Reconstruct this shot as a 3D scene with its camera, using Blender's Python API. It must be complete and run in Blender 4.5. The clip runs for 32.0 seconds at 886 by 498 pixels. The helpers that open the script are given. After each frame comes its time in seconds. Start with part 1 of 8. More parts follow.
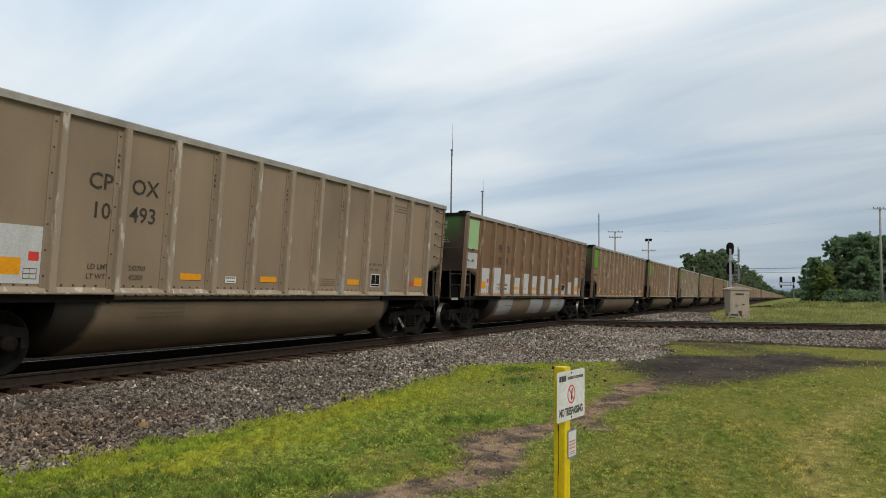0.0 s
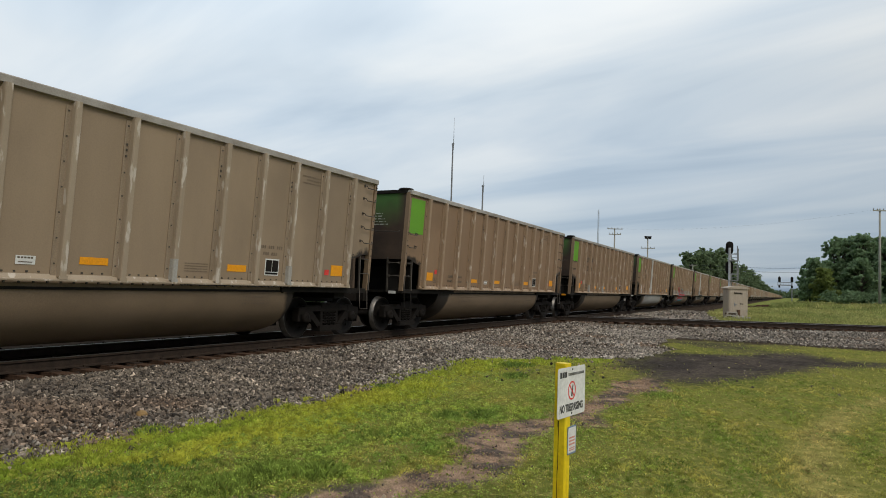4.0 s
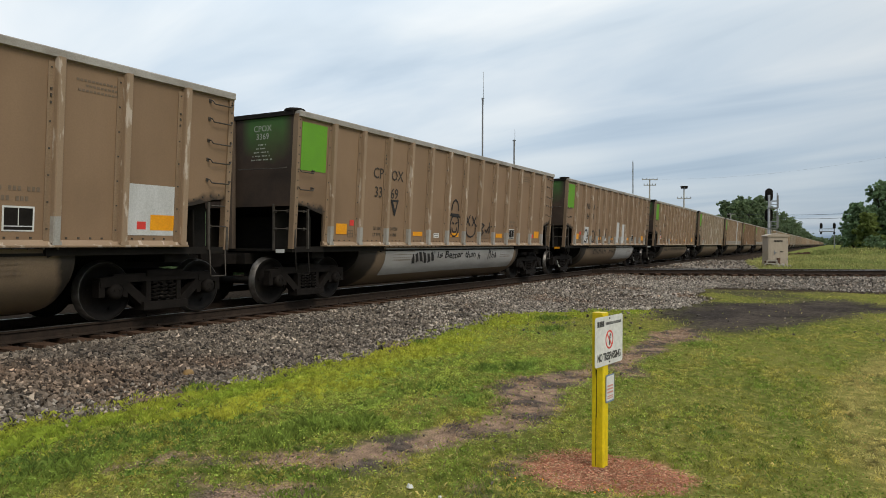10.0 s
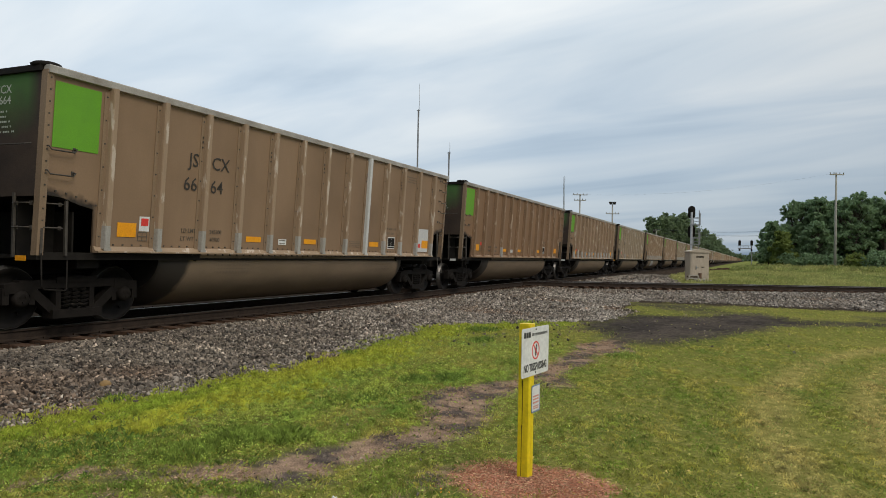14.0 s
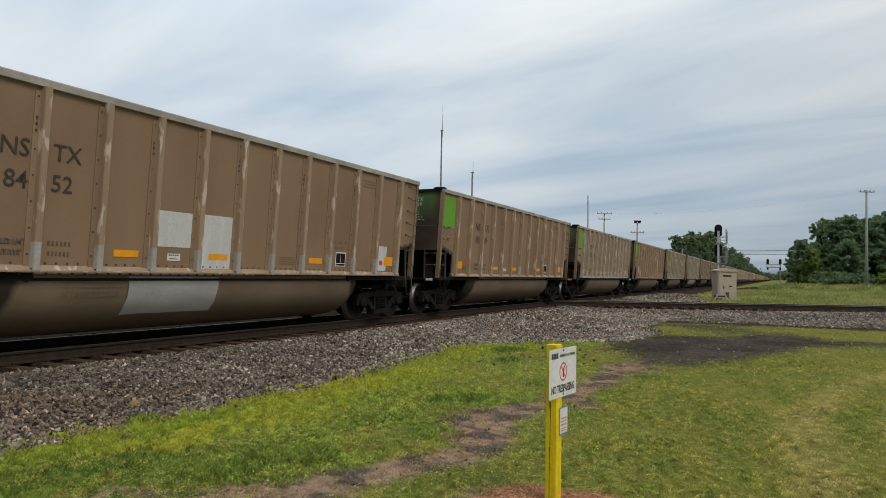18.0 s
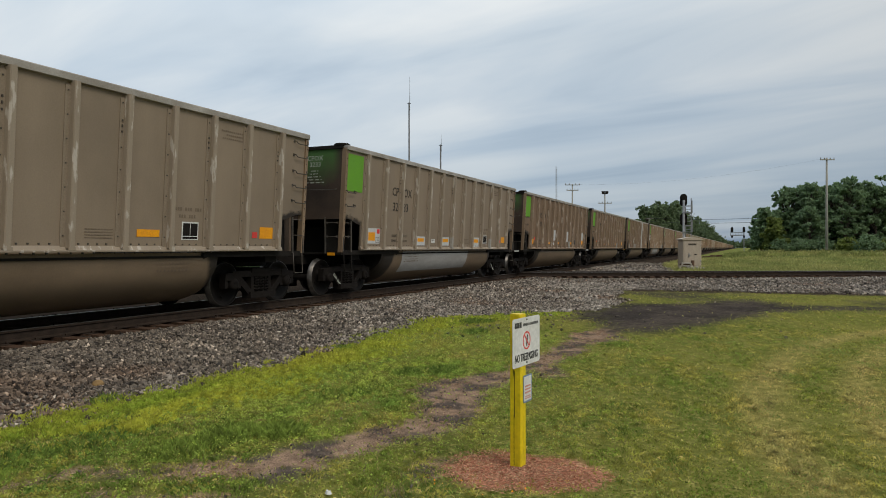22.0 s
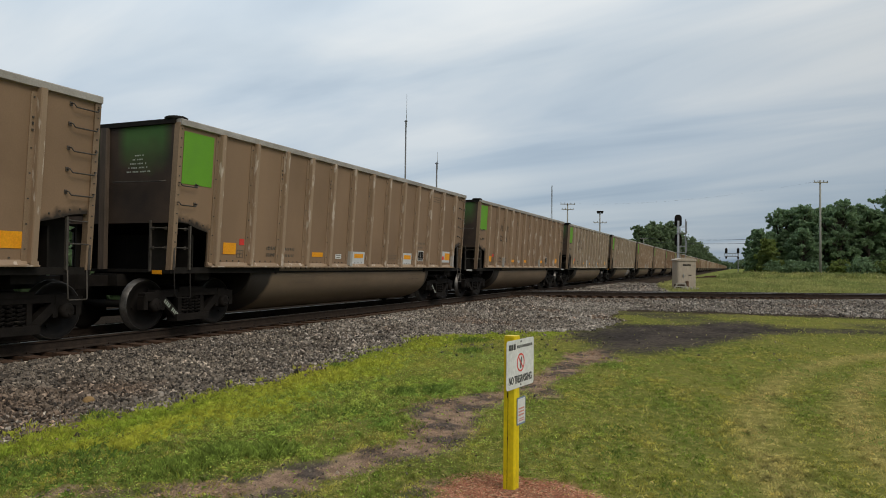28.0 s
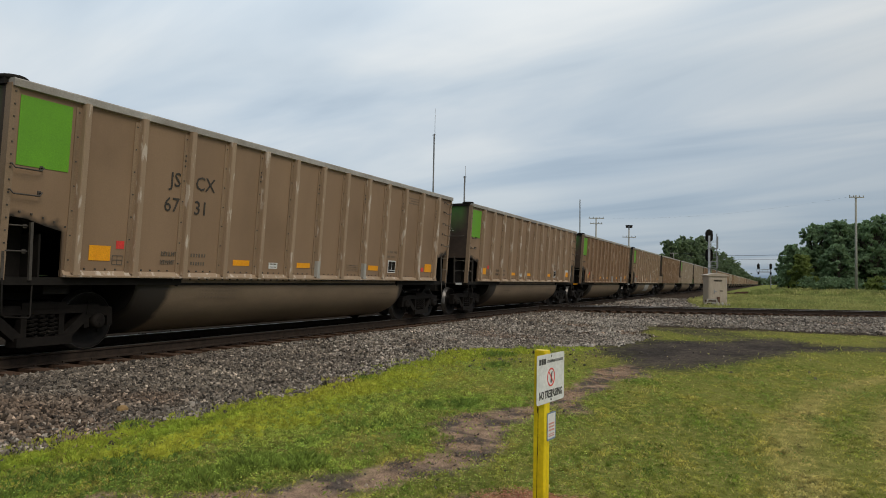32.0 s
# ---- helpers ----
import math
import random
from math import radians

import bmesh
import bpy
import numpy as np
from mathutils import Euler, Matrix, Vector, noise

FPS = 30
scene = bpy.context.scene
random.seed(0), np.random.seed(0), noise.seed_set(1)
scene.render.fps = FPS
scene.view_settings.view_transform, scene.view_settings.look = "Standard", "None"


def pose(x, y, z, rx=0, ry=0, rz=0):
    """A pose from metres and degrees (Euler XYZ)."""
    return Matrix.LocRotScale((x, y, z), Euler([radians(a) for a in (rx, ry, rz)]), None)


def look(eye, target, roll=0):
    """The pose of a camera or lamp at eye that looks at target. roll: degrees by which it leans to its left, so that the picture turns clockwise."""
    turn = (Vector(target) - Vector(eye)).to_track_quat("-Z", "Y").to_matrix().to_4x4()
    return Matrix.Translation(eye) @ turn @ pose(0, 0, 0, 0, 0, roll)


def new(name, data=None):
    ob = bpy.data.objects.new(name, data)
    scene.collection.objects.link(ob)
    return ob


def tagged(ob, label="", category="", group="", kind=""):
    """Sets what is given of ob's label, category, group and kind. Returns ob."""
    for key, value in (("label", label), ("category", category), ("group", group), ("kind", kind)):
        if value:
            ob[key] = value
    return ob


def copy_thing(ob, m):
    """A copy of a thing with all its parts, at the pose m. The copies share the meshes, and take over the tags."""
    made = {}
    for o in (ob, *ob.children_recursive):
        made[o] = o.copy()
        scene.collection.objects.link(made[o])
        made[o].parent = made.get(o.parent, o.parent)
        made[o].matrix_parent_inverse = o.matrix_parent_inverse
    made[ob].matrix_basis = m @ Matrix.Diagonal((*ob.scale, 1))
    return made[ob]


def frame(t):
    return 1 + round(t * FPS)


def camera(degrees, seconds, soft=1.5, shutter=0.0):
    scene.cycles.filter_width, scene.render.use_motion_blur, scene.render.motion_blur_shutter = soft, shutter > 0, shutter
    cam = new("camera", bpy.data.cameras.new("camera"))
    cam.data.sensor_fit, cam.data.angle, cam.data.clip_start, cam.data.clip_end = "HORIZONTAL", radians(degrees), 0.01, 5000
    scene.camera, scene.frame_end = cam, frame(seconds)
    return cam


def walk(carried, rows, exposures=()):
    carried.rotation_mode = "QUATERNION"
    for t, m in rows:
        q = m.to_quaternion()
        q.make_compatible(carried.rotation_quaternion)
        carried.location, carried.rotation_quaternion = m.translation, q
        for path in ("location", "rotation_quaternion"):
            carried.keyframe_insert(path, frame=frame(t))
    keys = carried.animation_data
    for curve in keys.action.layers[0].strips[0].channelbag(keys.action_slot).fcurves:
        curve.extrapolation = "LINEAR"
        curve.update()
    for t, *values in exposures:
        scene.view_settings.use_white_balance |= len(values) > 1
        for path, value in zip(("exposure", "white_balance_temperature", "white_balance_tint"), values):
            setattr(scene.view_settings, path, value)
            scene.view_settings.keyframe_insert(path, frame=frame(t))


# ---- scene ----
# The camera stands on the grass beside the track, held by hand.
# World: y runs along the train's track, x to its right, z up from the rail heads.
cam = camera(64.22, 32.0, soft=0.9)

# seconds, eye x, y, z, yaw, pitch, lean
PATH = [
    (0, 0.007, -0.002, 1.201, 26.21, 3.53, -0.83),
    (0.5, 0.003, -0.002, 1.202, 21.54, 3.34, -1.88),
    (1, -0.003, -0.001, 1.197, 22.08, 2.74, -1.89),
    (1.5, -0.011, 0.001, 1.195, 22.97, 2.61, -2.24),
    (2, -0.013, 0.001, 1.195, 23.98, 1.94, -1.66),
    (2.5, -0.015, -0.000, 1.198, 23.41, 2.47, -2.57),
    (3, -0.018, -0.002, 1.201, 25.41, 2.25, -1.32),
    (3.5, -0.021, -0.003, 1.201, 25.87, 2.81, -1.71),
    (5.5, -0.025, -0.010, 1.204, 26.69, 3.28, -1.61),
    (6, -0.025, -0.010, 1.204, 26.95, 2.44, -1.39),
    (6.5, -0.025, -0.010, 1.201, 27.57, 2.16, -1.11),
    (7, -0.025, -0.008, 1.199, 27.60, 1.61, -0.56),
    (7.5, -0.026, -0.008, 1.196, 28.02, 1.84, -0.62),
    (8, -0.027, -0.010, 1.191, 28.21, 1.13, 0.36),
    (8.5, -0.030, -0.010, 1.188, 28.55, 1.39, -0.45),
    (9, -0.033, -0.007, 1.184, 29.09, 0.58, 0.31),
    (9.5, -0.031, -0.008, 1.179, 27.78, 0.40, -0.15),
    (10, -0.028, -0.007, 1.173, 28.76, -0.47, -0.18),
    (10.5, -0.020, -0.004, 1.173, 27.16, -0.95, 0.52),
    (11, -0.019, 0.002, 1.173, 27.07, -1.14, 0.01),
    (11.5, -0.016, 0.005, 1.174, 26.14, -1.22, -0.46),
    (12, -0.017, 0.005, 1.167, 26.33, -1.34, -0.32),
    (12.5, -0.008, 0.007, 1.167, 26.56, -1.32, 0.16),
    (13, -0.003, 0.008, 1.167, 24.12, -1.41, -0.35),
    (13.5, 0.003, 0.006, 1.168, 22.24, -0.61, -0.74),
    (14, -0.002, 0.003, 1.168, 23.39, 0.48, -1.11),
    (14.5, -0.003, 0.001, 1.168, 24.39, 0.87, -1.38),
    (16.5, -0.028, -0.012, 1.167, 25.28, 1.41, -1.84),
    (17, -0.027, -0.013, 1.170, 25.49, 1.18, -1.48),
    (17.5, -0.026, -0.012, 1.174, 25.37, 1.59, -1.35),
    (18, -0.020, -0.011, 1.177, 25.32, 2.02, -1.01),
    (18.5, -0.014, -0.009, 1.175, 25.06, 2.80, -0.95),
    (19, -0.009, -0.010, 1.172, 24.72, 2.19, -1.35),
    (19.5, -0.006, -0.007, 1.173, 24.86, 1.80, -1.29),
    (20, 0.002, -0.004, 1.170, 24.50, 1.83, -0.80),
    (20.5, 0.009, 0.005, 1.166, 23.63, 1.99, -0.57),
    (21, 0.016, 0.010, 1.162, 22.93, 0.78, 0.12),
    (21.5, 0.022, 0.015, 1.161, 22.49, 0.50, -0.08),
    (22, 0.028, 0.018, 1.163, 22.88, -0.10, 0.06),
    (22.5, 0.030, 0.021, 1.164, 22.42, -1.14, -0.06),
    (23, 0.034, 0.023, 1.169, 23.14, -1.00, 0.25),
    (23.5, 0.037, 0.018, 1.170, 22.89, -0.87, 0.45),
    (24, 0.041, 0.013, 1.174, 22.21, -0.02, -0.05),
    (24.5, 0.035, 0.008, 1.173, 22.51, 1.01, 0.04),
    (25, 0.030, 0.008, 1.176, 22.52, 1.26, -0.34),
    (25.5, 0.027, 0.011, 1.177, 22.82, 0.88, -0.49),
    (26, 0.026, 0.013, 1.182, 22.50, 0.99, -0.48),
    (26.5, 0.026, 0.015, 1.184, 22.01, 1.38, -0.41),
    (28.5, 0.032, 0.009, 1.190, 22.74, 1.34, -0.55),
    (29, 0.033, 0.008, 1.190, 23.13, 1.80, -0.33),
    (29.5, 0.033, -0.001, 1.185, 23.29, 2.31, -0.61),
    (30, 0.033, -0.011, 1.181, 23.60, 2.16, -0.62),
    (30.5, 0.025, -0.012, 1.181, 23.79, 1.99, -0.81),
    (31, 0.016, -0.005, 1.186, 24.04, 2.52, -0.85),
    (31.5, 0.011, -0.006, 1.188, 24.24, 2.81, -1.03),
    (32, 0.012, -0.010, 1.188, 24.71, 2.37, -1.08),
]


def held(x, y, z, yaw, pitch, lean):
    return pose(x, y, z, 0, 0, yaw) @ pose(0, 0, 0, 90 + pitch) @ pose(0, 0, 0, 0, 0, -lean)


walk(cam, [(t, held(*row)) for t, *row in PATH], exposures=[(t, e, 6780, 9) for t, e in ((0, 0.06), (1, -0.02), (2, 0.05), (3, 0.04), (6, 0.03), (9, 0.06), (11, 0.23), (13, 0.2), (14, 0.08), (17, 0.0), (19, -0.05), (22, -0.07), (23, -0.03), (26, -0.09), (32, -0.1))])

# ---- light: a bright overcast afternoon ----
SUN_UP, SUN_TURN = 46, 112


def make_world():
    world = bpy.data.worlds.new("overcast_sky")
    scene.world = world
    world.use_nodes = True
    nt = world.node_tree
    nt.nodes.clear()
    N, L = nt.nodes.new, nt.links.new
    out, bg = N("ShaderNodeOutputWorld"), N("ShaderNodeBackground")
    sky = N("ShaderNodeTexSky")
    sky.sky_type, sky.sun_disc = "NISHITA", False
    sky.sun_elevation, sky.sun_rotation = radians(SUN_UP), radians(SUN_TURN)
    sky.air_density, sky.dust_density, sky.altitude = 1.0, 2.0, 100
    dim = N("ShaderNodeVectorMath")
    dim.operation = "SCALE"
    dim.inputs["Scale"].default_value = 0.09
    L(sky.outputs[0], dim.inputs[0])
    co, sep = N("ShaderNodeTexCoord"), N("ShaderNodeSeparateXYZ")
    L(co.outputs["Generated"], sep.inputs[0])
    # cloud layer as a high flat sheet: direction divided by its height
    lift = N("ShaderNodeMath"); lift.operation = "ADD"; lift.inputs[1].default_value = 0.16
    L(sep.outputs[2], lift.inputs[0])
    lim = N("ShaderNodeMath"); lim.operation = "MAXIMUM"; lim.inputs[1].default_value = 0.05
    L(lift.outputs[0], lim.inputs[0])
    inv = N("ShaderNodeMath"); inv.operation = "DIVIDE"; inv.inputs[0].default_value = 1.0
    L(lim.outputs[0], inv.inputs[1])
    flat = N("ShaderNodeVectorMath"); flat.operation = "SCALE"
    L(co.outputs["Generated"], flat.inputs[0]); L(inv.outputs[0], flat.inputs["Scale"])
    mp = N("ShaderNodeMapping")
    mp.inputs["Scale"].default_value = (0.42, 1.5, 0.0)
    along = N("ShaderNodeMapping"); along.inputs["Rotation"].default_value = (0, 0, radians(16))   # cloud streets run this way
    L(flat.outputs[0], along.inputs[0]); L(along.outputs[0], mp.inputs[0])
    n1 = N("ShaderNodeTexNoise")
    n1.inputs["Scale"].default_value, n1.inputs["Detail"].default_value = 0.9, 5
    n1.inputs["Roughness"].default_value, n1.inputs["Distortion"].default_value = 0.5, 0.7
    L(mp.outputs[0], n1.inputs[0])
    n2 = N("ShaderNodeTexNoise")
    n2.inputs["Scale"].default_value, n2.inputs["Detail"].default_value = 0.35, 3
    L(flat.outputs[0], n2.inputs[0])
    both = N("ShaderNodeMath"); both.operation = "MULTIPLY_ADD"; both.inputs[1].default_value = 0.55
    L(n2.outputs[0], both.inputs[0])
    half = N("ShaderNodeMath"); half.operation = "MULTIPLY"; half.inputs[1].default_value = 0.55
    L(n1.outputs[0], half.inputs[0]); L(half.outputs[0], both.inputs[2])
    ramp = N("ShaderNodeValToRGB")
    e = ramp.color_ramp.elements
    e[0].position, e[0].color = 0.37, (0.31, 0.42, 0.56, 1)
    e[1].position, e[1].color = 0.66, (0.81, 0.855, 0.895, 1)
    mid = ramp.color_ramp.elements.new(0.53); mid.color = (0.575, 0.67, 0.775, 1)
    L(both.outputs[0], ramp.inputs[0])
    # the cloud is thinner, and brighter, on one side
    dot = N("ShaderNodeVectorMath"); dot.operation = "DOT_PRODUCT"
    s, u = radians(-50), radians(45)
    dot.inputs[1].default_value = (math.sin(s) * math.cos(u), math.cos(s) * math.cos(u), math.sin(u))
    L(co.outputs["Generated"], dot.inputs[0])
    gain = N("ShaderNodeMapRange")
    gain.inputs[1].default_value, gain.inputs[2].default_value = 0.3, 1.0
    gain.inputs[3].default_value, gain.inputs[4].default_value = 0.66, 1.12
    L(dot.outputs["Value"], gain.inputs[0])
    rise = N("ShaderNodeMapRange")
    rise.inputs[1].default_value, rise.inputs[2].default_value = 0.0, 0.4
    rise.inputs[3].default_value, rise.inputs[4].default_value = 0.69, 1.2
    L(sep.outputs[2], rise.inputs[0])
    whole = N("ShaderNodeMath"); whole.operation = "MULTIPLY"
    L(gain.outputs[0], whole.inputs[0]); L(rise.outputs[0], whole.inputs[1])
    lit = N("ShaderNodeVectorMath"); lit.operation = "SCALE"
    L(ramp.outputs[0], lit.inputs[0]); L(whole.outputs[0], lit.inputs["Scale"])
    # bluer towards the horizon
    low = N("ShaderNodeMapRange"); low.inputs[1].default_value, low.inputs[2].default_value = 0.04, 0.28
    L(sep.outputs[2], low.inputs[0])
    tint = N("ShaderNodeMix"); tint.data_type = "RGBA"
    tint.inputs[6].default_value, tint.inputs[7].default_value = (0.89, 0.985, 1.1, 1), (1.01, 1.0, 0.985, 1)
    L(low.outputs[0], tint.inputs[0])
    hue = N("ShaderNodeVectorMath"); hue.operation = "MULTIPLY"; L(lit.outputs[0], hue.inputs[0]); L(tint.outputs[2], hue.inputs[1])
    mix = N("ShaderNodeMix"); mix.data_type = "RGBA"; mix.inputs["Factor"].default_value = 0.85
    L(dim.outputs[0], mix.inputs[6]); L(hue.outputs[0], mix.inputs[7])
    L(mix.outputs[2], bg.inputs[0])
    bg.inputs[1].default_value = 1.1
    L(bg.outputs[0], out.inputs[0])


make_world()
lamp = bpy.data.lights.new("sun", "SUN")
lamp.energy, lamp.angle, lamp.color = 1.6, radians(28), (1.0, 0.95, 0.87)
sun = new("sun", lamp)
_s, _u = radians(SUN_TURN), radians(SUN_UP)
sun.matrix_world = look((math.sin(_s) * math.cos(_u) * 50, math.cos(_s) * math.cos(_u) * 50, math.sin(_u) * 50), (0, 0, 0))

# ---- materials ----


def material(name, base, rough=0.7, metal=0.0, second=None, scale=4.0, bump=0.2, grain=40.0, streak=(1, 1, 1),
             third=None, third_scale=0.7, third_at=(0.5, 0.7), third_streak=(1, 1, 1), space="Object", spec=0.4, island=0.0, glint=0.0):
    """Base colour with a finer and a coarser change of colour, roughness and relief."""
    m = bpy.data.materials.new(name)
    m.use_nodes = True
    nt = m.node_tree
    N, L = nt.nodes.new, nt.links.new
    b = nt.nodes["Principled BSDF"]
    b.inputs["Roughness"].default_value, b.inputs["Metallic"].default_value = rough, metal
    b.inputs["Specular IOR Level"].default_value = spec
    second = second or tuple(c * 0.75 for c in base)
    if space == "World":
        geo = N("ShaderNodeNewGeometry"); src = geo.outputs["Position"]
    else:
        co = N("ShaderNodeTexCoord"); src = co.outputs["Object"]
        info = N("ShaderNodeObjectInfo")
        off = N("ShaderNodeVectorMath"); off.operation = "MULTIPLY_ADD"
        off.inputs[1].default_value = (37, 53, 19)
        rnd = N("ShaderNodeCombineXYZ")
        for i in range(3):
            L(info.outputs["Random"], rnd.inputs[i])
        L(rnd.outputs[0], off.inputs[0]); L(src, off.inputs[2])
        src = off.outputs[0]
    mp = N("ShaderNodeMapping"); mp.inputs["Scale"].default_value = streak
    L(src, mp.inputs[0])
    n1 = N("ShaderNodeTexNoise"); n1.inputs["Scale"].default_value, n1.inputs["Detail"].default_value = scale, 6
    n1.inputs["Roughness"].default_value = 0.62
    L(mp.outputs[0], n1.inputs[0])
    r1 = N("ShaderNodeValToRGB")
    r1.color_ramp.elements[0].position, r1.color_ramp.elements[1].position = 0.32, 0.68
    r1.color_ramp.elements[0].color, r1.color_ramp.elements[1].color = (*second, 1), (*base, 1)
    L(n1.outputs[0], r1.inputs[0])
    col = r1.outputs[0]
    if third:
        n3 = N("ShaderNodeTexNoise"); n3.inputs["Scale"].default_value, n3.inputs["Detail"].default_value = third_scale, 5
        m3 = N("ShaderNodeMapping"); m3.inputs["Scale"].default_value = third_streak
        L(src, m3.inputs[0]); L(m3.outputs[0], n3.inputs[0])
        k = N("ShaderNodeMapRange"); k.inputs[1].default_value, k.inputs[2].default_value = third_at
        L(n3.outputs[0], k.inputs[0])
        mx = N("ShaderNodeMix"); mx.data_type = "RGBA"; mx.inputs[7].default_value = (*third, 1)
        L(k.outputs[0], mx.inputs[0]); L(col, mx.inputs[6])
        col = mx.outputs[2]
    n2 = N("ShaderNodeTexNoise"); n2.inputs["Scale"].default_value, n2.inputs["Detail"].default_value = grain, 4
    L(src, n2.inputs[0])
    g = N("ShaderNodeMapRange")
    g.inputs[1].default_value, g.inputs[2].default_value, g.inputs[3].default_value, g.inputs[4].default_value = 0.3, 0.7, 0.88, 1.1
    L(n2.outputs[0], g.inputs[0])
    fac = g.outputs[0]
    if island:
        geo2 = N("ShaderNodeNewGeometry")
        q = N("ShaderNodeMapRange"); q.inputs[3].default_value, q.inputs[4].default_value = 1 - island, 1 + island
        L(geo2.outputs["Random Per Island"], q.inputs[0])
        mm = N("ShaderNodeMath"); mm.operation = "MULTIPLY"
        L(fac, mm.inputs[0]); L(q.outputs[0], mm.inputs[1])
        fac = mm.outputs[0]
        if glint:   # a few much paler pieces
            top = N("ShaderNodeMapRange"); top.inputs[1].default_value, top.inputs[2].default_value, top.inputs[4].default_value = 0.92, 1.0, glint
            L(geo2.outputs["Random Per Island"], top.inputs[0])
            ad = N("ShaderNodeMath"); ad.operation = "ADD"
            L(fac, ad.inputs[0]); L(top.outputs[0], ad.inputs[1])
            fac = ad.outputs[0]
    sc = N("ShaderNodeVectorMath"); sc.operation = "SCALE"
    L(col, sc.inputs[0]); L(fac, sc.inputs["Scale"])
    L(sc.outputs[0], b.inputs["Base Color"])
    rr = N("ShaderNodeMapRange"); rr.inputs[3].default_value, rr.inputs[4].default_value = max(0.05, rough - 0.12), min(1, rough + 0.12)
    L(n1.outputs[0], rr.inputs[0]); L(rr.outputs[0], b.inputs["Roughness"])
    if bump:
        bp = N("ShaderNodeBump"); bp.inputs["Strength"].default_value, bp.inputs["Distance"].default_value = bump, 0.02
        L(n2.outputs[0], bp.inputs["Height"]); L(bp.outputs[0], b.inputs["Normal"])
    return m


def car_paint(name, base, second, third, third_scale=0.5, third_at=(0.48, 0.75), third_streak=(1, 1, 1), soot=False):
    """Dusty bare-aluminium sides: vertical rain streaks, a darker dust veil and slightly wavy sheets."""
    m = material(name, base, 0.62, 0.1, second, 0.8, 0.05, 45, (1, 1.6, 0.35), third, third_scale, third_at, third_streak)
    nt = m.node_tree
    b = nt.nodes["Principled BSDF"]
    co = [n for n in nt.nodes if n.bl_idname == "ShaderNodeVectorMath" and n.operation == "MULTIPLY_ADD"][0]
    grain = [n for n in nt.nodes if n.bl_idname == "ShaderNodeMapRange" and abs(n.inputs[3].default_value - 0.88) < 1e-4][0]
    grain.inputs[3].default_value, grain.inputs[4].default_value = 0.955, 1.04
    w = nt.nodes.new("ShaderNodeTexNoise"); w.inputs["Scale"].default_value = 1.6
    nt.links.new(co.outputs[0], w.inputs[0])
    old = [n for n in nt.nodes if n.bl_idname == "ShaderNodeBump"][0]
    wb = nt.nodes.new("ShaderNodeBump"); wb.inputs["Strength"].default_value, wb.inputs["Distance"].default_value = 0.25, 0.03
    nt.links.new(w.outputs[0], wb.inputs["Height"]); nt.links.new(wb.outputs[0], old.inputs["Normal"])
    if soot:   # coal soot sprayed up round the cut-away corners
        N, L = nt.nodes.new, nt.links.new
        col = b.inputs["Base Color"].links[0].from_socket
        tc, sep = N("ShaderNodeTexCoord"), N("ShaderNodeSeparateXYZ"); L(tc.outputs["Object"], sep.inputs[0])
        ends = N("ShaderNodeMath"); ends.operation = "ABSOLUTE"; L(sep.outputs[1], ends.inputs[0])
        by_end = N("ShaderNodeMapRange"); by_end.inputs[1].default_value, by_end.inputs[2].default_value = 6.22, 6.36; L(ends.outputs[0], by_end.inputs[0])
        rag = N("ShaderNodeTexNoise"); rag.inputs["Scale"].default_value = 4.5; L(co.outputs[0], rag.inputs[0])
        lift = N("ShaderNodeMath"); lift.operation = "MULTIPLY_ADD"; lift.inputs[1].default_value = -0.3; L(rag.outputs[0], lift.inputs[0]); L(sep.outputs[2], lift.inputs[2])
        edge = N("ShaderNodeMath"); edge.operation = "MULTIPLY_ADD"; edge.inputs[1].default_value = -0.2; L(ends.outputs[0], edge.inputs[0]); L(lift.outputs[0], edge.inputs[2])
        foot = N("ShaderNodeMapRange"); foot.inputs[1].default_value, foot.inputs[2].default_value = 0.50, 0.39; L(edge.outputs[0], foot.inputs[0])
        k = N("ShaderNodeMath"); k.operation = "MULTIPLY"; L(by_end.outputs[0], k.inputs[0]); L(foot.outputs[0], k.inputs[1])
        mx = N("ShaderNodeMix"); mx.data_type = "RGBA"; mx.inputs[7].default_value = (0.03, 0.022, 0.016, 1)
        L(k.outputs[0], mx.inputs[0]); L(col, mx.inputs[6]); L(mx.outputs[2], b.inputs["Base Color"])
    return m


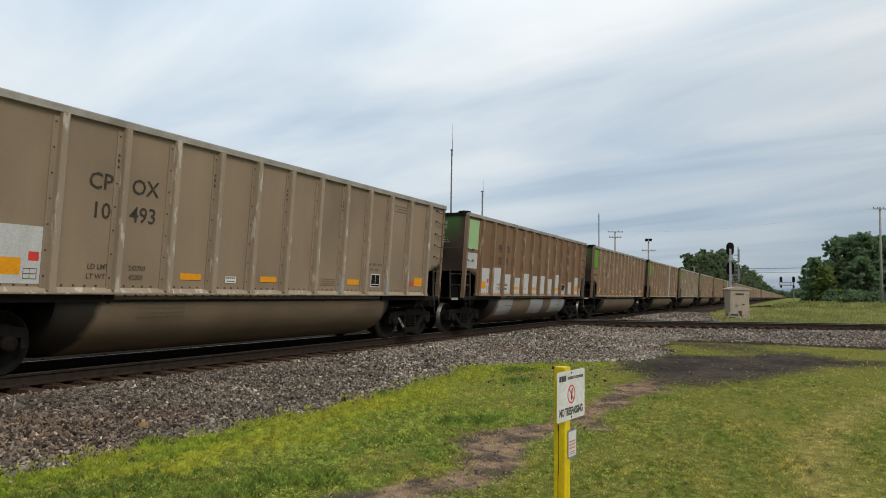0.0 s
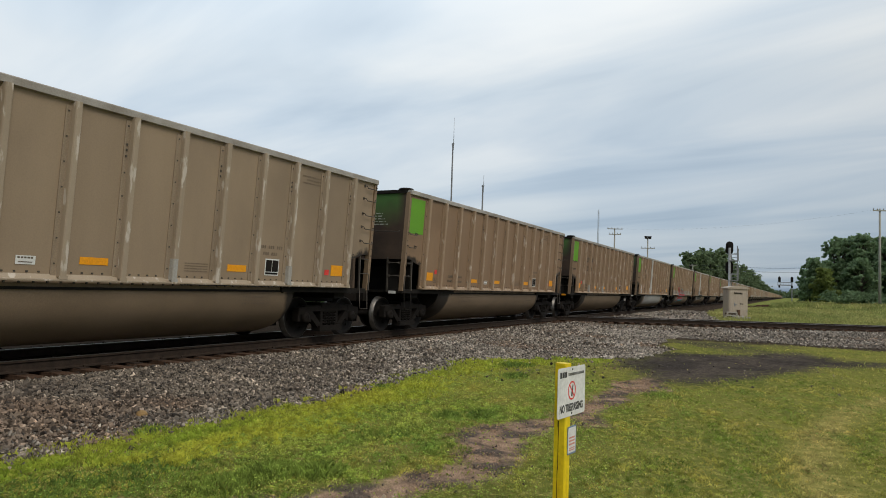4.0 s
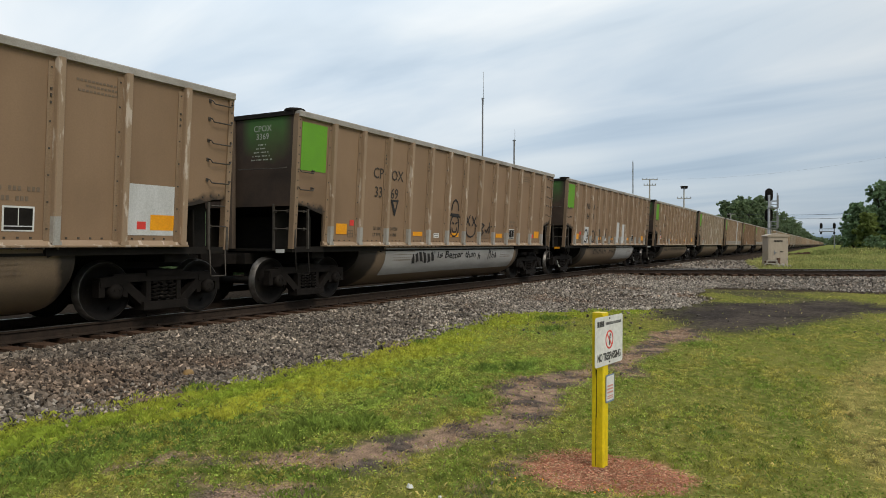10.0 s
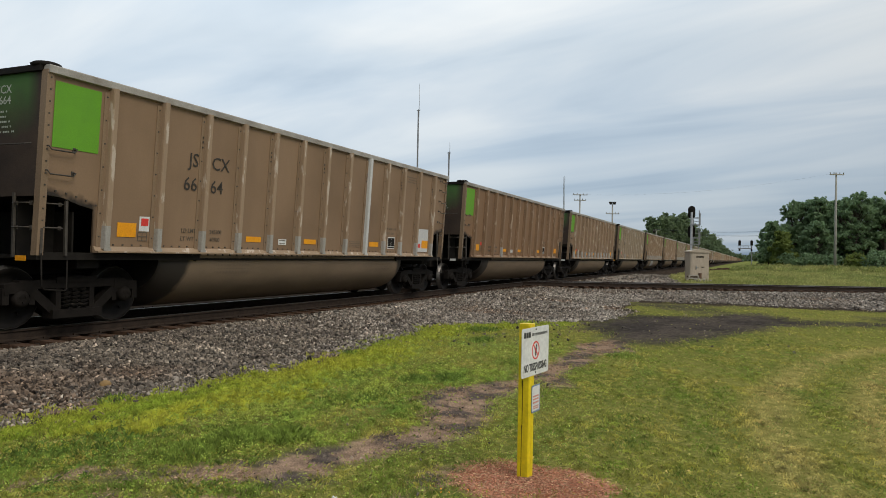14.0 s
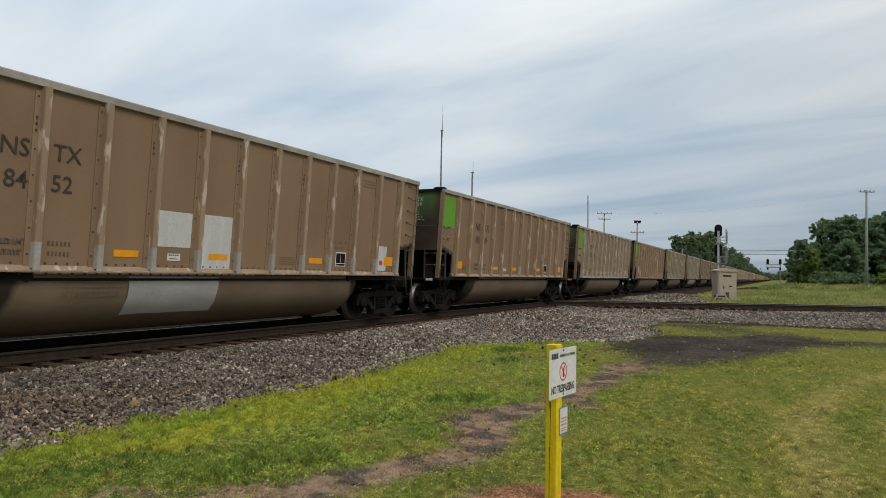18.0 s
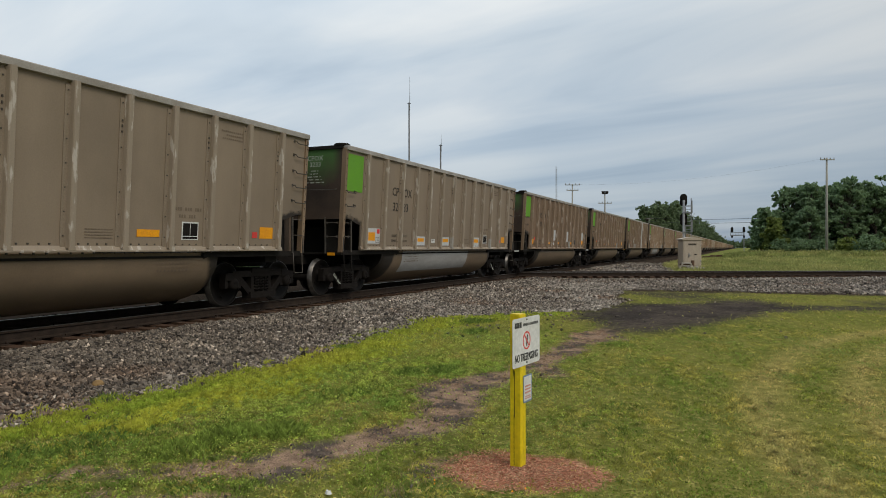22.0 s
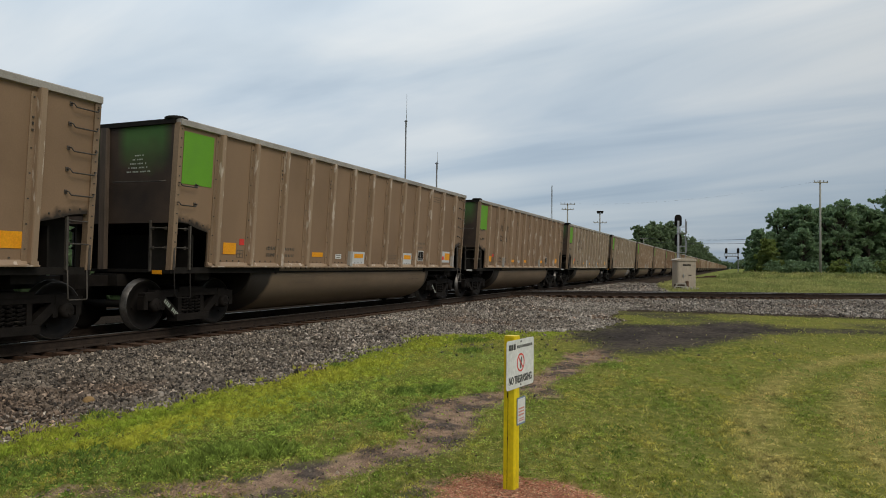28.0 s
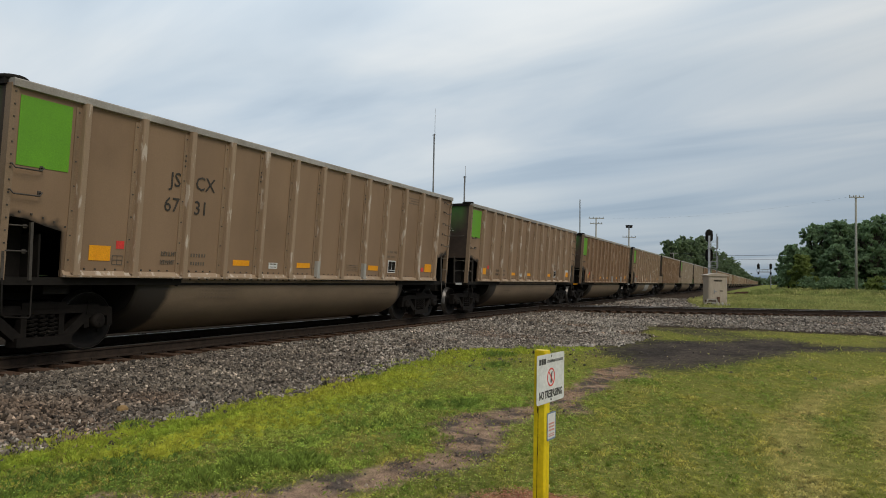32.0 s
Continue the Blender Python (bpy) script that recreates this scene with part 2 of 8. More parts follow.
def end_paint():
    """Car ends: green upper panel going over into black coal soot lower down."""
    m = material("end_sheet_paint", (0.07, 0.045, 0.031), 0.8, 0, (0.03, 0.02, 0.015), 1.2, 0.1, 50)
    nt = m.node_tree; N, L = nt.nodes.new, nt.links.new
    b = nt.nodes["Principled BSDF"]
    col = b.inputs["Base Color"].links[0].from_socket
    co = N("ShaderNodeTexCoord"); sep = N("ShaderNodeSeparateXYZ"); L(co.outputs["Object"], sep.inputs[0])
    n = N("ShaderNodeTexNoise"); n.inputs["Scale"].default_value = 1.5; L(co.outputs["Object"], n.inputs[0])
    a = N("ShaderNodeMath"); a.operation = "MULTIPLY_ADD"; a.inputs[1].default_value = 0.7
    L(n.outputs[0], a.inputs[0]); L(sep.outputs[2], a.inputs[2])
    k = N("ShaderNodeMapRange"); k.inputs[1].default_value, k.inputs[2].default_value, k.inputs[4].default_value = 3.2, 3.85, 0.62
    L(a.outputs[0], k.inputs[0])
    # two sprayed panels, one each side of the centre post
    off = N("ShaderNodeMath"); off.operation = "ABSOLUTE"; L(sep.outputs[0], off.inputs[0])
    far = N("ShaderNodeMath"); far.operation = "SUBTRACT"; far.inputs[1].default_value = 0.8; L(off.outputs[0], far.inputs[0])
    dist = N("ShaderNodeMath"); dist.operation = "ABSOLUTE"; L(far.outputs[0], dist.inputs[0])
    wide = N("ShaderNodeMapRange"); wide.inputs[1].default_value, wide.inputs[2].default_value = 0.66, 0.42
    L(dist.outputs[0], wide.inputs[0])
    fac = N("ShaderNodeMath"); fac.operation = "MULTIPLY"; L(k.outputs[0], fac.inputs[0]); L(wide.outputs[0], fac.inputs[1])
    mx = N("ShaderNodeMix"); mx.data_type = "RGBA"; mx.inputs[7].default_value = (0.065, 0.20, 0.04, 1)
    L(fac.outputs[0], mx.inputs[0]); L(col, mx.inputs[6]); L(mx.outputs[2], b.inputs["Base Color"])
    return m


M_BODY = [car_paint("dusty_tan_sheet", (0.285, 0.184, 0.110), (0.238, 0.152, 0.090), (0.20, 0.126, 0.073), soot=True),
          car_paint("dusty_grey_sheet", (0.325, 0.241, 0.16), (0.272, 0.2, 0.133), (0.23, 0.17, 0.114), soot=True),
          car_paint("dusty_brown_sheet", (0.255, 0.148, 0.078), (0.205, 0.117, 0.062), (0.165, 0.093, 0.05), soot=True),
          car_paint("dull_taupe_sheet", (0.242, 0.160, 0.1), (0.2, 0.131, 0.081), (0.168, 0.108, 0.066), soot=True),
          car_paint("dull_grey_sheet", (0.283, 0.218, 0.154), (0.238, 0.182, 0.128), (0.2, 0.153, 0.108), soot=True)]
M_FLANGE = [material(n, a, 0.62, 0.1, b, 1.3, 0.08, 45, (1, 3.0, 0.25)) for n, a, b in (("tan_flange", (0.28, 0.192, 0.12), (0.205, 0.138, 0.085)), ("grey_flange", (0.31, 0.24, 0.168), (0.24, 0.182, 0.126)),
                                                                                    ("brown_flange", (0.25, 0.15, 0.083), (0.18, 0.105, 0.058)), ("taupe_flange", (0.215, 0.153, 0.103), (0.16, 0.113, 0.075)), ("dull_grey_flange", (0.275, 0.217, 0.158), (0.21, 0.164, 0.117)))]
M_POST = [car_paint("tan_post", (0.36, 0.256, 0.168), (0.288, 0.20, 0.128), (0.52, 0.43, 0.345), 1.0, (0.575, 0.635), (9, 9, 2.2)),
          car_paint("grey_post", (0.375, 0.30, 0.217), (0.305, 0.239, 0.17), (0.53, 0.465, 0.39), 1.0, (0.575, 0.635), (9, 9, 2.2)),
          car_paint("brown_post", (0.286, 0.182, 0.109), (0.211, 0.133, 0.076), (0.396, 0.296, 0.210), 1.0, (0.575, 0.635), (9, 9, 2.2)),
          car_paint("taupe_post", (0.295, 0.212, 0.143), (0.23, 0.162, 0.107), (0.46, 0.385, 0.315), 1.0, (0.575, 0.635), (9, 9, 2.2)),
          car_paint("dull_grey_post", (0.335, 0.272, 0.203), (0.27, 0.217, 0.16), (0.49, 0.435, 0.37), 1.0, (0.575, 0.635), (9, 9, 2.2))]
M_CHORD = material("worn_aluminium_chord", (0.45, 0.42, 0.38), 0.5, 0.2, (0.27, 0.235, 0.195), 2.5, 0.1, 50, (1, 0.6, 1))


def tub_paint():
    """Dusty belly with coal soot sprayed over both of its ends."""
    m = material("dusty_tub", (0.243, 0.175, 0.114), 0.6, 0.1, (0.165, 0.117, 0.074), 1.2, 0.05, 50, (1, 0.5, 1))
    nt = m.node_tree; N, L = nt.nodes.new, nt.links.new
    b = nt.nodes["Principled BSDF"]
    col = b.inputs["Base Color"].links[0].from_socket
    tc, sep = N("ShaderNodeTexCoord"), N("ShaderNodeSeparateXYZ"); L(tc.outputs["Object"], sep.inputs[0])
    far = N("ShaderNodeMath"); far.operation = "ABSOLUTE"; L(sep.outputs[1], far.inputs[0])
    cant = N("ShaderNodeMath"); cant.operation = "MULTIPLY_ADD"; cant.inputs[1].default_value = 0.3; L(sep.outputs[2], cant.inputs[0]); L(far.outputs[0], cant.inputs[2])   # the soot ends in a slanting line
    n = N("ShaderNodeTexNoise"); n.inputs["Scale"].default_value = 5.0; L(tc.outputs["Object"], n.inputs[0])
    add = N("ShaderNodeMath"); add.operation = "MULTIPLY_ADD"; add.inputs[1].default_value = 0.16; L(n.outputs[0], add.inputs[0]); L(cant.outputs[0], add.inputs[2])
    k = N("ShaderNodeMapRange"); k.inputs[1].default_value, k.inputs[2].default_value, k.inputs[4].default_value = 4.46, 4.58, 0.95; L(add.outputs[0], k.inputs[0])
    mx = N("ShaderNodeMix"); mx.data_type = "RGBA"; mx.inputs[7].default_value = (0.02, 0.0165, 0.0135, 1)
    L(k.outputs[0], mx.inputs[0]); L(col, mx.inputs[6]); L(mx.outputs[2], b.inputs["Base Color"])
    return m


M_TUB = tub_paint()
M_ENDPOST = material("dusty_end_post", (0.125, 0.088, 0.062), 0.8, 0, (0.055, 0.04, 0.029), 2.5, 0.1, 50, (3, 3, 0.5))
M_SOOT = material("sooty_steel", (0.021, 0.0178, 0.015), 0.75, 0.1, (0.012, 0.0102, 0.0085), 5, 0.2, 60, spec=0.12)
M_IRON = material("cast_iron_bogie", (0.018, 0.0143, 0.012), 0.75, 0.0, (0.009, 0.0072, 0.006), 6, 0.3, 50, spec=0.12)
M_WHEEL = material("rolled_wheel_steel", (0.013, 0.0105, 0.0088), 0.7, 0.1, (0.008, 0.0062, 0.0052), 7, 0.1, 40, spec=0.2)
M_TREAD = material("polished_tread", (0.15, 0.14, 0.13), 0.4, 0.7, (0.07, 0.062, 0.055), 9, 0.05, 60)
M_ROD = material("dark_grab_iron", (0.05, 0.043, 0.036), 0.6, 0.2, (0.09, 0.075, 0.06), 8, 0.0)
M_GREEN = material("bright_green_paint", (0.13, 0.35, 0.02), 0.55, 0, (0.115, 0.31, 0.02), 2.5, 0.05, 60)
M_MINT = material("pale_mint_paint", (0.36, 0.55, 0.27), 0.55, 0, (0.32, 0.5, 0.24), 2.5, 0.05, 60)
M_END = end_paint()
M_CYAN = material("cyan_spray_paint", (0.02, 0.42, 0.55), 0.5, 0, (0.02, 0.34, 0.46), 5, 0.0)
M_SPRAYRED = material("red_spray_paint", (0.50, 0.018, 0.015), 0.5, 0, (0.36, 0.012, 0.012), 2.5, 0.0)
M_SPRAYBLACK = material("black_spray_paint", (0.012, 0.011, 0.011), 0.6, 0, (0.025, 0.022, 0.02), 5, 0.0)
M_ORANGE = material("orange_reflector", (0.85, 0.36, 0.01), 0.45, 0, (0.78, 0.30, 0.01), 6, 0.0)
M_RED = material("red_tag", (0.75, 0.05, 0.04), 0.5, 0, (0.6, 0.05, 0.04), 9, 0.0)
M_WHITE = material("white_paint", (0.72, 0.72, 0.70), 0.55, 0, (0.6, 0.6, 0.57), 3, 0.05)
M_PRIMER = material("grey_white_cover_paint", (0.58, 0.58, 0.57), 0.6, 0, (0.49, 0.49, 0.475), 2, 0.05, 40, (1, 3, 0.5))
# belly cover paint: grime, plus the shade under the car darkened into it
M_GRIMY_SHADED = material("grimy_grey_belly_paint", (0.43, 0.42, 0.405), 0.6, 0, (0.32, 0.305, 0.285), 1.5, 0.05, 40, (1, 0.6, 3))
M_FOOT = material("worn_grey_foot_paint", (0.40, 0.385, 0.355), 0.6, 0, (0.29, 0.27, 0.235), 2, 0.05, 40, (1, 3, 0.5))
M_BLACK = material("black_lettering", (0.028, 0.024, 0.02), 0.65, 0, (0.065, 0.052, 0.04), 12, 0.0)
M_FADED = material("faded_lettering", (0.09, 0.073, 0.055), 0.7, 0, (0.14, 0.11, 0.08), 14, 0.0)
M_FAINT = material("faint_lettering", (0.15, 0.112, 0.078), 0.7, 0, (0.19, 0.14, 0.097), 14, 0.0)
M_ENDTEXT = material("white_lettering", (0.46, 0.49, 0.42), 0.6, 0, (0.34, 0.37, 0.3), 8, 0.0)
M_RAIL = material("rusty_rail_web", (0.05, 0.035, 0.026), 0.85, 0.0, (0.025, 0.018, 0.014), 7, 0.2, 60, space="World", spec=0.12)
M_RAILTOP = material("shiny_railhead", (0.27, 0.255, 0.235), 0.4, 0.8, (0.18, 0.17, 0.155), 3, 0.0, space="World")
M_TIE = material("creosoted_tie", (0.125, 0.072, 0.045), 0.9, 0, (0.055, 0.034, 0.024), 6, 0.5, 45, (6, 1, 1), spec=0.12)
M_STONE = material("ballast_stone", (0.195, 0.16, 0.124), 0.85, 0, (0.074, 0.058, 0.045), 0.9, 0.3, 30, space="World", island=0.85,
                   third=(0.16, 0.105, 0.07), third_scale=0.35, third_at=(0.53, 0.66), glint=2.2)
M_STONE2 = material("grey_ballast_stone", (0.34, 0.298, 0.25), 0.85, 0, (0.165, 0.138, 0.11), 0.5, 0.3, 30, space="World", island=0.8, glint=0.8)
# stones between the rails: oil stains and the train's shade in one colour
M_OILED_SHADED = material("oiled_ballast_stone", (0.05, 0.038, 0.03), 0.8, 0, (0.028, 0.022, 0.018), 0.9, 0.3, 30, space="World", island=0.5, spec=0.12)
M_YELLOW = material("yellow_post_paint", (0.80, 0.60, 0.012), 0.5, 0, (0.68, 0.49, 0.012), 3, 0.2, 30, (6, 6, 1))
M_BOX = material("beige_steel_cabinet", (0.45, 0.375, 0.295), 0.55, 0, (0.37, 0.305, 0.24), 3, 0.05, 40, (3, 3, 0.5))
M_GALV = material("galvanised_steel", (0.34, 0.345, 0.35), 0.45, 0.6, (0.25, 0.25, 0.255), 6, 0.1)
M_WOODPOLE = material("weathered_pole_wood", (0.35, 0.34, 0.30), 0.85, 0, (0.24, 0.23, 0.20), 5, 0.3, 40, (5, 5, 0.4))
M_MAST = material("dull_mast_steel", (0.16, 0.165, 0.17), 0.6, 0.3, (0.11, 0.11, 0.115), 3, 0.1)
M_WIRE = material("dark_wire", (0.03, 0.03, 0.032), 0.6, 0, (0.02, 0.02, 0.02), 5, 0.0)
M_BARK = material("bark", (0.10, 0.08, 0.06), 0.9, 0, (0.06, 0.048, 0.036), 5, 0.5, 30, (4, 4, 1))


def leafy(m, share=0.45):
    """Lets some light through the leaves."""
    nt = m.node_tree
    b = nt.nodes["Principled BSDF"]
    tr, mx = nt.nodes.new("ShaderNodeBsdfTranslucent"), nt.nodes.new("ShaderNodeMixShader")
    nt.links.new(b.inputs["Base Color"].links[0].from_socket, tr.inputs[0])
    mx.inputs[0].default_value = share
    nt.links.new(b.outputs[0], mx.inputs[1]); nt.links.new(tr.outputs[0], mx.inputs[2])
    nt.links.new(mx.outputs[0], nt.nodes["Material Output"].inputs[0])
    return m


M_LEAF = leafy(material("tree_foliage", (0.235, 0.335, 0.17), 0.65, 0, (0.185, 0.272, 0.145), 0.22, 0.0, 2.0, space="World", island=0.22), 0.6)
M_LEAF2 = leafy(material("light_tree_foliage", (0.25, 0.30, 0.075), 0.65, 0, (0.15, 0.20, 0.058), 0.3, 0.0, 2.0, space="World", island=0.22), 0.6)
M_FARLEAF = leafy(material("far_tree_foliage", (0.185, 0.245, 0.12), 0.7, 0, (0.13, 0.18, 0.095), 0.12, 0.0, 1.0, space="World", island=0.22), 0.55)

# ---- mesh helpers ----


class Shape:
    """Collects boxes, bars, tubes and lathed forms, with a material index each, and gives one mesh."""

    def __init__(self):
        self.v, self.f, self.mi, self.sm = [], [], [], []

    def add(self, verts, faces, mi=0, smooth=False):
        n = len(self.v)
        self.v += [tuple(p) for p in verts]
        self.f += [tuple(i + n for i in f) for f in faces]
        self.mi += [mi] * len(faces)
        self.sm += [smooth] * len(faces)
        return self

    def box(self, x0, x1, y0, y1, z0, z1, mi=0, c=0.0):
        """A box; c cuts its upright edges."""
        if c:
            ring = [(x0 + c, y0), (x1 - c, y0), (x1, y0 + c), (x1, y1 - c), (x1 - c, y1), (x0 + c, y1), (x0, y1 - c), (x0, y0 + c)]
        else:
            ring = [(x0, y0), (x1, y0), (x1, y1), (x0, y1)]
        return self.prism(ring, z0, z1, "z", mi)

    def prism(self, ring, a, b, axis="z", mi=0):
        """A flat outline pushed out along an axis from a to b. Outline (x, y) for z, (y, z) for x, (x, z) for y."""
        n = len(ring)
        put = {"z": lambda p, h: (p[0], p[1], h), "x": lambda p, h: (h, p[0], p[1]), "y": lambda p, h: (p[0], h, p[1])}[axis]
        vs = [put(p, a) for p in ring] + [put(p, b) for p in ring]
        fs = [tuple(reversed(range(n))), tuple(range(n, 2 * n))] + [(i, (i + 1) % n, n + (i + 1) % n, n + i) for i in range(n)]
        if axis == "y":
            fs = [tuple(reversed(f)) for f in fs]
        return self.add(vs, fs, mi)

    def bar(self, p, q, w, a, b, mi=0):
        """A straight bar of width w in the y-z plane from p to q, between x = a and x = b."""
        d = Vector((q[0] - p[0], q[1] - p[1])).normalized()
        n = Vector((-d.y, d.x)) * w / 2
        ring = [(p[0] - n.x, p[1] - n.y), (q[0] - n.x, q[1] - n.y), (q[0] + n.x, q[1] + n.y), (p[0] + n.x, p[1] + n.y)]
        return self.prism(ring, a, b, "x", mi)

    def tube(self, pts, r, n=6, mi=0, r2=None):
        pts = [Vector(p) for p in pts]
        vs, fs = [], []
        for i, p in enumerate(pts):
            d = (pts[min(i + 1, len(pts) - 1)] - pts[max(i - 1, 0)]).normalized()
            side = d.orthogonal().normalized() if i == 0 else (side - d * side.dot(d)).normalized()
            up = d.cross(side)
            rad = r if r2 is None else r + (r2 - r) * i / max(1, len(pts) - 1)
            for k in range(n):
                a = 2 * math.pi * k / n
                vs.append(p + (side * math.cos(a) + up * math.sin(a)) * rad)
        for i in range(len(pts) - 1):
            for k in range(n):
                fs.append((i * n + k, i * n + (k + 1) % n, (i + 1) * n + (k + 1) % n, (i + 1) * n + k))
        fs += [tuple(reversed(range(n))), tuple(range((len(pts) - 1) * n, len(pts) * n))]
        return self.add(vs, fs, mi, n > 5)

    def lathe(self, prof, n=28, axis="x", at=(0, 0, 0), mis=None):
        """A profile of (along, radius) turned round an axis."""
        vs, fs, base = [], [], len(self.v)
        for h, r in prof:
            for k in range(n):
                a = 2 * math.pi * k / n
                c, s = r * math.cos(a), r * math.sin(a)
                p = {"x": (h, c, s), "y": (s, h, c), "z": (c, s, h)}[axis]
                vs.append((p[0] + at[0], p[1] + at[1], p[2] + at[2]))
        for i in range(len(prof) - 1):
            self.add([], [], 0)
            for k in range(n):
                fs.append(((i * n + k, i * n + (k + 1) % n, (i + 1) * n + (k + 1) % n, (i + 1) * n + k), mis[i] if mis else 0))
        self.v += vs
        for f, m in fs:
            self.f.append(tuple(i + base for i in f)); self.mi.append(m); self.sm.append(True)
        m = len(prof)
        self.f += [tuple(base + i for i in reversed(range(n))), tuple(base + (m - 1) * n + i for i in range(n))]
        self.mi += [mis[0] if mis else 0, mis[-1] if mis else 0]; self.sm += [False, False]
        return self

    def mesh(self, name, *mats):
        me = bpy.data.meshes.new(name)
        me.from_pydata(self.v, [], self.f)
        for m in mats:
            me.materials.append(m)
        me.polygons.foreach_set("material_index", self.mi)
        me.polygons.foreach_set("use_smooth", self.sm)
        me.update()
        return me


def part(name, me, parent=None, at=None, label=""):
    ob = new(name, me)
    ob.parent = parent
    if at is not None:
        ob.matrix_basis = at
    return tagged(ob, label)


def bulk_mesh(name, verts, tris, mat, smooth=False):
    """A large mesh of triangles from arrays."""
    verts, tris = np.asarray(verts, np.float32), np.asarray(tris, np.int32)
    me = bpy.data.meshes.new(name)
    me.vertices.add(len(verts)); me.vertices.foreach_set("co", verts.ravel())
    me.loops.add(tris.size); me.loops.foreach_set("vertex_index", tris.ravel())
    me.polygons.add(len(tris)); me.polygons.foreach_set("loop_start", np.arange(0, tris.size, 3, dtype=np.int32))
    me.polygons.foreach_set("use_smooth", np.full(len(tris), smooth))
    me.materials.append(mat)
    me.update(calc_edges=True)
    return me


# ---- the lie of the land ----
RAIL_Z = -0.06             # top of the main line's rails
TRACK_X = -10.77           # centre line of the train's track
LOW = -0.47                # the grass beside the camera
CROSS_AT = (-4.0, 36.6)    # a point on the crossing track's centre line
CROSS_TURN = 25.0          # its turn from the x axis
_cd = (math.cos(radians(CROSS_TURN)), math.sin(radians(CROSS_TURN)))


def smooth(a, b, v):
    k = np.clip((v - a) / (b - a), 0, 1)
    return k * k * (3 - 2 * k)


def cross_v(x, y):
    """Distance beyond the crossing track's centre line, away from the camera."""
    return -(x - CROSS_AT[0]) * _cd[1] + (y - CROSS_AT[1]) * _cd[0]


def wobble(x, y, s, k=0.0):
    """Smooth pseudo-random field, about -1 to 1."""
    return (np.sin(x * s * 1.7 + y * s * 0.6 + k) + np.sin(y * s * 1.3 - x * s * 0.9 + 2.1 * k + 1) + np.sin((x + y) * s * 2.3 + 3 * k + 2)) / 3


def ground_z(x, y):
    x, y = np.asarray(x, float), np.asarray(y, float)
    u, v = np.abs(x - TRACK_X), cross_v(x, y)
    base = LOW + 0.22 * smooth(25, 45, y) + 0.5 * smooth(60, 105, y) * smooth(-6, 4, x)
    base = base + 0.025 * wobble(x, y, 0.9) * smooth(40, 20, np.hypot(x, y))
    bed = LOW + (-0.26 - LOW) * (1 - smooth(1.9, 4.9, u)) - 0.075 * (1 - smooth(1.3, 1.55, u))
    bed2 = LOW + (-0.33 - LOW) * (1 - smooth(1.6, 4.6, np.abs(v)))
    return np.maximum(np.maximum(base, bed), bed2)


EDGE_Y = np.array([-50, 4, 6, 8, 10, 12.3, 14.6, 15.7, 16.5, 17.3, 18.5, 20, 22.5, 27, 28.2, 38, 41, 60, 200])
EDGE_X = np.array([-6.3, -6.3, -6.0, -5.9, -6.0, -6.35, -6.45, -5.95, -5.2, -4.5, -3.5, -3.3, -3.0, -4.1, 30, 30, -3.4, -6.0, -7.2])


def inside(x, y, poly):
    x, y = np.asarray(x, float), np.asarray(y, float)
    hit = np.zeros(x.shape, bool)
    for (x0, y0), (x1, y1) in zip(poly, poly[1:] + poly[:1]):
        if y0 != y1:
            hit ^= ((y0 > y) != (y1 > y)) & (x < (x1 - x0) * (y - y0) / (y1 - y0) + x0)
    return hit


DARK_PATCH = [(-4.1, 18.4), (-3.6, 16.6), (-2.7, 14.6), (-2.1, 13.4), (-1.4, 14.1), (-0.8, 15.1), (-0.45, 16.1), (0.15, 18.0), (0.9, 19.5), (2.1, 20.7), (5, 21.5), (9, 22.1),
              (9, 22.7), (4, 22.5), (2.3, 22.4), (0.95, 21.9), (0.5, 24.2), (-0.5, 23.4), (-1.36, 21.6), (-2.6, 21.2), (-3.5, 20.8)]
# bare earth worn along the edge of the lawn
WORN_PATH = [(-2.25, 14.0), (-2.6, 12.7), (-2.8, 11.5), (-2.7, 10.2), (-2.75, 8.9), (-3.1, 8.5), (-3.45, 7.75), (-3.6, 7.3), (-3.2, 6.9), (-3.15, 6.5), (-2.8, 6.15), (-3.1, 5.65), (-3.1, 5.25), (-3.4, 4.95),
             (-3.5, 4.55), (-3.75, 4.2), (-4.05, 3.95), (-4.05, 3.75), (-3.65, 3.8), (-3.35, 4.05), (-3.0, 4.1), (-2.75, 4.35), (-2.85, 4.7), (-2.7, 5.1), (-2.5, 5.45), (-2.32, 5.85), (-2.3, 6.4), (-2.4, 6.9),
             (-2.55, 7.3), (-2.55, 8.1), (-2.6, 9.2), (-2.38, 10.2), (-2.42, 11.3), (-2.1, 13.5)]
DIRT = [(-3.36, 3.4, 0.2, 0.5, -12), (-4.3, 3.55, 0.5, 0.15, 15), (-3.7, 3.2, 0.3, 0.1, 0), (-2.55, 9.8, 0.3, 1.3, 5), (-2.55, 11.4, 0.36, 1.5, 0), (-2.35, 13.2, 0.42, 1.2, 0), (-2.8, 3.63, 0.12, 0.13, 0), (-2.15, 4.75, 0.22, 0.16, 0), (-2.05, 4.2, 0.14, 0.1, 0)]


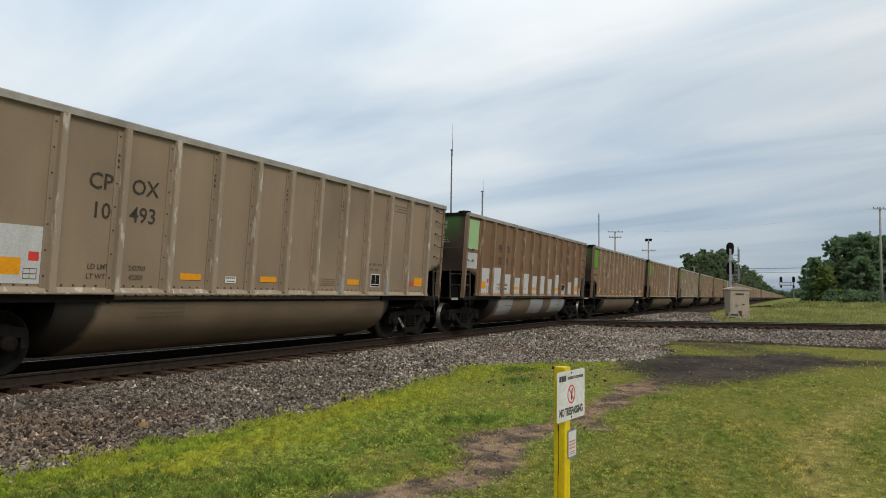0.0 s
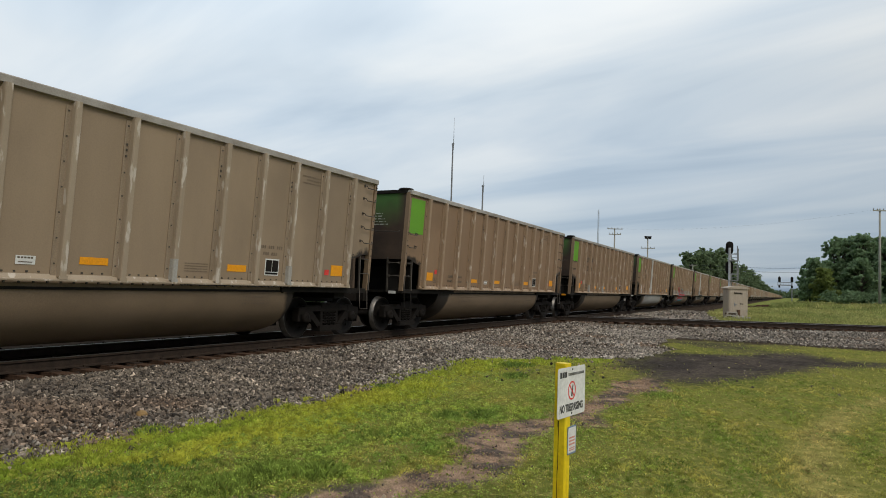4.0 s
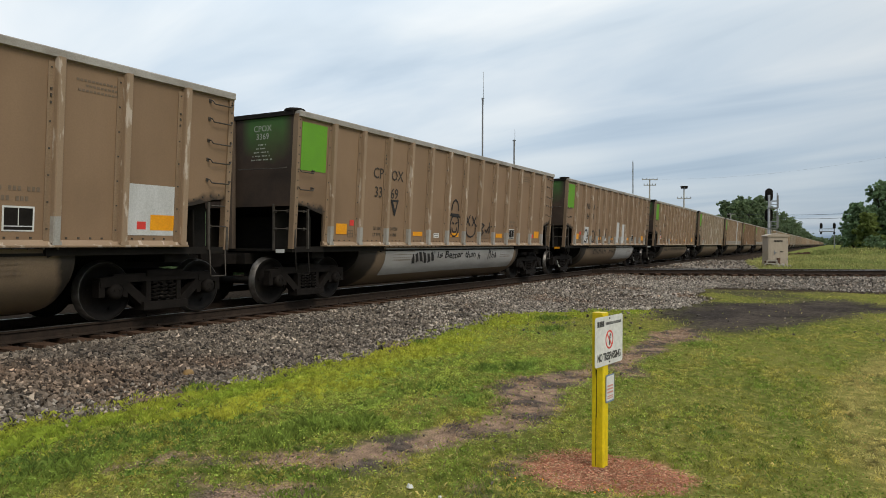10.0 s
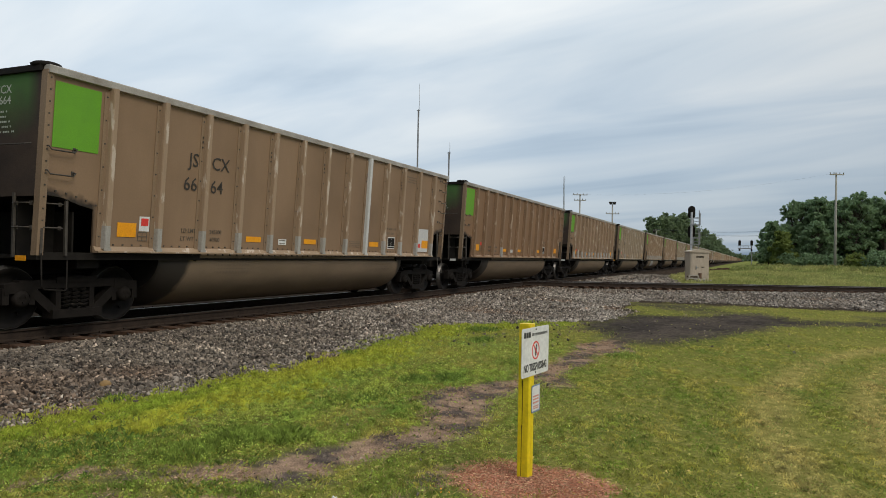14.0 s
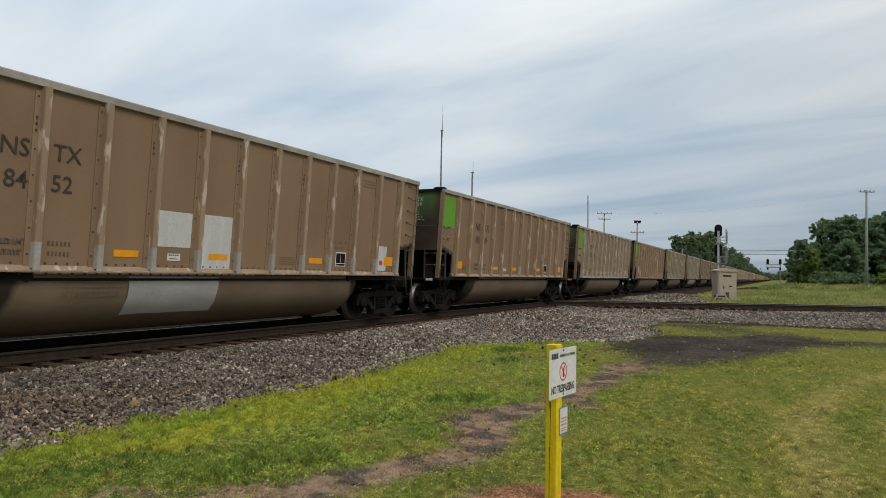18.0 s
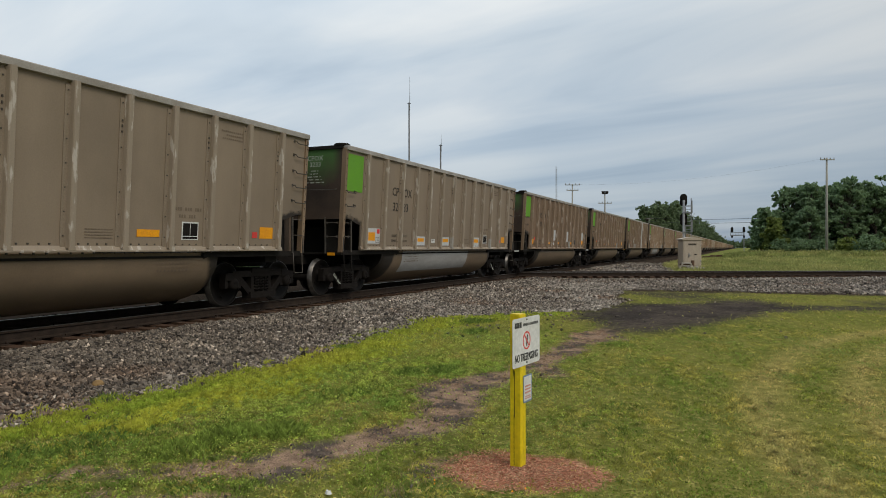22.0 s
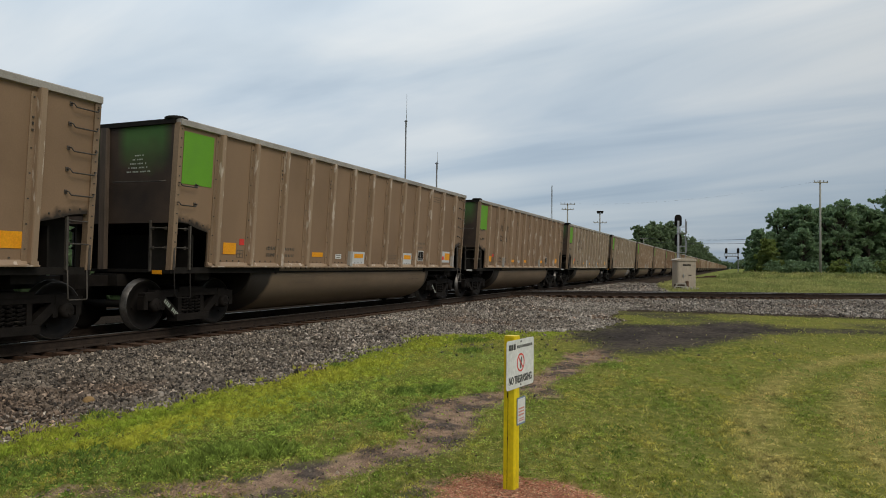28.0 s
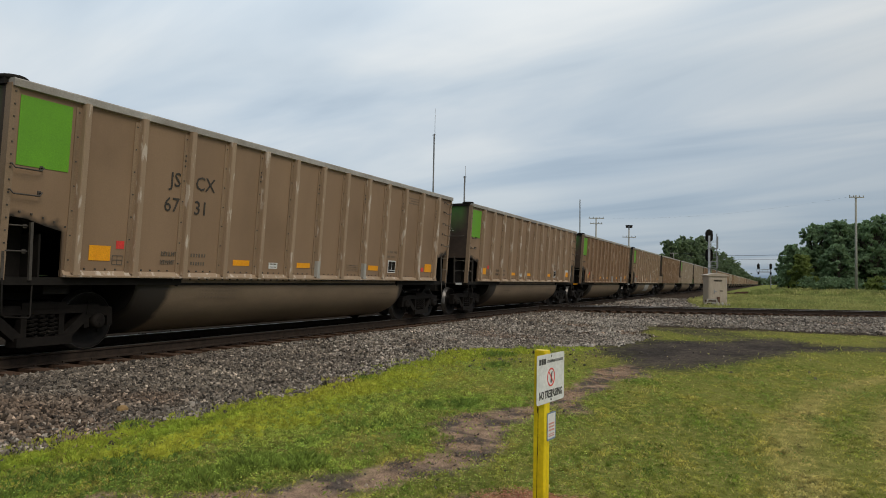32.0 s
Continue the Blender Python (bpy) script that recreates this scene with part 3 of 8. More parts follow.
def masks(x, y, soft=0):
    """How far a place is bare earth, dark ash, gravel or bark mulch, 0 to 1; soft averages over a few places round about."""
    if soft:
        rs = np.random.RandomState(5)
        got = [masks(x + rs.normal(0, w, x.shape), y + rs.normal(0, 2.2 * w, y.shape)) for k in range(soft) for w in (0.1, 0.32)]
        here = masks(x, y)
        near = [masks(x + rs.normal(0, 0.06, x.shape), y + rs.normal(0, 0.1, y.shape))[0] for k in range(soft)]
        return np.mean(near + [here[0]], 0), np.mean([g[1] for g in got], 0), np.mean([g[2] for g in got[::2]], 0), here[3]
    wx = x + 0.2 * wobble(x, y, 1.3, 9) + 0.16 * wobble(x, y, 2.6) + 0.09 * wobble(x, y, 9, 1) + 0.05 * wobble(x, y, 23, 5)
    wy = y + 0.3 * wobble(x, y, 2.2, 2) + 0.14 * wobble(x, y, 8, 3) + 0.07 * wobble(x, y, 21, 6)
    dirt = np.zeros(np.shape(x))
    for cx, cy, rx, ry, a in DIRT:
        c, s = math.cos(radians(a)), math.sin(radians(a))
        p, q = (wx - cx) * c + (wy - cy) * s, -(wx - cx) * s + (wy - cy) * c
        dirt = np.maximum(dirt, 1 - smooth(0.85, 1.25, np.hypot(p / rx, q / ry) * 1.12))
    px, py = x + 0.09 * wobble(x, y, 5, 1) + 0.06 * wobble(x, y, 17, 5) + 0.03 * wobble(x, y, 41, 2), y + 0.14 * wobble(x, y, 4, 3) + 0.09 * wobble(x, y, 15, 6) + 0.05 * wobble(x, y, 37, 4)
    dirt = np.maximum(dirt, inside(px, py, WORN_PATH) * 1.0)
    ash = inside(wx, wy, DARK_PATCH) * 1.0
    edge = np.interp(wy, EDGE_Y, EDGE_X)
    gravel = ((wx < edge) & (x > -24)) | (np.abs(cross_v(wx, wy)) < 4.9) & (np.abs(x) < 60)
    band = inside(wx, wy, [(-4.2, 26.6), (-3.2, 22.9), (-1.7, 22.1), (-0.6, 23.6), (0.4, 25.3), (0.9, 22.2), (2.3, 22.8), (9, 23.2), (12, 23.4), (12, 27.2), (2.7, 26.8), (0.8, 26.0), (0.3, 28.3), (-2.2, 28.6)])
    strip = band & (wobble(x, y, 0.55, 4) + 0.5 * wobble(x, y, 2.6, 2) + 0.3 * wobble(x, y, 9, 1) > -0.05)
    ash = np.maximum(ash, (band & ~strip) * 0.8)
    gravel = np.where(strip, 0.0, gravel * 1.0)
    # bed under the train takes the ash colour, for oil and for shade
    oiled_shaded = (x > -60) & (wx < -9.35) & (y < 60)
    gravel, ash = np.where(oiled_shaded, 0.0, gravel), np.where(oiled_shaded, 1.0, ash)
    mulch = 1 - smooth(0.85, 1.05, np.hypot((x + 0.14 * wobble(x, y, 7, 1) + 0.06 * wobble(x, y, 25, 2) + 1.43) / 0.62, (y + 0.13 * wobble(x, y, 6, 3) + 0.05 * wobble(x, y, 23, 1) - 4.93) / 0.47))
    return dirt, np.maximum(ash * (1 - gravel), 0.0), gravel, mulch


def mown(nt, where):
    """How far the grass is dried out in curved mower stripes, rings round a far point; 0 to 1."""
    N, L = nt.nodes.new, nt.links.new
    mp = N("ShaderNodeMapping"); mp.inputs["Location"].default_value = (-14.2, -8.2, 0); mp.inputs["Scale"].default_value = (1, 1, 0); L(where, mp.inputs[0])
    n = N("ShaderNodeTexNoise"); n.inputs["Scale"].default_value, n.inputs["Detail"].default_value = 0.9, 3; L(where, n.inputs[0])
    r = N("ShaderNodeVectorMath"); r.operation = "LENGTH"; L(mp.outputs[0], r.inputs[0])
    j = N("ShaderNodeMath"); j.operation = "MULTIPLY_ADD"; j.inputs[1].default_value = 0.3; L(n.outputs[0], j.inputs[0]); L(r.outputs["Value"], j.inputs[2])
    ph = N("ShaderNodeMath"); ph.operation = "MULTIPLY_ADD"; ph.inputs[1].default_value, ph.inputs[2].default_value = 2 * math.pi / 1.0, -14.11 * 2 * math.pi / 1.0; L(j.outputs[0], ph.inputs[0])
    co = N("ShaderNodeMath"); co.operation = "COSINE"; L(ph.outputs[0], co.inputs[0])
    k = N("ShaderNodeMapRange"); k.inputs[1].default_value, k.inputs[2].default_value = -0.7, 1.0; L(co.outputs[0], k.inputs[0])
    lim = N("ShaderNodeMapRange"); lim.inputs[1].default_value, lim.inputs[2].default_value = 14.8, 14.45; L(j.outputs[0], lim.inputs[0])
    m = N("ShaderNodeMath"); m.operation = "MULTIPLY"; L(k.outputs[0], m.inputs[0]); L(lim.outputs[0], m.inputs[1])
    return m.outputs[0]


def ground_material():
    m = bpy.data.materials.new("field_ground")
    m.use_nodes = True
    nt = m.node_tree; N, L = nt.nodes.new, nt.links.new
    b = nt.nodes["Principled BSDF"]; b.inputs["Roughness"].default_value = 0.95; b.inputs["Specular IOR Level"].default_value = 0.0
    geo = N("ShaderNodeNewGeometry")

    def noise_of(scale, detail=5):
        n = N("ShaderNodeTexNoise"); n.inputs["Scale"].default_value, n.inputs["Detail"].default_value = scale, detail
        L(geo.outputs["Position"], n.inputs[0]); return n.outputs[0]

    def two(n, c0, c1, a=0.35, bb=0.65):
        r = N("ShaderNodeValToRGB"); e = r.color_ramp.elements
        e[0].position, e[1].position, e[0].color, e[1].color = a, bb, (*c0, 1), (*c1, 1)
        L(n, r.inputs[0]); return r.outputs[0]

    def mixc(f, a, c):
        x = N("ShaderNodeMix"); x.data_type = "RGBA"
        L(f, x.inputs[0]); L(a, x.inputs[6]); L(c, x.inputs[7]); return x.outputs[2]
    big, mid, fine = noise_of(0.35), noise_of(3.5), noise_of(38, 6)
    clump, grit = noise_of(9, 5), noise_of(85, 5)
    lawn = mixc(two(clump, (0, 0, 0), (1, 1, 1), 0.4, 0.6), two(big, (0.13, 0.155, 0.032), (0.23, 0.22, 0.055)), two(fine, (0.05, 0.06, 0.014), (0.30, 0.265, 0.08)))
    # drier curved stripes left by the mower
    sep0 = N("ShaderNodeSeparateXYZ"); L(geo.outputs["Position"], sep0.inputs[0])
    straw = two(grit, (0.22, 0.17, 0.05), (0.50, 0.40, 0.14))
    part_of = N("ShaderNodeMath"); part_of.operation = "MULTIPLY"; L(mown(nt, geo.outputs["Position"]), part_of.inputs[0]); L(two(mid, (0.2, 0.2, 0.2), (0.6, 0.6, 0.6), 0.4, 0.6), part_of.inputs[1])
    lawn = mixc(part_of.outputs[0], lawn, straw)
    # rougher, greener growth out in the field
    away = N("ShaderNodeMapRange"); away.inputs[1].default_value, away.inputs[2].default_value = 42, 70; L(sep0.outputs[1], away.inputs[0])
    lawn = mixc(away.outputs[0], lawn, two(mid, (0.12, 0.155, 0.04), (0.24, 0.235, 0.08)))
    dirt = mixc(two(noise_of(2.6), (0, 0, 0), (1, 1, 1), 0.44, 0.56), two(grit, (0.032, 0.025, 0.021), (0.175, 0.138, 0.115)), two(grit, (0.11, 0.07, 0.047), (0.47, 0.32, 0.22)))
    ash = mixc(two(noise_of(0.8), (0, 0, 0), (1, 1, 1), 0.42, 0.62), two(fine, (0.03, 0.0255, 0.0225), (0.07, 0.06, 0.053)), two(fine, (0.05, 0.041, 0.034), (0.115, 0.093, 0.077)))
    grav = mixc(mid, two(fine, (0.02, 0.015, 0.0115), (0.075, 0.056, 0.043)), two(fine, (0.028, 0.02, 0.015), (0.10, 0.078, 0.062)))
    mulch = two(fine, (0.29, 0.125, 0.075), (0.55, 0.29, 0.18))
    col = lawn
    at = N("ShaderNodeAttribute"); at.attribute_name = "cover"
    sep = N("ShaderNodeSeparateColor"); L(at.outputs["Color"], sep.inputs[0])
    for src, c in ((sep.outputs[0], dirt), (sep.outputs[1], ash), (sep.outputs[2], grav), (at.outputs["Alpha"], mulch)):
        col = mixc(src, col, c)
    pat = N("ShaderNodeMapRange"); pat.inputs[1].default_value, pat.inputs[2].default_value, pat.inputs[3].default_value, pat.inputs[4].default_value = 0.36, 0.64, 0.74, 1.2
    L(clump, pat.inputs[0])
    sc = N("ShaderNodeVectorMath"); sc.operation = "SCALE"; L(col, sc.inputs[0]); L(pat.outputs[0], sc.inputs["Scale"])
    # ground under and beyond the train, dark with oil and painted-in shade
    oily_shaded = N("ShaderNodeMapRange"); oily_shaded.inputs[1].default_value, oily_shaded.inputs[2].default_value = -9.45, -9.8; L(sep0.outputs[0], oily_shaded.inputs[0])
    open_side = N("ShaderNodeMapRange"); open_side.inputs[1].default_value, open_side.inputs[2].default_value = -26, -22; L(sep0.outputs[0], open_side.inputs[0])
    soak_shade = N("ShaderNodeMath"); soak_shade.operation = "MULTIPLY"; L(oily_shaded.outputs[0], soak_shade.inputs[0]); L(open_side.outputs[0], soak_shade.inputs[1])
    L(mixc(soak_shade.outputs[0], sc.outputs[0], two(fine, (0.012, 0.01, 0.008), (0.06, 0.046, 0.036))), b.inputs["Base Color"])
    bp = N("ShaderNodeBump"); bp.inputs["Strength"].default_value, bp.inputs["Distance"].default_value = 0.7, 0.03
    L(fine, bp.inputs["Height"]); L(bp.outputs[0], b.inputs["Normal"])
    return m


def make_ground():
    xs = np.concatenate([[-3000, -1200, -500, -200, -100, -60, -40, -28], np.arange(-20, -7, 0.4), np.arange(-7, 4, 0.09), np.arange(4, 12, 0.3), [13, 15, 18, 22, 27, 34, 45, 60, 90, 150, 300, 700, 1500, 3000]])
    ys = np.concatenate([[-3000, -1000, -300, -100, -40, -15, -6, -2, 0, 1], np.arange(2, 15, 0.09), np.arange(15, 32, 0.2), np.arange(32, 50, 0.6), [52, 56, 60, 66, 72, 80, 90, 100, 110, 130, 160, 220, 350, 600, 1000, 1800, 3000]])
    X, Y = np.meshgrid(xs, ys)
    Z = ground_z(X, Y)
    nx, ny = len(xs), len(ys)
    i = (np.arange(ny - 1)[:, None] * nx + np.arange(nx - 1)[None]).ravel()
    tris = np.concatenate([np.stack([i, i + 1, i + nx + 1], 1), np.stack([i, i + nx + 1, i + nx], 1)])
    me = bulk_mesh("ground", np.stack([X, Y, Z], -1).reshape(-1, 3), tris, ground_material(), True)
    d, a, g, mu = masks(X.ravel(), Y.ravel(), 5)
    at = me.color_attributes.new("cover", "FLOAT_COLOR", "POINT")
    at.data.foreach_set("color", np.stack([d, a, g, mu], 1).astype(np.float32).ravel())
    tagged(new("ground", me), "flat trackside ground of mown grass, bare earth and gravel", "ground", kind="structure")


make_ground()

# ---- tracks ----
RAIL_RING = [(-0.075, -0.175), (0.075, -0.175), (0.075, -0.16), (0.012, -0.14), (0.012, -0.045), (0.037, -0.035), (0.037, -0.006), (0.028, 0.0),
             (-0.028, 0.0), (-0.037, -0.006), (-0.037, -0.035), (-0.012, -0.045), (-0.012, -0.14), (-0.075, -0.16)]


def rail_mesh(a, b):
    s = Shape().prism(RAIL_RING, a, b, "y")
    me = s.mesh("rail", M_RAIL, M_RAILTOP)
    for p in me.polygons:
        if p.center.z > -0.004 and abs(p.normal.z) > 0.5:
            p.material_index = 1
    return me


def tie_mesh():
    s = Shape()
    for sgn in (-1, 1):   # tie plates with spikes
        s.box(sgn * 0.7525 - 0.18, sgn * 0.7525 + 0.18, -0.09, 0.09, -0.19, -0.176, 1)
        for dx, dy in ((-0.09, -0.06), (0.09, 0.06)):
            s.box(sgn * 0.7525 + dx - 0.016, sgn * 0.7525 + dx + 0.016, dy - 0.016, dy + 0.016, -0.176, -0.145, 1)
    s.prism([(-1.3, -0.19), (-1.3, -0.36), (1.3, -0.36), (1.3, -0.19)], -0.115, 0.115, "y", 0)
    return s.mesh("tie", M_TIE, M_RAIL)


TIE = tie_mesh()


def make_track(name, at, a, b, tie_from, tie_to, label):
    top = tagged(new(name), label, "railway track", kind="structure")
    top.matrix_basis = at
    for sgn in (-1, 1):
        part("rail", rail_mesh(a, b), top, pose(sgn * 0.7525, 0, 0))
    rnd = random.Random(7)
    y = tie_from
    while y < tie_to:
        part("tie", TIE, top, pose(rnd.uniform(-0.05, 0.05), y, rnd.uniform(-0.008, 0.006), 0, 0, rnd.uniform(-1.2, 1.2)))
        y += 0.5
    return top


make_track("railway_track", pose(TRACK_X, 0, RAIL_Z), -60, 1500, -3, 62, "straight main railway track of worn steel rails on dark ties")
make_track("crossing_track", pose(CROSS_AT[0], CROSS_AT[1], -0.034, 0, 0, CROSS_TURN - 90), -90, 90, -16, 34, "second railway track crossing the main line at a diamond")


# ---- ballast stones and chippings ----
def stones(name, x, y, z, size, mat, seed, label, category):
    """Angular stones, each an eight-sided lump with its corners moved about."""
    rs = np.random.RandomState(seed)
    n = len(x)
    octa = np.array([(1, 0, 0), (-1, 0, 0), (0, 1, 0), (0, -1, 0), (0, 0, 1), (0, 0, -1)], float)
    tri = np.array([(0, 2, 4), (2, 1, 4), (1, 3, 4), (3, 0, 4), (2, 0, 5), (1, 2, 5), (3, 1, 5), (0, 3, 5)])
    c = octa[None] * 0.72 + 0.26 * rs.uniform(-1, 1, (n, 6, 3))
    c *= rs.uniform(0.5, 1.25, (n, 1, 3)) * size[:, None, None]
    q = rs.normal(size=(n, 4)); q /= np.linalg.norm(q, axis=1)[:, None]
    w, i, j, k = q.T
    R = np.stack([np.stack([1 - 2 * (j * j + k * k), 2 * (i * j - k * w), 2 * (i * k + j * w)], 1),
                  np.stack([2 * (i * j + k * w), 1 - 2 * (i * i + k * k), 2 * (j * k - i * w)], 1),
                  np.stack([2 * (i * k - j * w), 2 * (j * k + i * w), 1 - 2 * (i * i + j * j)], 1)], 1)
    c = np.einsum("nab,nvb->nva", R, c) + np.stack([x, y, z], 1)[:, None]
    t = tri[None] + 6 * np.arange(n)[:, None, None]
    return tagged(new(name, bulk_mesh(name, c.reshape(-1, 3), t.reshape(-1, 3), mat)), label, category, kind="stuff")


def scatter_ballast():
    rs = np.random.RandomState(3)
    xs, ys, ss = [], [], []
    for x0, x1, y0, y1, per, lo, hi in ((-9.6, -5.7, 2.6, 12, 1100, 0.02, 0.047), (-9.6, -3.2, 12, 22, 500, 0.024, 0.052), (-9.6, -3.8, 22, 29.5, 200, 0.04, 0.075), (-4.4, 1.5, 13.5, 24, 60, 0.02, 0.05), (-4.4, -2.0, 3.2, 9, 240, 0.008, 0.022),
                                        (-13.2, -9.6, 3.5, 16, 150, 0.035, 0.07), (-9, 9, 28, 42, 140, 0.034, 0.066), (-9.3, -3, 42, 64, 40, 0.06, 0.12)):
        n = int((x1 - x0) * (y1 - y0) * per)
        xs.append(rs.uniform(x0, x1, n)); ys.append(rs.uniform(y0, y1, n)); ss.append(rs.uniform(lo, hi, n) * rs.choice([0.7, 1, 1, 1.25], n))
    x, y, s = np.concatenate(xs), np.concatenate(ys), np.concatenate(ss)
    g = masks(x, y)[2]
    u = np.abs(np.abs(x - TRACK_X) - 0.7525)
    tie_gap = (np.abs(x - TRACK_X) > 1.33) | (np.abs((y + 3) % 0.5 - 0.25) < 0.12)
    v = np.abs(cross_v(x, y))
    # stones under the train get the oil-and-shade colour
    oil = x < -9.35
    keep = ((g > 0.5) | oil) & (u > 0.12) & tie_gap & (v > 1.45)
    # stray stones thin out into the grass
    dd, aa = masks(x, y)[:2]
    keep |= ~oil & (g <= 0.5) & (rs.uniform(size=len(x)) < np.where(aa > 0.4, 0.02, np.where(dd > 0.4, 0.22, 0.03))) & (y < 24)
    x, y, s, oil, g = x[keep], y[keep], s[keep], oil[keep], g[keep]
    off = x - np.interp(y, EDGE_Y, EDGE_X)
    patchy = 0.45 + 0.55 * smooth(-0.3, 0.4, wobble(x, y, 0.7, 3) + 0.5 * wobble(x, y, 2.3, 1))
    pale = (rs.uniform(size=len(x)) < 0.8 * patchy * smooth(8, 15, y) + 0.3 * smooth(-1.0, -0.1, off) * (y < 20)) | (np.hypot((x + 5.2) / 2.2, (y - 29) / 2.6) < 0.9 + 0.4 * wobble(x, y, 2, 5))
    pale &= ~oil & (g > 0.5)
    for name, m, mat, label in (("oiled_ballast_stones", oil, M_OILED_SHADED, "oil-stained ballast between the rails, darkened for the shade under the train"), ("ballast_stones", ~pale & ~oil, M_STONE, "angular grey and brown ballast stones along the track"), ("grey_ballast_stones", pale, M_STONE2, "paler grey ballast stones by the grass and round the crossing track")):
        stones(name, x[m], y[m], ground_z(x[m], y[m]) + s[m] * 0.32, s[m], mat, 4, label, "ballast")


scatter_ballast()

# ---- coal gondolas ----
PITCH, LONG, SPEED, FIRST = 16.18, 14.44, 17.13, 4.24   # coupled length, body length, metres a second, first car's near end at the start
HALF = LONG / 2
POST_AT = [y - HALF for y in (1.11, 2.17, 3.23)] + [4.235 + 1.007 * i - HALF for i in range(8)] + [y - HALF for y in (12.33, 13.43)]


def side_x(z):
    """The sides lean outwards towards the top."""
    return 1.45 + (z - 1.1) / 2.66 * 0.155


def side_plate(s, y0, y1, z0, z1, off, thick=0.004, mi=0):
    """A thin plate lying on the leaning side, from off outwards."""
    v = []
    for d in (off - thick, off):
        v += [(side_x(z0) + d, y0, z0), (side_x(z0) + d, y1, z0), (side_x(z1) + d, y1, z1), (side_x(z1) + d, y0, z1)]
    return s.add(v, [(3, 2, 1, 0), (4, 5, 6, 7), (0, 1, 5, 4), (1, 2, 6, 5), (2, 3, 7, 6), (3, 0, 4, 7)], mi)


def side_sheet_mesh(mat):
    """One long side: sheet with the cut-away corners over the ladders."""
    s = Shape()
    e = HALF
    ring = [(-e, 3.7), (-e, 1.93), (-e + 0.35, 1.9), (-e + 0.62, 1.82), (-e + 0.9, 1.76), (-e + 0.92, 1.12), (e - 0.92, 1.12), (e - 0.9, 1.76), (e - 0.62, 1.82), (e - 0.35, 1.9), (e, 1.93), (e, 3.7)]
    n = len(ring)
    vs = [(side_x(z), y, z) for y, z in ring] + [(side_x(z) - 0.03, y, z) for y, z in ring]
    fs = [tuple(range(n)), tuple(reversed(range(n, 2 * n)))] + [(i, n + i, n + (i + 1) % n, (i + 1) % n) for i in range(n)]
    s.add(vs, fs)
    for i in range(1, 13, 2):   # groups of three bolts high on every other post's flange
        for z in (3.03, 3.12, 3.21):
            y = POST_AT[i + 1]
            side_plate(s, y - 0.117, y - 0.094, z, z + 0.032, 0.036, 0.016, 1)
    for a, b in zip(POST_AT, POST_AT[1:]):   # bolts along the foot of each panel
        for k in range(4):
            y = a + 0.1 + (b - a - 0.32) * (k + 0.5) / 4
            side_plate(s, y - 0.014, y + 0.014, 1.215, 1.24, 0.012, 0.012, 1)
    for k in range(6):   # and round the cut-away corners
        f = k / 5
        for y in (-e + 0.05 + 0.88 * f, e - 0.05 - 0.88 * f):
            z = 1.985 - 0.15 * f * f - 0.02 * f
            side_plate(s, y - 0.014, y + 0.014, z, z + 0.026, 0.012, 0.012, 1)
    return s.mesh("side_sheet", mat, M_ROD)


def slope_mesh():
    """The sloping floor over a bogie: flatter above the cut-away corner, then steep."""
    e = HALF
    ring = [(e - 0.03, 1.99), (e - 1.0, 1.82), (e - 3.2, 1.0), (e - 3.2, 0.96), (e - 1.0, 1.765), (e - 0.03, 1.93)]
    return Shape().prism(ring, -1.425, 1.425, "x").mesh("slope_sheet", M_SOOT)


def boxed(name, mat, *dims, c=0.0):
    return Shape().box(*dims, 0, c).mesh(name, mat)


def post_mesh(mat, sheet, foot=None, bolts=7):
    """A side post: pressed channel with one bolted flange on the sheet, and a foot that may be repainted."""
    s = Shape()
    cut = 1.52 if foot else 1.16
    for lo, hi, mi in ((cut, 3.655, 0), (1.16, cut, 2)):
        if hi - lo < 0.01:
            continue
        v = []
        for z in (lo, hi):
            x = side_x(z)
            v += [(x - 0.002, -0.062, z), (x + 0.09, -0.052, z), (x + 0.108, -0.04, z), (x + 0.108, 0.04, z), (x + 0.094, 0.052, z), (x - 0.002, 0.052, z)]
        s.add(v, [(5, 4, 3, 2, 1, 0), (6, 7, 8, 9, 10, 11)] + [(i, (i + 1) % 6, 6 + (i + 1) % 6, 6 + i) for i in range(6)], mi)
    v = []
    for z in (1.17, 3.59):   # flange
        x = side_x(z)
        v += [(x - 0.002, -0.145, z), (x + 0.014, -0.145, z), (x + 0.02, -0.138, z), (x + 0.02, -0.06, z), (x - 0.002, -0.06, z)]
    s.add(v, [(4, 3, 2, 1, 0), (5, 6, 7, 8, 9)] + [(i, (i + 1) % 5, 5 + (i + 1) % 5, 5 + i) for i in range(5)], 3)
    for k in range(bolts):
        z = 1.34 + k * 0.36
        side_plate(s, -0.116, -0.094, z, z + 0.022, 0.03, 0.012, 1)
    # foot plate of the post
    side_plate(s, -0.065, 0.065, 1.13, 1.18, 0.112, 0.02, 2 if foot else 0)
    return s.mesh("side_post", mat, M_ROD, foot or mat, sheet)


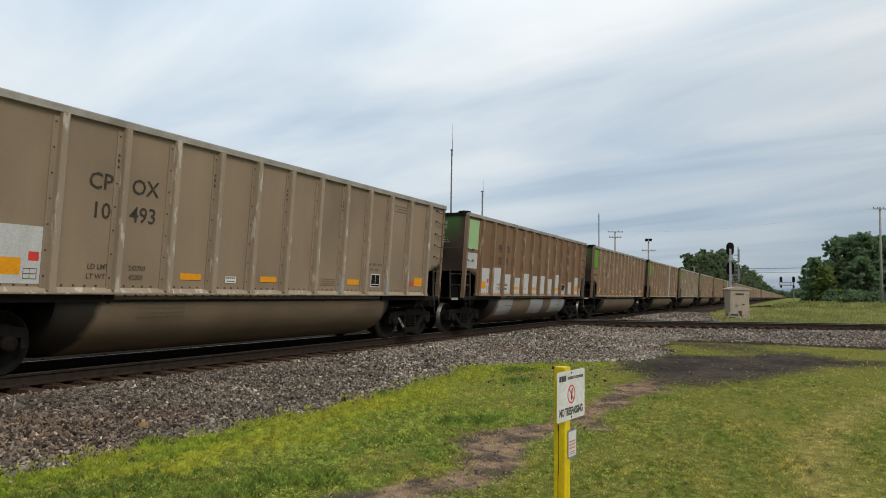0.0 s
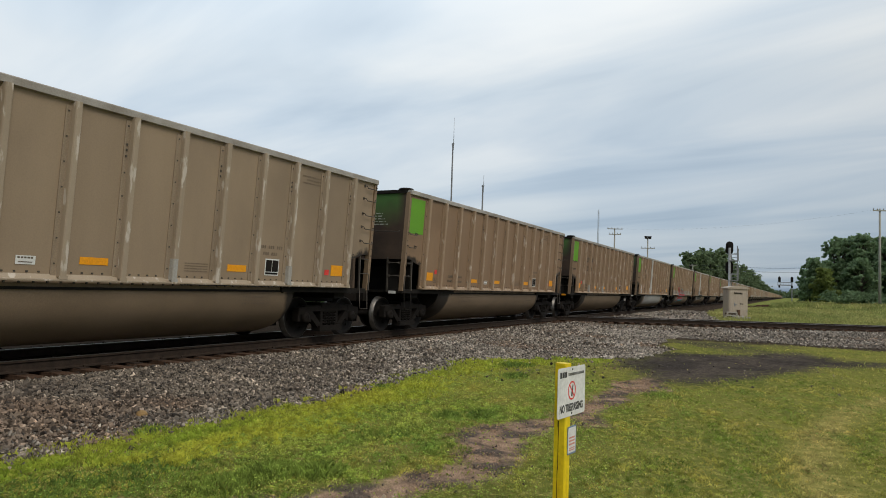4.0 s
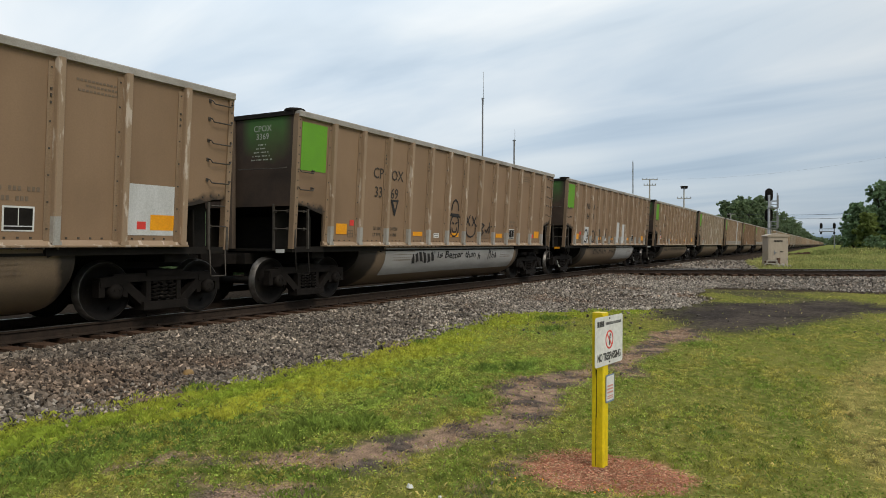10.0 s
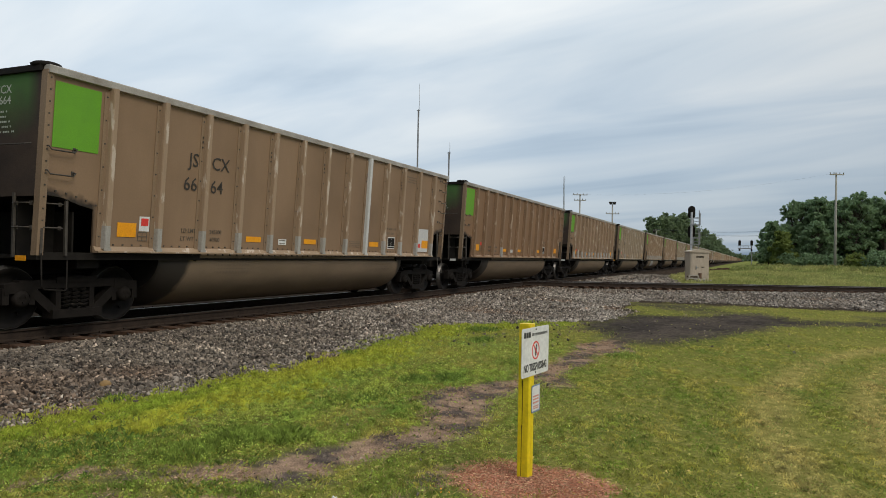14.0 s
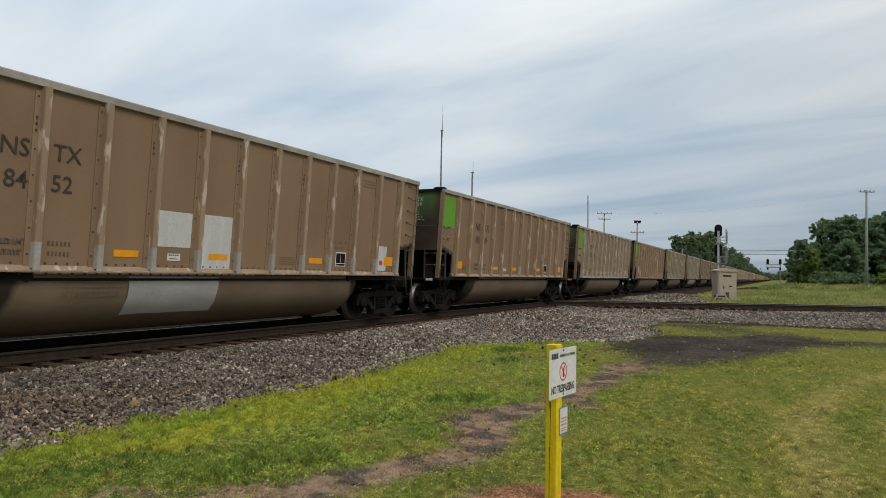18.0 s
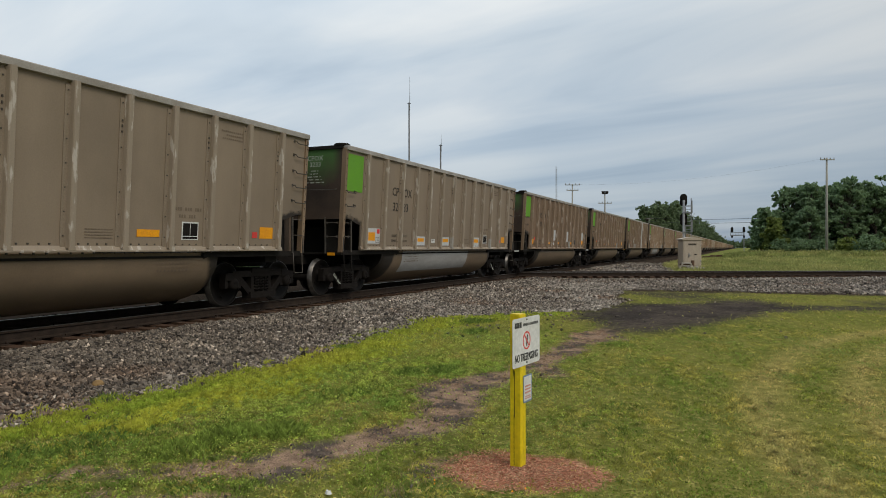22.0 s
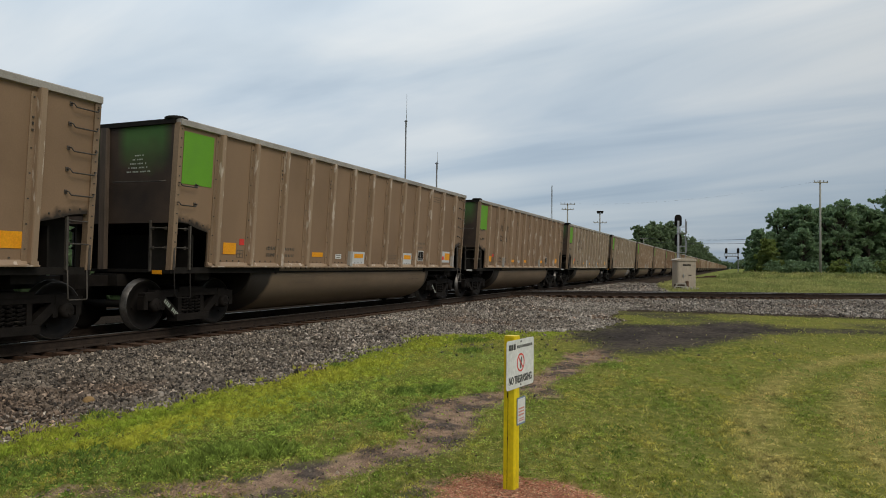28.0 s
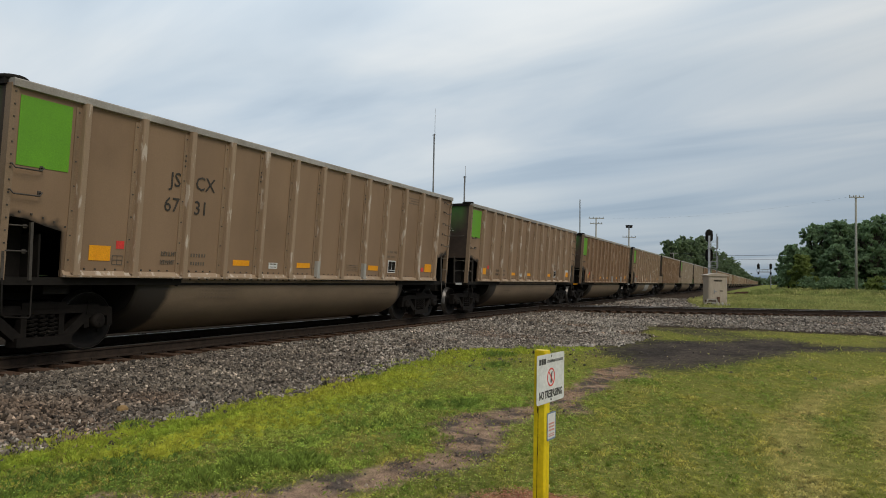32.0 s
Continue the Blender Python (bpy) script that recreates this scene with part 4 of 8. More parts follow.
def corner_mesh(far=False):
    s = Shape()
    for a, b, d in (((-0.075, 0.02, 0.03) if far else (-0.02, 0.075, 0.03)),):
        v = []
        for z in (1.05, 3.7):
            x = side_x(z)
            v += [(x - 0.09, a - 0.012, z), (x + d, a - 0.012, z), (x + d, b, z), (x - 0.002, b, z)]
        s.add(v, [(3, 2, 1, 0), (4, 5, 6, 7)] + [(i, (i + 1) % 4, 4 + (i + 1) % 4, 4 + i) for i in range(4)])
    for k in range(15):
        z = 1.2 + k * 0.17
        side_plate(s, -0.04 if far else 0.018, -0.018 if far else 0.04, z, z + 0.022, 0.04, 0.01, 1)
    return s.mesh("corner_post", M_FLANGE[0], M_ROD)


def rung_mesh(w, drop=0.05):
    """A grab iron: a bent rod with feet, w long."""
    s = Shape()
    s.tube([(0, 0, 0), (0.07, 0, 0), (0.075, 0.04, -drop), (0.075, w - 0.04, -drop), (0.07, w, 0), (0, w, 0)], 0.011, 6)
    for y in (0, w):
        s.box(0.0, 0.012, y - 0.025, y + 0.025, -0.03, 0.03)
    return s.mesh("grab_iron", M_ROD)


def top_chord_mesh(mat):
    s = Shape()
    ring = [(1.545, 3.64), (1.60, 3.64), (1.66, 3.655), (1.665, 3.75), (1.655, 3.765), (1.55, 3.765), (1.535, 3.75), (1.535, 3.65)]
    s.prism([(x, z) for x, z in ring], -HALF - 0.02, HALF + 0.02, "y")
    return s.mesh("top_chord", mat)


def sill_mesh(mat):
    s = Shape()
    s.prism([(1.40, 1.10), (1.57, 1.10), (1.575, 1.115), (1.575, 1.125), (1.50, 1.135), (1.465, 1.20), (1.40, 1.20)], -HALF + 0.93, HALF - 0.93, "y")
    for k in range(42):   # bolt heads under the lip
        y = -HALF + 3.0 + k * 0.203
        s.box(1.5, 1.525, y - 0.012, y + 0.012, 1.07, 1.10, 1)
    return s.mesh("side_sill", mat, M_ROD)


BELLY = 2.4   # how square the belly is: 2 is an ellipse


def tub_mesh():
    """The rounded belly between the bogies."""
    s = Shape()
    ring = []
    for k in range(25):
        c, d = math.cos(math.pi * k / 24), math.sin(math.pi * k / 24)
        ring.append((math.copysign(1.40 * abs(c) ** (2 / BELLY), c), 1.08 - 0.99 * max(0.0, d) ** (2 / BELLY) if 0 < k < 24 else 1.08))
    ends = [(-4.86, 0.72), (-4.8, 0.86), (-4.66, 0.95), (-4.4, 1.0), (-3.9, 1.0), (4.25, 1.0), (4.38, 0.97), (4.45, 0.86)]
    n = len(ring)
    vs, fs = [], []
    for y, k in ends:
        vs += [(x * (0.9 + 0.1 * k), y, 1.08 - (1.08 - z) * k) for x, z in ring]
    for i in range(len(ends) - 1):
        fs += [(i * n + k, i * n + k + 1, (i + 1) * n + k + 1, (i + 1) * n + k) for k in range(n - 1)]
    s.add(vs, fs, 0, True)
    s.f += [tuple(range(n)), tuple(reversed(range((len(ends) - 1) * n, len(ends) * n)))]
    s.mi += [1, 1]; s.sm += [False, False]
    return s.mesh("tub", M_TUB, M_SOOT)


def coupler_mesh():
    s = Shape()
    s.box(-0.1, 0.1, 0, 0.55, 0.74, 0.94, c=0.02)
    s.prism([(-0.15, 0.5), (0.16, 0.5), (0.2, 0.62), (0.17, 0.74), (0.06, 0.76), (0.02, 0.66), (-0.06, 0.66), (-0.1, 0.8), (-0.17, 0.74)], 0.7, 0.98, "z")
    s.tube([(0.3, 0.1, 0.8), (0.33, 0.45, 0.62), (0.28, 0.75, 0.5), (0.2, 0.85, 0.56)], 0.022, 6)
    return s.mesh("coupler", M_IRON)


def end_mesh():
    """End sheet between the corner posts."""
    return Shape().prism([(-1.40, 1.9), (1.40, 1.9), (1.56, 3.68), (-1.56, 3.68)], 0.0, 0.03, "y").mesh("end_sheet", M_END)


def side_frame_mesh():
    """Cast side frame: arched top member, slanting tension members, columns and journal boxes, each at its own depth."""
    s = Shape()
    bars = [((-0.95, 0.66), (0.95, 0.66), 0.13, 0.900, 1.060), ((-0.78, 0.60), (-0.34, 0.22), 0.14, 0.906, 1.053), ((0.78, 0.60), (0.34, 0.22), 0.14, 0.906, 1.053),
            ((-0.44, 0.20), (0.44, 0.20), 0.13, 0.870, 1.110), ((-0.30, 0.2), (-0.30, 0.66), 0.09, 0.912, 1.046), ((0.30, 0.2), (0.30, 0.66), 0.09, 0.912, 1.046), ((-0.36, 0.725), (0.36, 0.725), 0.09, 0.880, 1.080)]
    for sg in (-1, 1):
        bars += [((sg * 1.18, 0.60), (sg * 0.72, 0.64), 0.15, 0.893, 1.068), ((sg * 1.15, 0.62), (sg * 1.15, 0.38), 0.10, 0.903, 1.056), ((sg * 0.72, 0.60), (sg * 0.74, 0.36), 0.09, 0.909, 1.049)]
    for k, (p, q, w, a, b) in enumerate(bars):
        s.bar(p, q, w, a, b)
    return s.mesh("side_frame", M_IRON)


def spring_mesh():
    s = Shape()
    pts = []
    for k in range(5 * 7 + 1):
        t = 2 * math.pi * k / 7
        pts.append((1.02 + 0.06 * math.cos(t), 0.075 * math.sin(t), 0.265 + 0.31 * k / 35))
    s.tube(pts, 0.017, 4)
    return s.mesh("spring", M_WHEEL)


def frame_lettering_mesh():
    """White stencil lettering along one slanting member of a side frame."""
    s = Shape()
    p, q = Vector((-0.70, 0.53)), Vector((-0.36, 0.235))
    for k in range(9):
        if k != 4:
            a = p.lerp(q, k / 9)
            s.bar(tuple(a), tuple(a.lerp(q, 0.55 / (9 - k))), 0.07, 1.054, 1.0575)
    return s.mesh("frame_lettering", M_ENDTEXT)


def bolster_mesh():
    s = Shape()
    s.box(-1.0, 1.0, -0.2, 0.2, 0.56, 0.78, c=0.03)
    s.lathe([(0.78, 0.2), (0.84, 0.2)], 16, "z")
    for y in (-0.48, 0.48):   # brake beams with shoes
        s.box(-0.7, 0.7, y - 0.04, y + 0.04, 0.36, 0.44)
        for x in (-0.75, 0.75):
            s.box(x - 0.05, x + 0.05, y - 0.06, y + 0.06, 0.28, 0.52)
    return s.mesh("bogie", M_IRON)


def wheelset_mesh(n=20):
    s = Shape()
    for sg in (1, -1):
        c = sg * 0.755
        prof = [(c - sg * 0.085, 0.10), (c - sg * 0.075, 0.395), (c - sg * 0.06, 0.49), (c - sg * 0.035, 0.49), (c - sg * 0.018, 0.465), (c + sg * 0.065, 0.461),
                (c + sg * 0.068, 0.448), (c + sg * 0.06, 0.385), (c + sg * 0.02, 0.36), (c - sg * 0.005, 0.2), (c + sg * 0.06, 0.14), (c + sg * 0.09, 0.12)]
        s.lathe(prof, n, "x", mis=[0, 0, 1, 1, 1, 1, 0, 0, 0, 0, 0])
    s.lathe([(-1.0, 0.075), (1.0, 0.075)], 12, "x")
    for sg in (1, -1):   # three cast marks show that the wheel turns
        for k in range(3):
            a = 2.094 * k
            s.box(sg * 0.79 - 0.012, sg * 0.79 + 0.012, 0.28 * math.cos(a) - 0.03, 0.28 * math.cos(a) + 0.03, 0.28 * math.sin(a) - 0.012, 0.28 * math.sin(a) + 0.012)
    return s.mesh("wheelset", M_WHEEL, M_TREAD)


def cap_mesh():
    s = Shape()
    s.lathe([(0.88, 0.125), (1.08, 0.125), (1.11, 0.1), (1.115, 0.06)], 16, "x")
    for k in range(3):
        a = 2.094 * k + 0.5
        s.box(1.11, 1.125, 0.05 * math.cos(a) - 0.013, 0.05 * math.cos(a) + 0.013, 0.05 * math.sin(a) - 0.013, 0.05 * math.sin(a) + 0.013)
    return s.mesh("bearing_cap", M_IRON)


POSTS = [(post_mesh(m, b), post_mesh(m, b, M_FOOT), post_mesh(M_PRIMER, b, M_PRIMER)) for m, b in zip(M_POST, M_FLANGE)]
FLIP = pose(0, 0, 0, 0, 0, 180)
MESH = dict(tub=tub_mesh(), coupler=coupler_mesh(), end=end_mesh(), side=side_frame_mesh(), spring=spring_mesh(), bolster=bolster_mesh(), stencil=frame_lettering_mesh(),
            wheels=wheelset_mesh(), far_wheels=wheelset_mesh(9), cap=cap_mesh(), corner=corner_mesh(), corner2=corner_mesh(True), rung=rung_mesh(0.46), step=rung_mesh(0.30, 0.0))
MESH.update(slope=slope_mesh(), floor=boxed("floor", M_SOOT, -1.42, 1.42, -HALF + 3.2, HALF - 3.2, 0.98, 1.02),
            sill=boxed("center_sill", M_SOOT, -0.33, 0.33, -HALF - 0.15, HALF + 0.15, 0.74, 0.965), beam=boxed("side_beam", M_SOOT, 1.2, 1.46, HALF - 3.25, HALF + 0.02, 0.985, 1.095),
            deck=boxed("end_platform", M_SOOT, -1.2, 1.2, HALF - 3.2, HALF + 0.02, 1.0, 1.05), cross=boxed("body_bolster", M_SOOT, -1.3, 1.3, HALF - 1.18, HALF - 0.78, 0.85, 0.995),
            web=boxed("bulkhead", M_SOOT, -1.36, 1.36, HALF - 0.66, HALF - 0.63, 1.05, 1.715), tank=None)
_pl = Shape(); _pl.lathe([(-0.5, 0.12), (-0.45, 0.16), (0.35, 0.16), (0.4, 0.12)], 12, "x", at=(0.4, HALF - 0.62, 1.26))
MESH["tank"] = _pl.mesh("brake_cylinder", M_SOOT)
MESH["end_post"] = boxed("end_post", M_ENDPOST, 0.03, 0.2, 0.03, 0.13, 1.05, 3.68, c=0.015)
_pl = Shape(); _pl.box(-1.53, 1.53, -0.015, 0.075, 3.682, 3.768); MESH["end_chord"] = _pl.mesh("end_chord", M_SOOT)
MESH["keel"] = boxed("end_web", M_SOOT, -0.02, 0.02, HALF - 0.64, HALF - 0.03, 1.05, 1.88)
_pl = Shape(); _pl.tube([(0.02, 0.0, 0), (0.09, 0.03, 0), (0.09, 1.2, -0.02), (0.02, 1.25, 0)], 0.012, 5)
MESH["end_stile"] = boxed("end_stile", M_ROD, 0.98, 1.015, -0.06, -0.02, 1.02, 1.95)
MESH["end_plate"] = boxed("end_plate", M_WHITE, 1.06, 1.28, -0.05, -0.04, 0.97, 1.045)
MESH["end_plate2"] = boxed("end_plate", M_ORANGE, 1.06, 1.28, -0.05, -0.04, 0.97, 1.045)
MESH["rail"] = _pl.mesh("handrail", M_ROD)
_pl = Shape(); _pl.tube([(1.5, 0, 1.05), (1.52, 0, 0.62), (1.52, 0.03, 0.6), (1.52, 0.33, 0.6), (1.5, 0.36, 0.62), (1.48, 0.36, 1.05)], 0.011, 6)
MESH["stirrup"] = _pl.mesh("stirrup_step", M_ROD)
_pl = Shape(); _pl.tube([(1.5, 0, 1.08), (1.52, 0, 0.6), (1.52, 0.04, 0.56), (1.52, 0.38, 0.53), (1.5, 0.42, 0.56), (1.44, 0.47, 1.0)], 0.012, 6)
MESH["wide_stirrup"] = _pl.mesh("stirrup_step", M_SOOT)
_pl = Shape()
for _y in (0.0, 0.4):
    _pl.box(1.46, 1.5, _y - 0.02, _y + 0.02, 1.05, 1.86)
MESH["stile"] = _pl.mesh("ladder_stile", M_ROD)
_pl = Shape(); _pl.lathe([(3.72, 0.1), (3.76, 0.2), (3.80, 0.21), (3.825, 0.17), (3.83, 0.05)], 12, "z", at=(1.42, 0.1, 0))
MESH["knob"] = _pl.mesh("corner_cap", M_SOOT)


def plain(name, y0, y1, z0, z1, mat, off=0.008, thick=0.004):
    return side_plate(Shape(), y0 - HALF, y1 - HALF, z0, z1, off, thick).mesh(name, mat)


MARKS = dict(
    green=plain("green_panel", 0.12, 0.91, 2.62, 3.57, M_GREEN), mint=plain("mint_panel", 0.12, 0.91, 2.62, 3.57, M_MINT),
    o1=plain("reflector", 1.36, 1.74, 1.36, 1.59, M_ORANGE), o2=plain("reflector", 4.53, 5.0, 1.355, 1.465, M_ORANGE), o3=plain("reflector", 6.55, 7.03, 1.355, 1.465, M_ORANGE),
    o4=plain("reflector", 9.57, 10.07, 1.355, 1.48, M_ORANGE), o5=plain("reflector", 12.84, 13.29, 1.36, 1.6, M_ORANGE), red=plain("red_tag", 1.84, 1.99, 1.555, 1.68, M_RED),
    red2=plain("red_tag", 12.6, 12.76, 1.37, 1.49, M_RED), border=plain("tag_border", 1.80, 2.015, 1.465, 1.71, M_WHITE, 0.0045, 0.003))
_pl = Shape()
for z in (1.30, 1.37, 1.44):
    side_plate(_pl, 1.78 - HALF, 1.98 - HALF, z, z + 0.012, 0.007, 0.003)
for y in (1.78, 1.87, 1.968):
    side_plate(_pl, y - HALF, y + 0.012 - HALF, 1.312, 1.44, 0.0065, 0.003)
MARKS["grey"] = _pl.mesh("data_tag", M_FADED)
_pl = Shape(); side_plate(_pl, 5.6 - HALF, 5.88 - HALF, 1.32, 1.44, 0.008, 0.004, 0)
for k in range(5):
    side_plate(_pl, 5.625 + 0.046 * k - HALF, 5.66 + 0.046 * k - HALF, 1.40, 1.425, 0.0095, 0.002, 1)
side_plate(_pl, 5.64 - HALF, 5.84 - HALF, 1.345, 1.36, 0.0095, 0.002, 1)
MARKS["tag"] = _pl.mesh("white_tag", M_WHITE, M_FADED)
_pl = Shape()
for y0, y1, z0, z1, mi in ((10.6, 11.02, 1.31, 1.64, 0), (10.625, 10.8, 1.385, 1.615, 1), (10.815, 10.995, 1.385, 1.615, 1), (10.625, 10.995, 1.33, 1.37, 1)):
    side_plate(_pl, y0 - HALF, y1 - HALF, z0, z1, 0.008 + 0.003 * mi, 0.004, mi)
MARKS["aci"] = _pl.mesh("inspection_panel", M_WHITE, M_SOOT)
_pl = Shape()
for r, (y0, y1) in enumerate(((2.76, 3.08), (3.43, 3.82), (2.78, 3.04), (3.44, 3.8))):
    z = 1.48 if r < 2 else 1.335
    n = 6
    for k in range(n):
        w = (y1 - y0) / n
        side_plate(_pl, y0 + k * w - HALF, y0 + k * w + w * 0.5 - HALF, z, z + 0.062, 0.006, 0.003)
MARKS["load"] = _pl.mesh("load_lettering", M_FADED)
_pl = Shape()
for r in range(4):
    for k in range(9):
        side_plate(_pl, 8.55 + k * 0.06 - HALF, 8.55 + k * 0.06 + 0.05 - HALF, 1.32 + r * 0.045, 1.334 + r * 0.045, 0.006, 0.003)
MARKS["small"] = _pl.mesh("small_lettering", M_FAINT)
_pl = Shape()
for r in range(2):
    for k in range((11, 7)[r]):
        if k % 4 != 3:
            y = 10.42 + 0.1 * r + k * 0.062
            side_plate(_pl, y - HALF, y + 0.04 - HALF, 1.84 - 0.13 * r, 1.90 - 0.13 * r, 0.006, 0.003)
for r in range(3):
    for k in range((13, 9, 12)[r]):
        y = 11.55 + (0, 0.14, 0.03)[r] + k * 0.058
        side_plate(_pl, y - HALF, y + 0.04 - HALF, 3.42 - 0.07 * r, 3.45 - 0.07 * r, 0.006, 0.003)
MARKS["stencil"] = _pl.mesh("stencil_lettering", M_FAINT)
_pl = Shape()
for r in range(5):
    w = (0.26, 0.3, 0.42, 0.5, 0.58)[r]
    for k in range(int(w / 0.036)):
        x = 0.68 - w / 2 + k * 0.036
        z = 3.13 - r * 0.075
        if (k * 7 + r) % 5:
            _pl.box(x, x + 0.022, -0.036, -0.032, z, z + 0.026)
MARKS["ends"] = _pl.mesh("end_small_lettering", M_ENDTEXT)


def bogie(parent, y):
    top = part("bogie", MESH["bolster"], parent, pose(0, y, -0.05))
    for turn in (Matrix(), FLIP):
        part("side_frame", MESH["side"], top, turn)
    for yy in (-0.16, 0.0, 0.16):
        part("spring", MESH["spring"], top, pose(0, yy, 0))
    for yy in (-0.925, 0.925):
        part("wheelset", MESH["wheels"], top, pose(0, yy, 0.455))
        for turn in (Matrix(), FLIP):
            part("bearing_cap", MESH["cap"], top, pose(0, yy, 0.455) @ turn)


def gondola(finish):
    """One open-topped coal gondola in all its parts, standing at the middle of its length."""
    car = new("coal_gondola")
    p = lambda name, me, at=None, label="": part(name, me, car, at, label)
    sheet, chord, sill = side_sheet_mesh(M_BODY[finish]), top_chord_mesh(M_CHORD), sill_mesh(M_POST[finish])
    post = POSTS[finish][0]
    p("floor", MESH["floor"]); p("center_sill", MESH["sill"]); p("brake_cylinder", MESH["tank"])
    for turn in (Matrix(), FLIP):
        p("side_sheet", sheet, turn)
        p("slope_sheet", MESH["slope"], turn); p("end_platform", MESH["deck"], turn); p("body_bolster", MESH["cross"], turn); p("bulkhead", MESH["web"], turn); p("end_web", MESH["keel"], turn @ pose(0.95, 0, 0)); p("end_web", MESH["keel"], turn @ pose(-0.95, 0, 0))
        p("side_beam", MESH["beam"], turn); p("side_beam", MESH["beam"], turn @ pose(0, 3.23 - LONG, 0))
        for y in POST_AT:
            p("side_post", post, turn @ pose(0, y if turn is not FLIP else -y, 0))
        p("top_chord", chord, turn, "worn pale aluminium rim")
        p("side_sill", sill, turn)
        e = part("end_sheet", MESH["end"], car, turn @ pose(0, -HALF + 0.0, 0) @ FLIP, "sooty end with faded green paint")
        part("end_post", MESH["end_post"], e); part("end_chord", MESH["end_chord"], e)
        p("corner_post", MESH["corner"], turn @ pose(0, -HALF, 0))
        p("corner_post", MESH["corner2"], turn @ pose(0, HALF, 0))
        p("coupler", MESH["coupler"], turn @ pose(0, HALF + 0.1, 0))
        p("corner_cap", MESH["knob"], turn @ pose(0, -HALF, 0))
        # short ladder by the near end, tall ladder by the far end of each side
        for z in (2.62, 2.27):
            p("grab_iron", MESH["rung"], turn @ pose(side_x(z), -HALF + 0.03, z))
        for z in (3.55, 3.25, 2.89, 2.57, 2.23):
            p("grab_iron", MESH["rung"], turn @ pose(side_x(z), HALF - 0.5, z))
        for z in (1.8, 1.45):
            p("ladder_rung", MESH["step"], turn @ pose(1.43, -HALF + 0.06, z))
            p("ladder_rung", MESH["step"], turn @ pose(1.43, HALF - 0.36, z))
            p("end_rung", MESH["step"], turn @ pose(1.05, -HALF - 0.03, z, 0, 0, -90))
        p("ladder_stile", MESH["stile"], turn @ pose(0, -HALF + 0.03, 0))
        p("ladder_stile", MESH["stile"], turn @ pose(0, HALF - 0.43, 0))
        p("stirrup_step", MESH["stirrup"], turn @ pose(0, HALF - 0.42, 0))
        p("stirrup_step", MESH["wide_stirrup"], turn @ pose(0, -HALF + 0.03, 0))
        p("end_stile", MESH["end_stile"], turn @ pose(0, -HALF, 0))
        p("handrail", MESH["rail"], turn @ pose(0.1, -HALF - 0.03, 2.66, 0, 0, -90))
    p("tub", MESH["tub"])
    bogie(car, -HALF + 0.98); bogie(car, HALF - 0.98)
    for key in ("o1", "o2", "o3", "o4", "o5", "tag", "aci", "small", "grey", "stencil"):
        ob = part({"o": "reflector"}.get(key[0], MARKS[key].name), MARKS[key], car, None, "orange reflective sheet" if key[0] == "o" else "")
        if key in ("small", "stencil"):
            tagged(ob, kind="stuff")
    tagged(part("end_small_lettering", MARKS["ends"], car, pose(0, -HALF, 0)), kind="stuff")
    return car


def letters(txt, y, z, high, mat, parent, name="lettering", end=False, slant=0.0, off=0.009, label="", align="CENTER"):
    """Text on the car's side, or on its end, as a thin mesh."""
    cu = bpy.data.curves.new("letters", "FONT")
    cu.body, cu.size, cu.extrude, cu.resolution_u = txt, high / 0.69, 0.0015, 2
    cu.offset = 0.001 if not end else 0.0
    cu.align_x = align
    tmp = bpy.data.objects.new("letters", cu)
    me = bpy.data.meshes.new_from_object(tmp)
    bpy.data.objects.remove(tmp)
    for v in me.vertices:
        a, b, c = v.co
        if end:
            v.co = (y + a, -HALF - 0.036 - c, z + b)
        else:
            zz = z + b + a * slant
            v.co = (side_x(zz) + off + c, y + a, zz)
    me.materials.clear(); me.materials.append(mat)
    return part(name, me, parent, None, label)


def tub_x(z):
    k = min(1.0, max(0.0, (1.08 - z) / 0.99))
    return 1.40 * (1 - k ** BELLY) ** (1 / BELLY)


def surface_x(y, z):
    """The outer face of a gondola's side at a height: sheet, posts, sill lip or belly."""
    if z > 1.2:
        for a in POST_AT:
            if abs(y - a) < 0.06:
                return side_x(z) + 0.108
            if -0.16 < y - a < -0.08:
                return side_x(z) + 0.034
        return side_x(z) + 0.011
    if z > 1.06:
        return 1.585
    return tub_x(z) + 0.018


def spray(car, name, test, y0, y1, z0, z1, mat, label, cell=0.03, lift=0.0):
    """Spray paint on the side: small flakes wherever test(y, z) holds; y from the near end."""
    verts, faces = [], []
    ny, nz = int((y1 - y0) / cell), int((z1 - z0) / cell)
    for j in range(nz):
        z = z0 + (j + 0.5) * cell
        for i in range(ny):
            y = y0 + (i + 0.5) * cell
            if test(y, z):
                n = len(verts)
                x = surface_x(y - HALF, z) + lift
                if z > 1.06:
                    dx0 = dx1 = 0.0
                else:
                    dx0, dx1 = tub_x(z - cell / 2) - tub_x(z), tub_x(z + cell / 2) - tub_x(z)
                c = cell / 2
                verts += [(x + dx0, y - c - HALF, z - c), (x + dx0, y + c - HALF, z - c), (x + dx1, y + c - HALF, z + c), (x + dx1, y - c - HALF, z + c)]
                faces.append((n, n + 1, n + 2, n + 3))
    s = Shape(); s.add(verts, faces)
    me = s.mesh(name, mat)
    if not car:
        return me
    return tagged(part(name, me, car, None, label), label, kind="stuff" if name != "graffiti" else "")


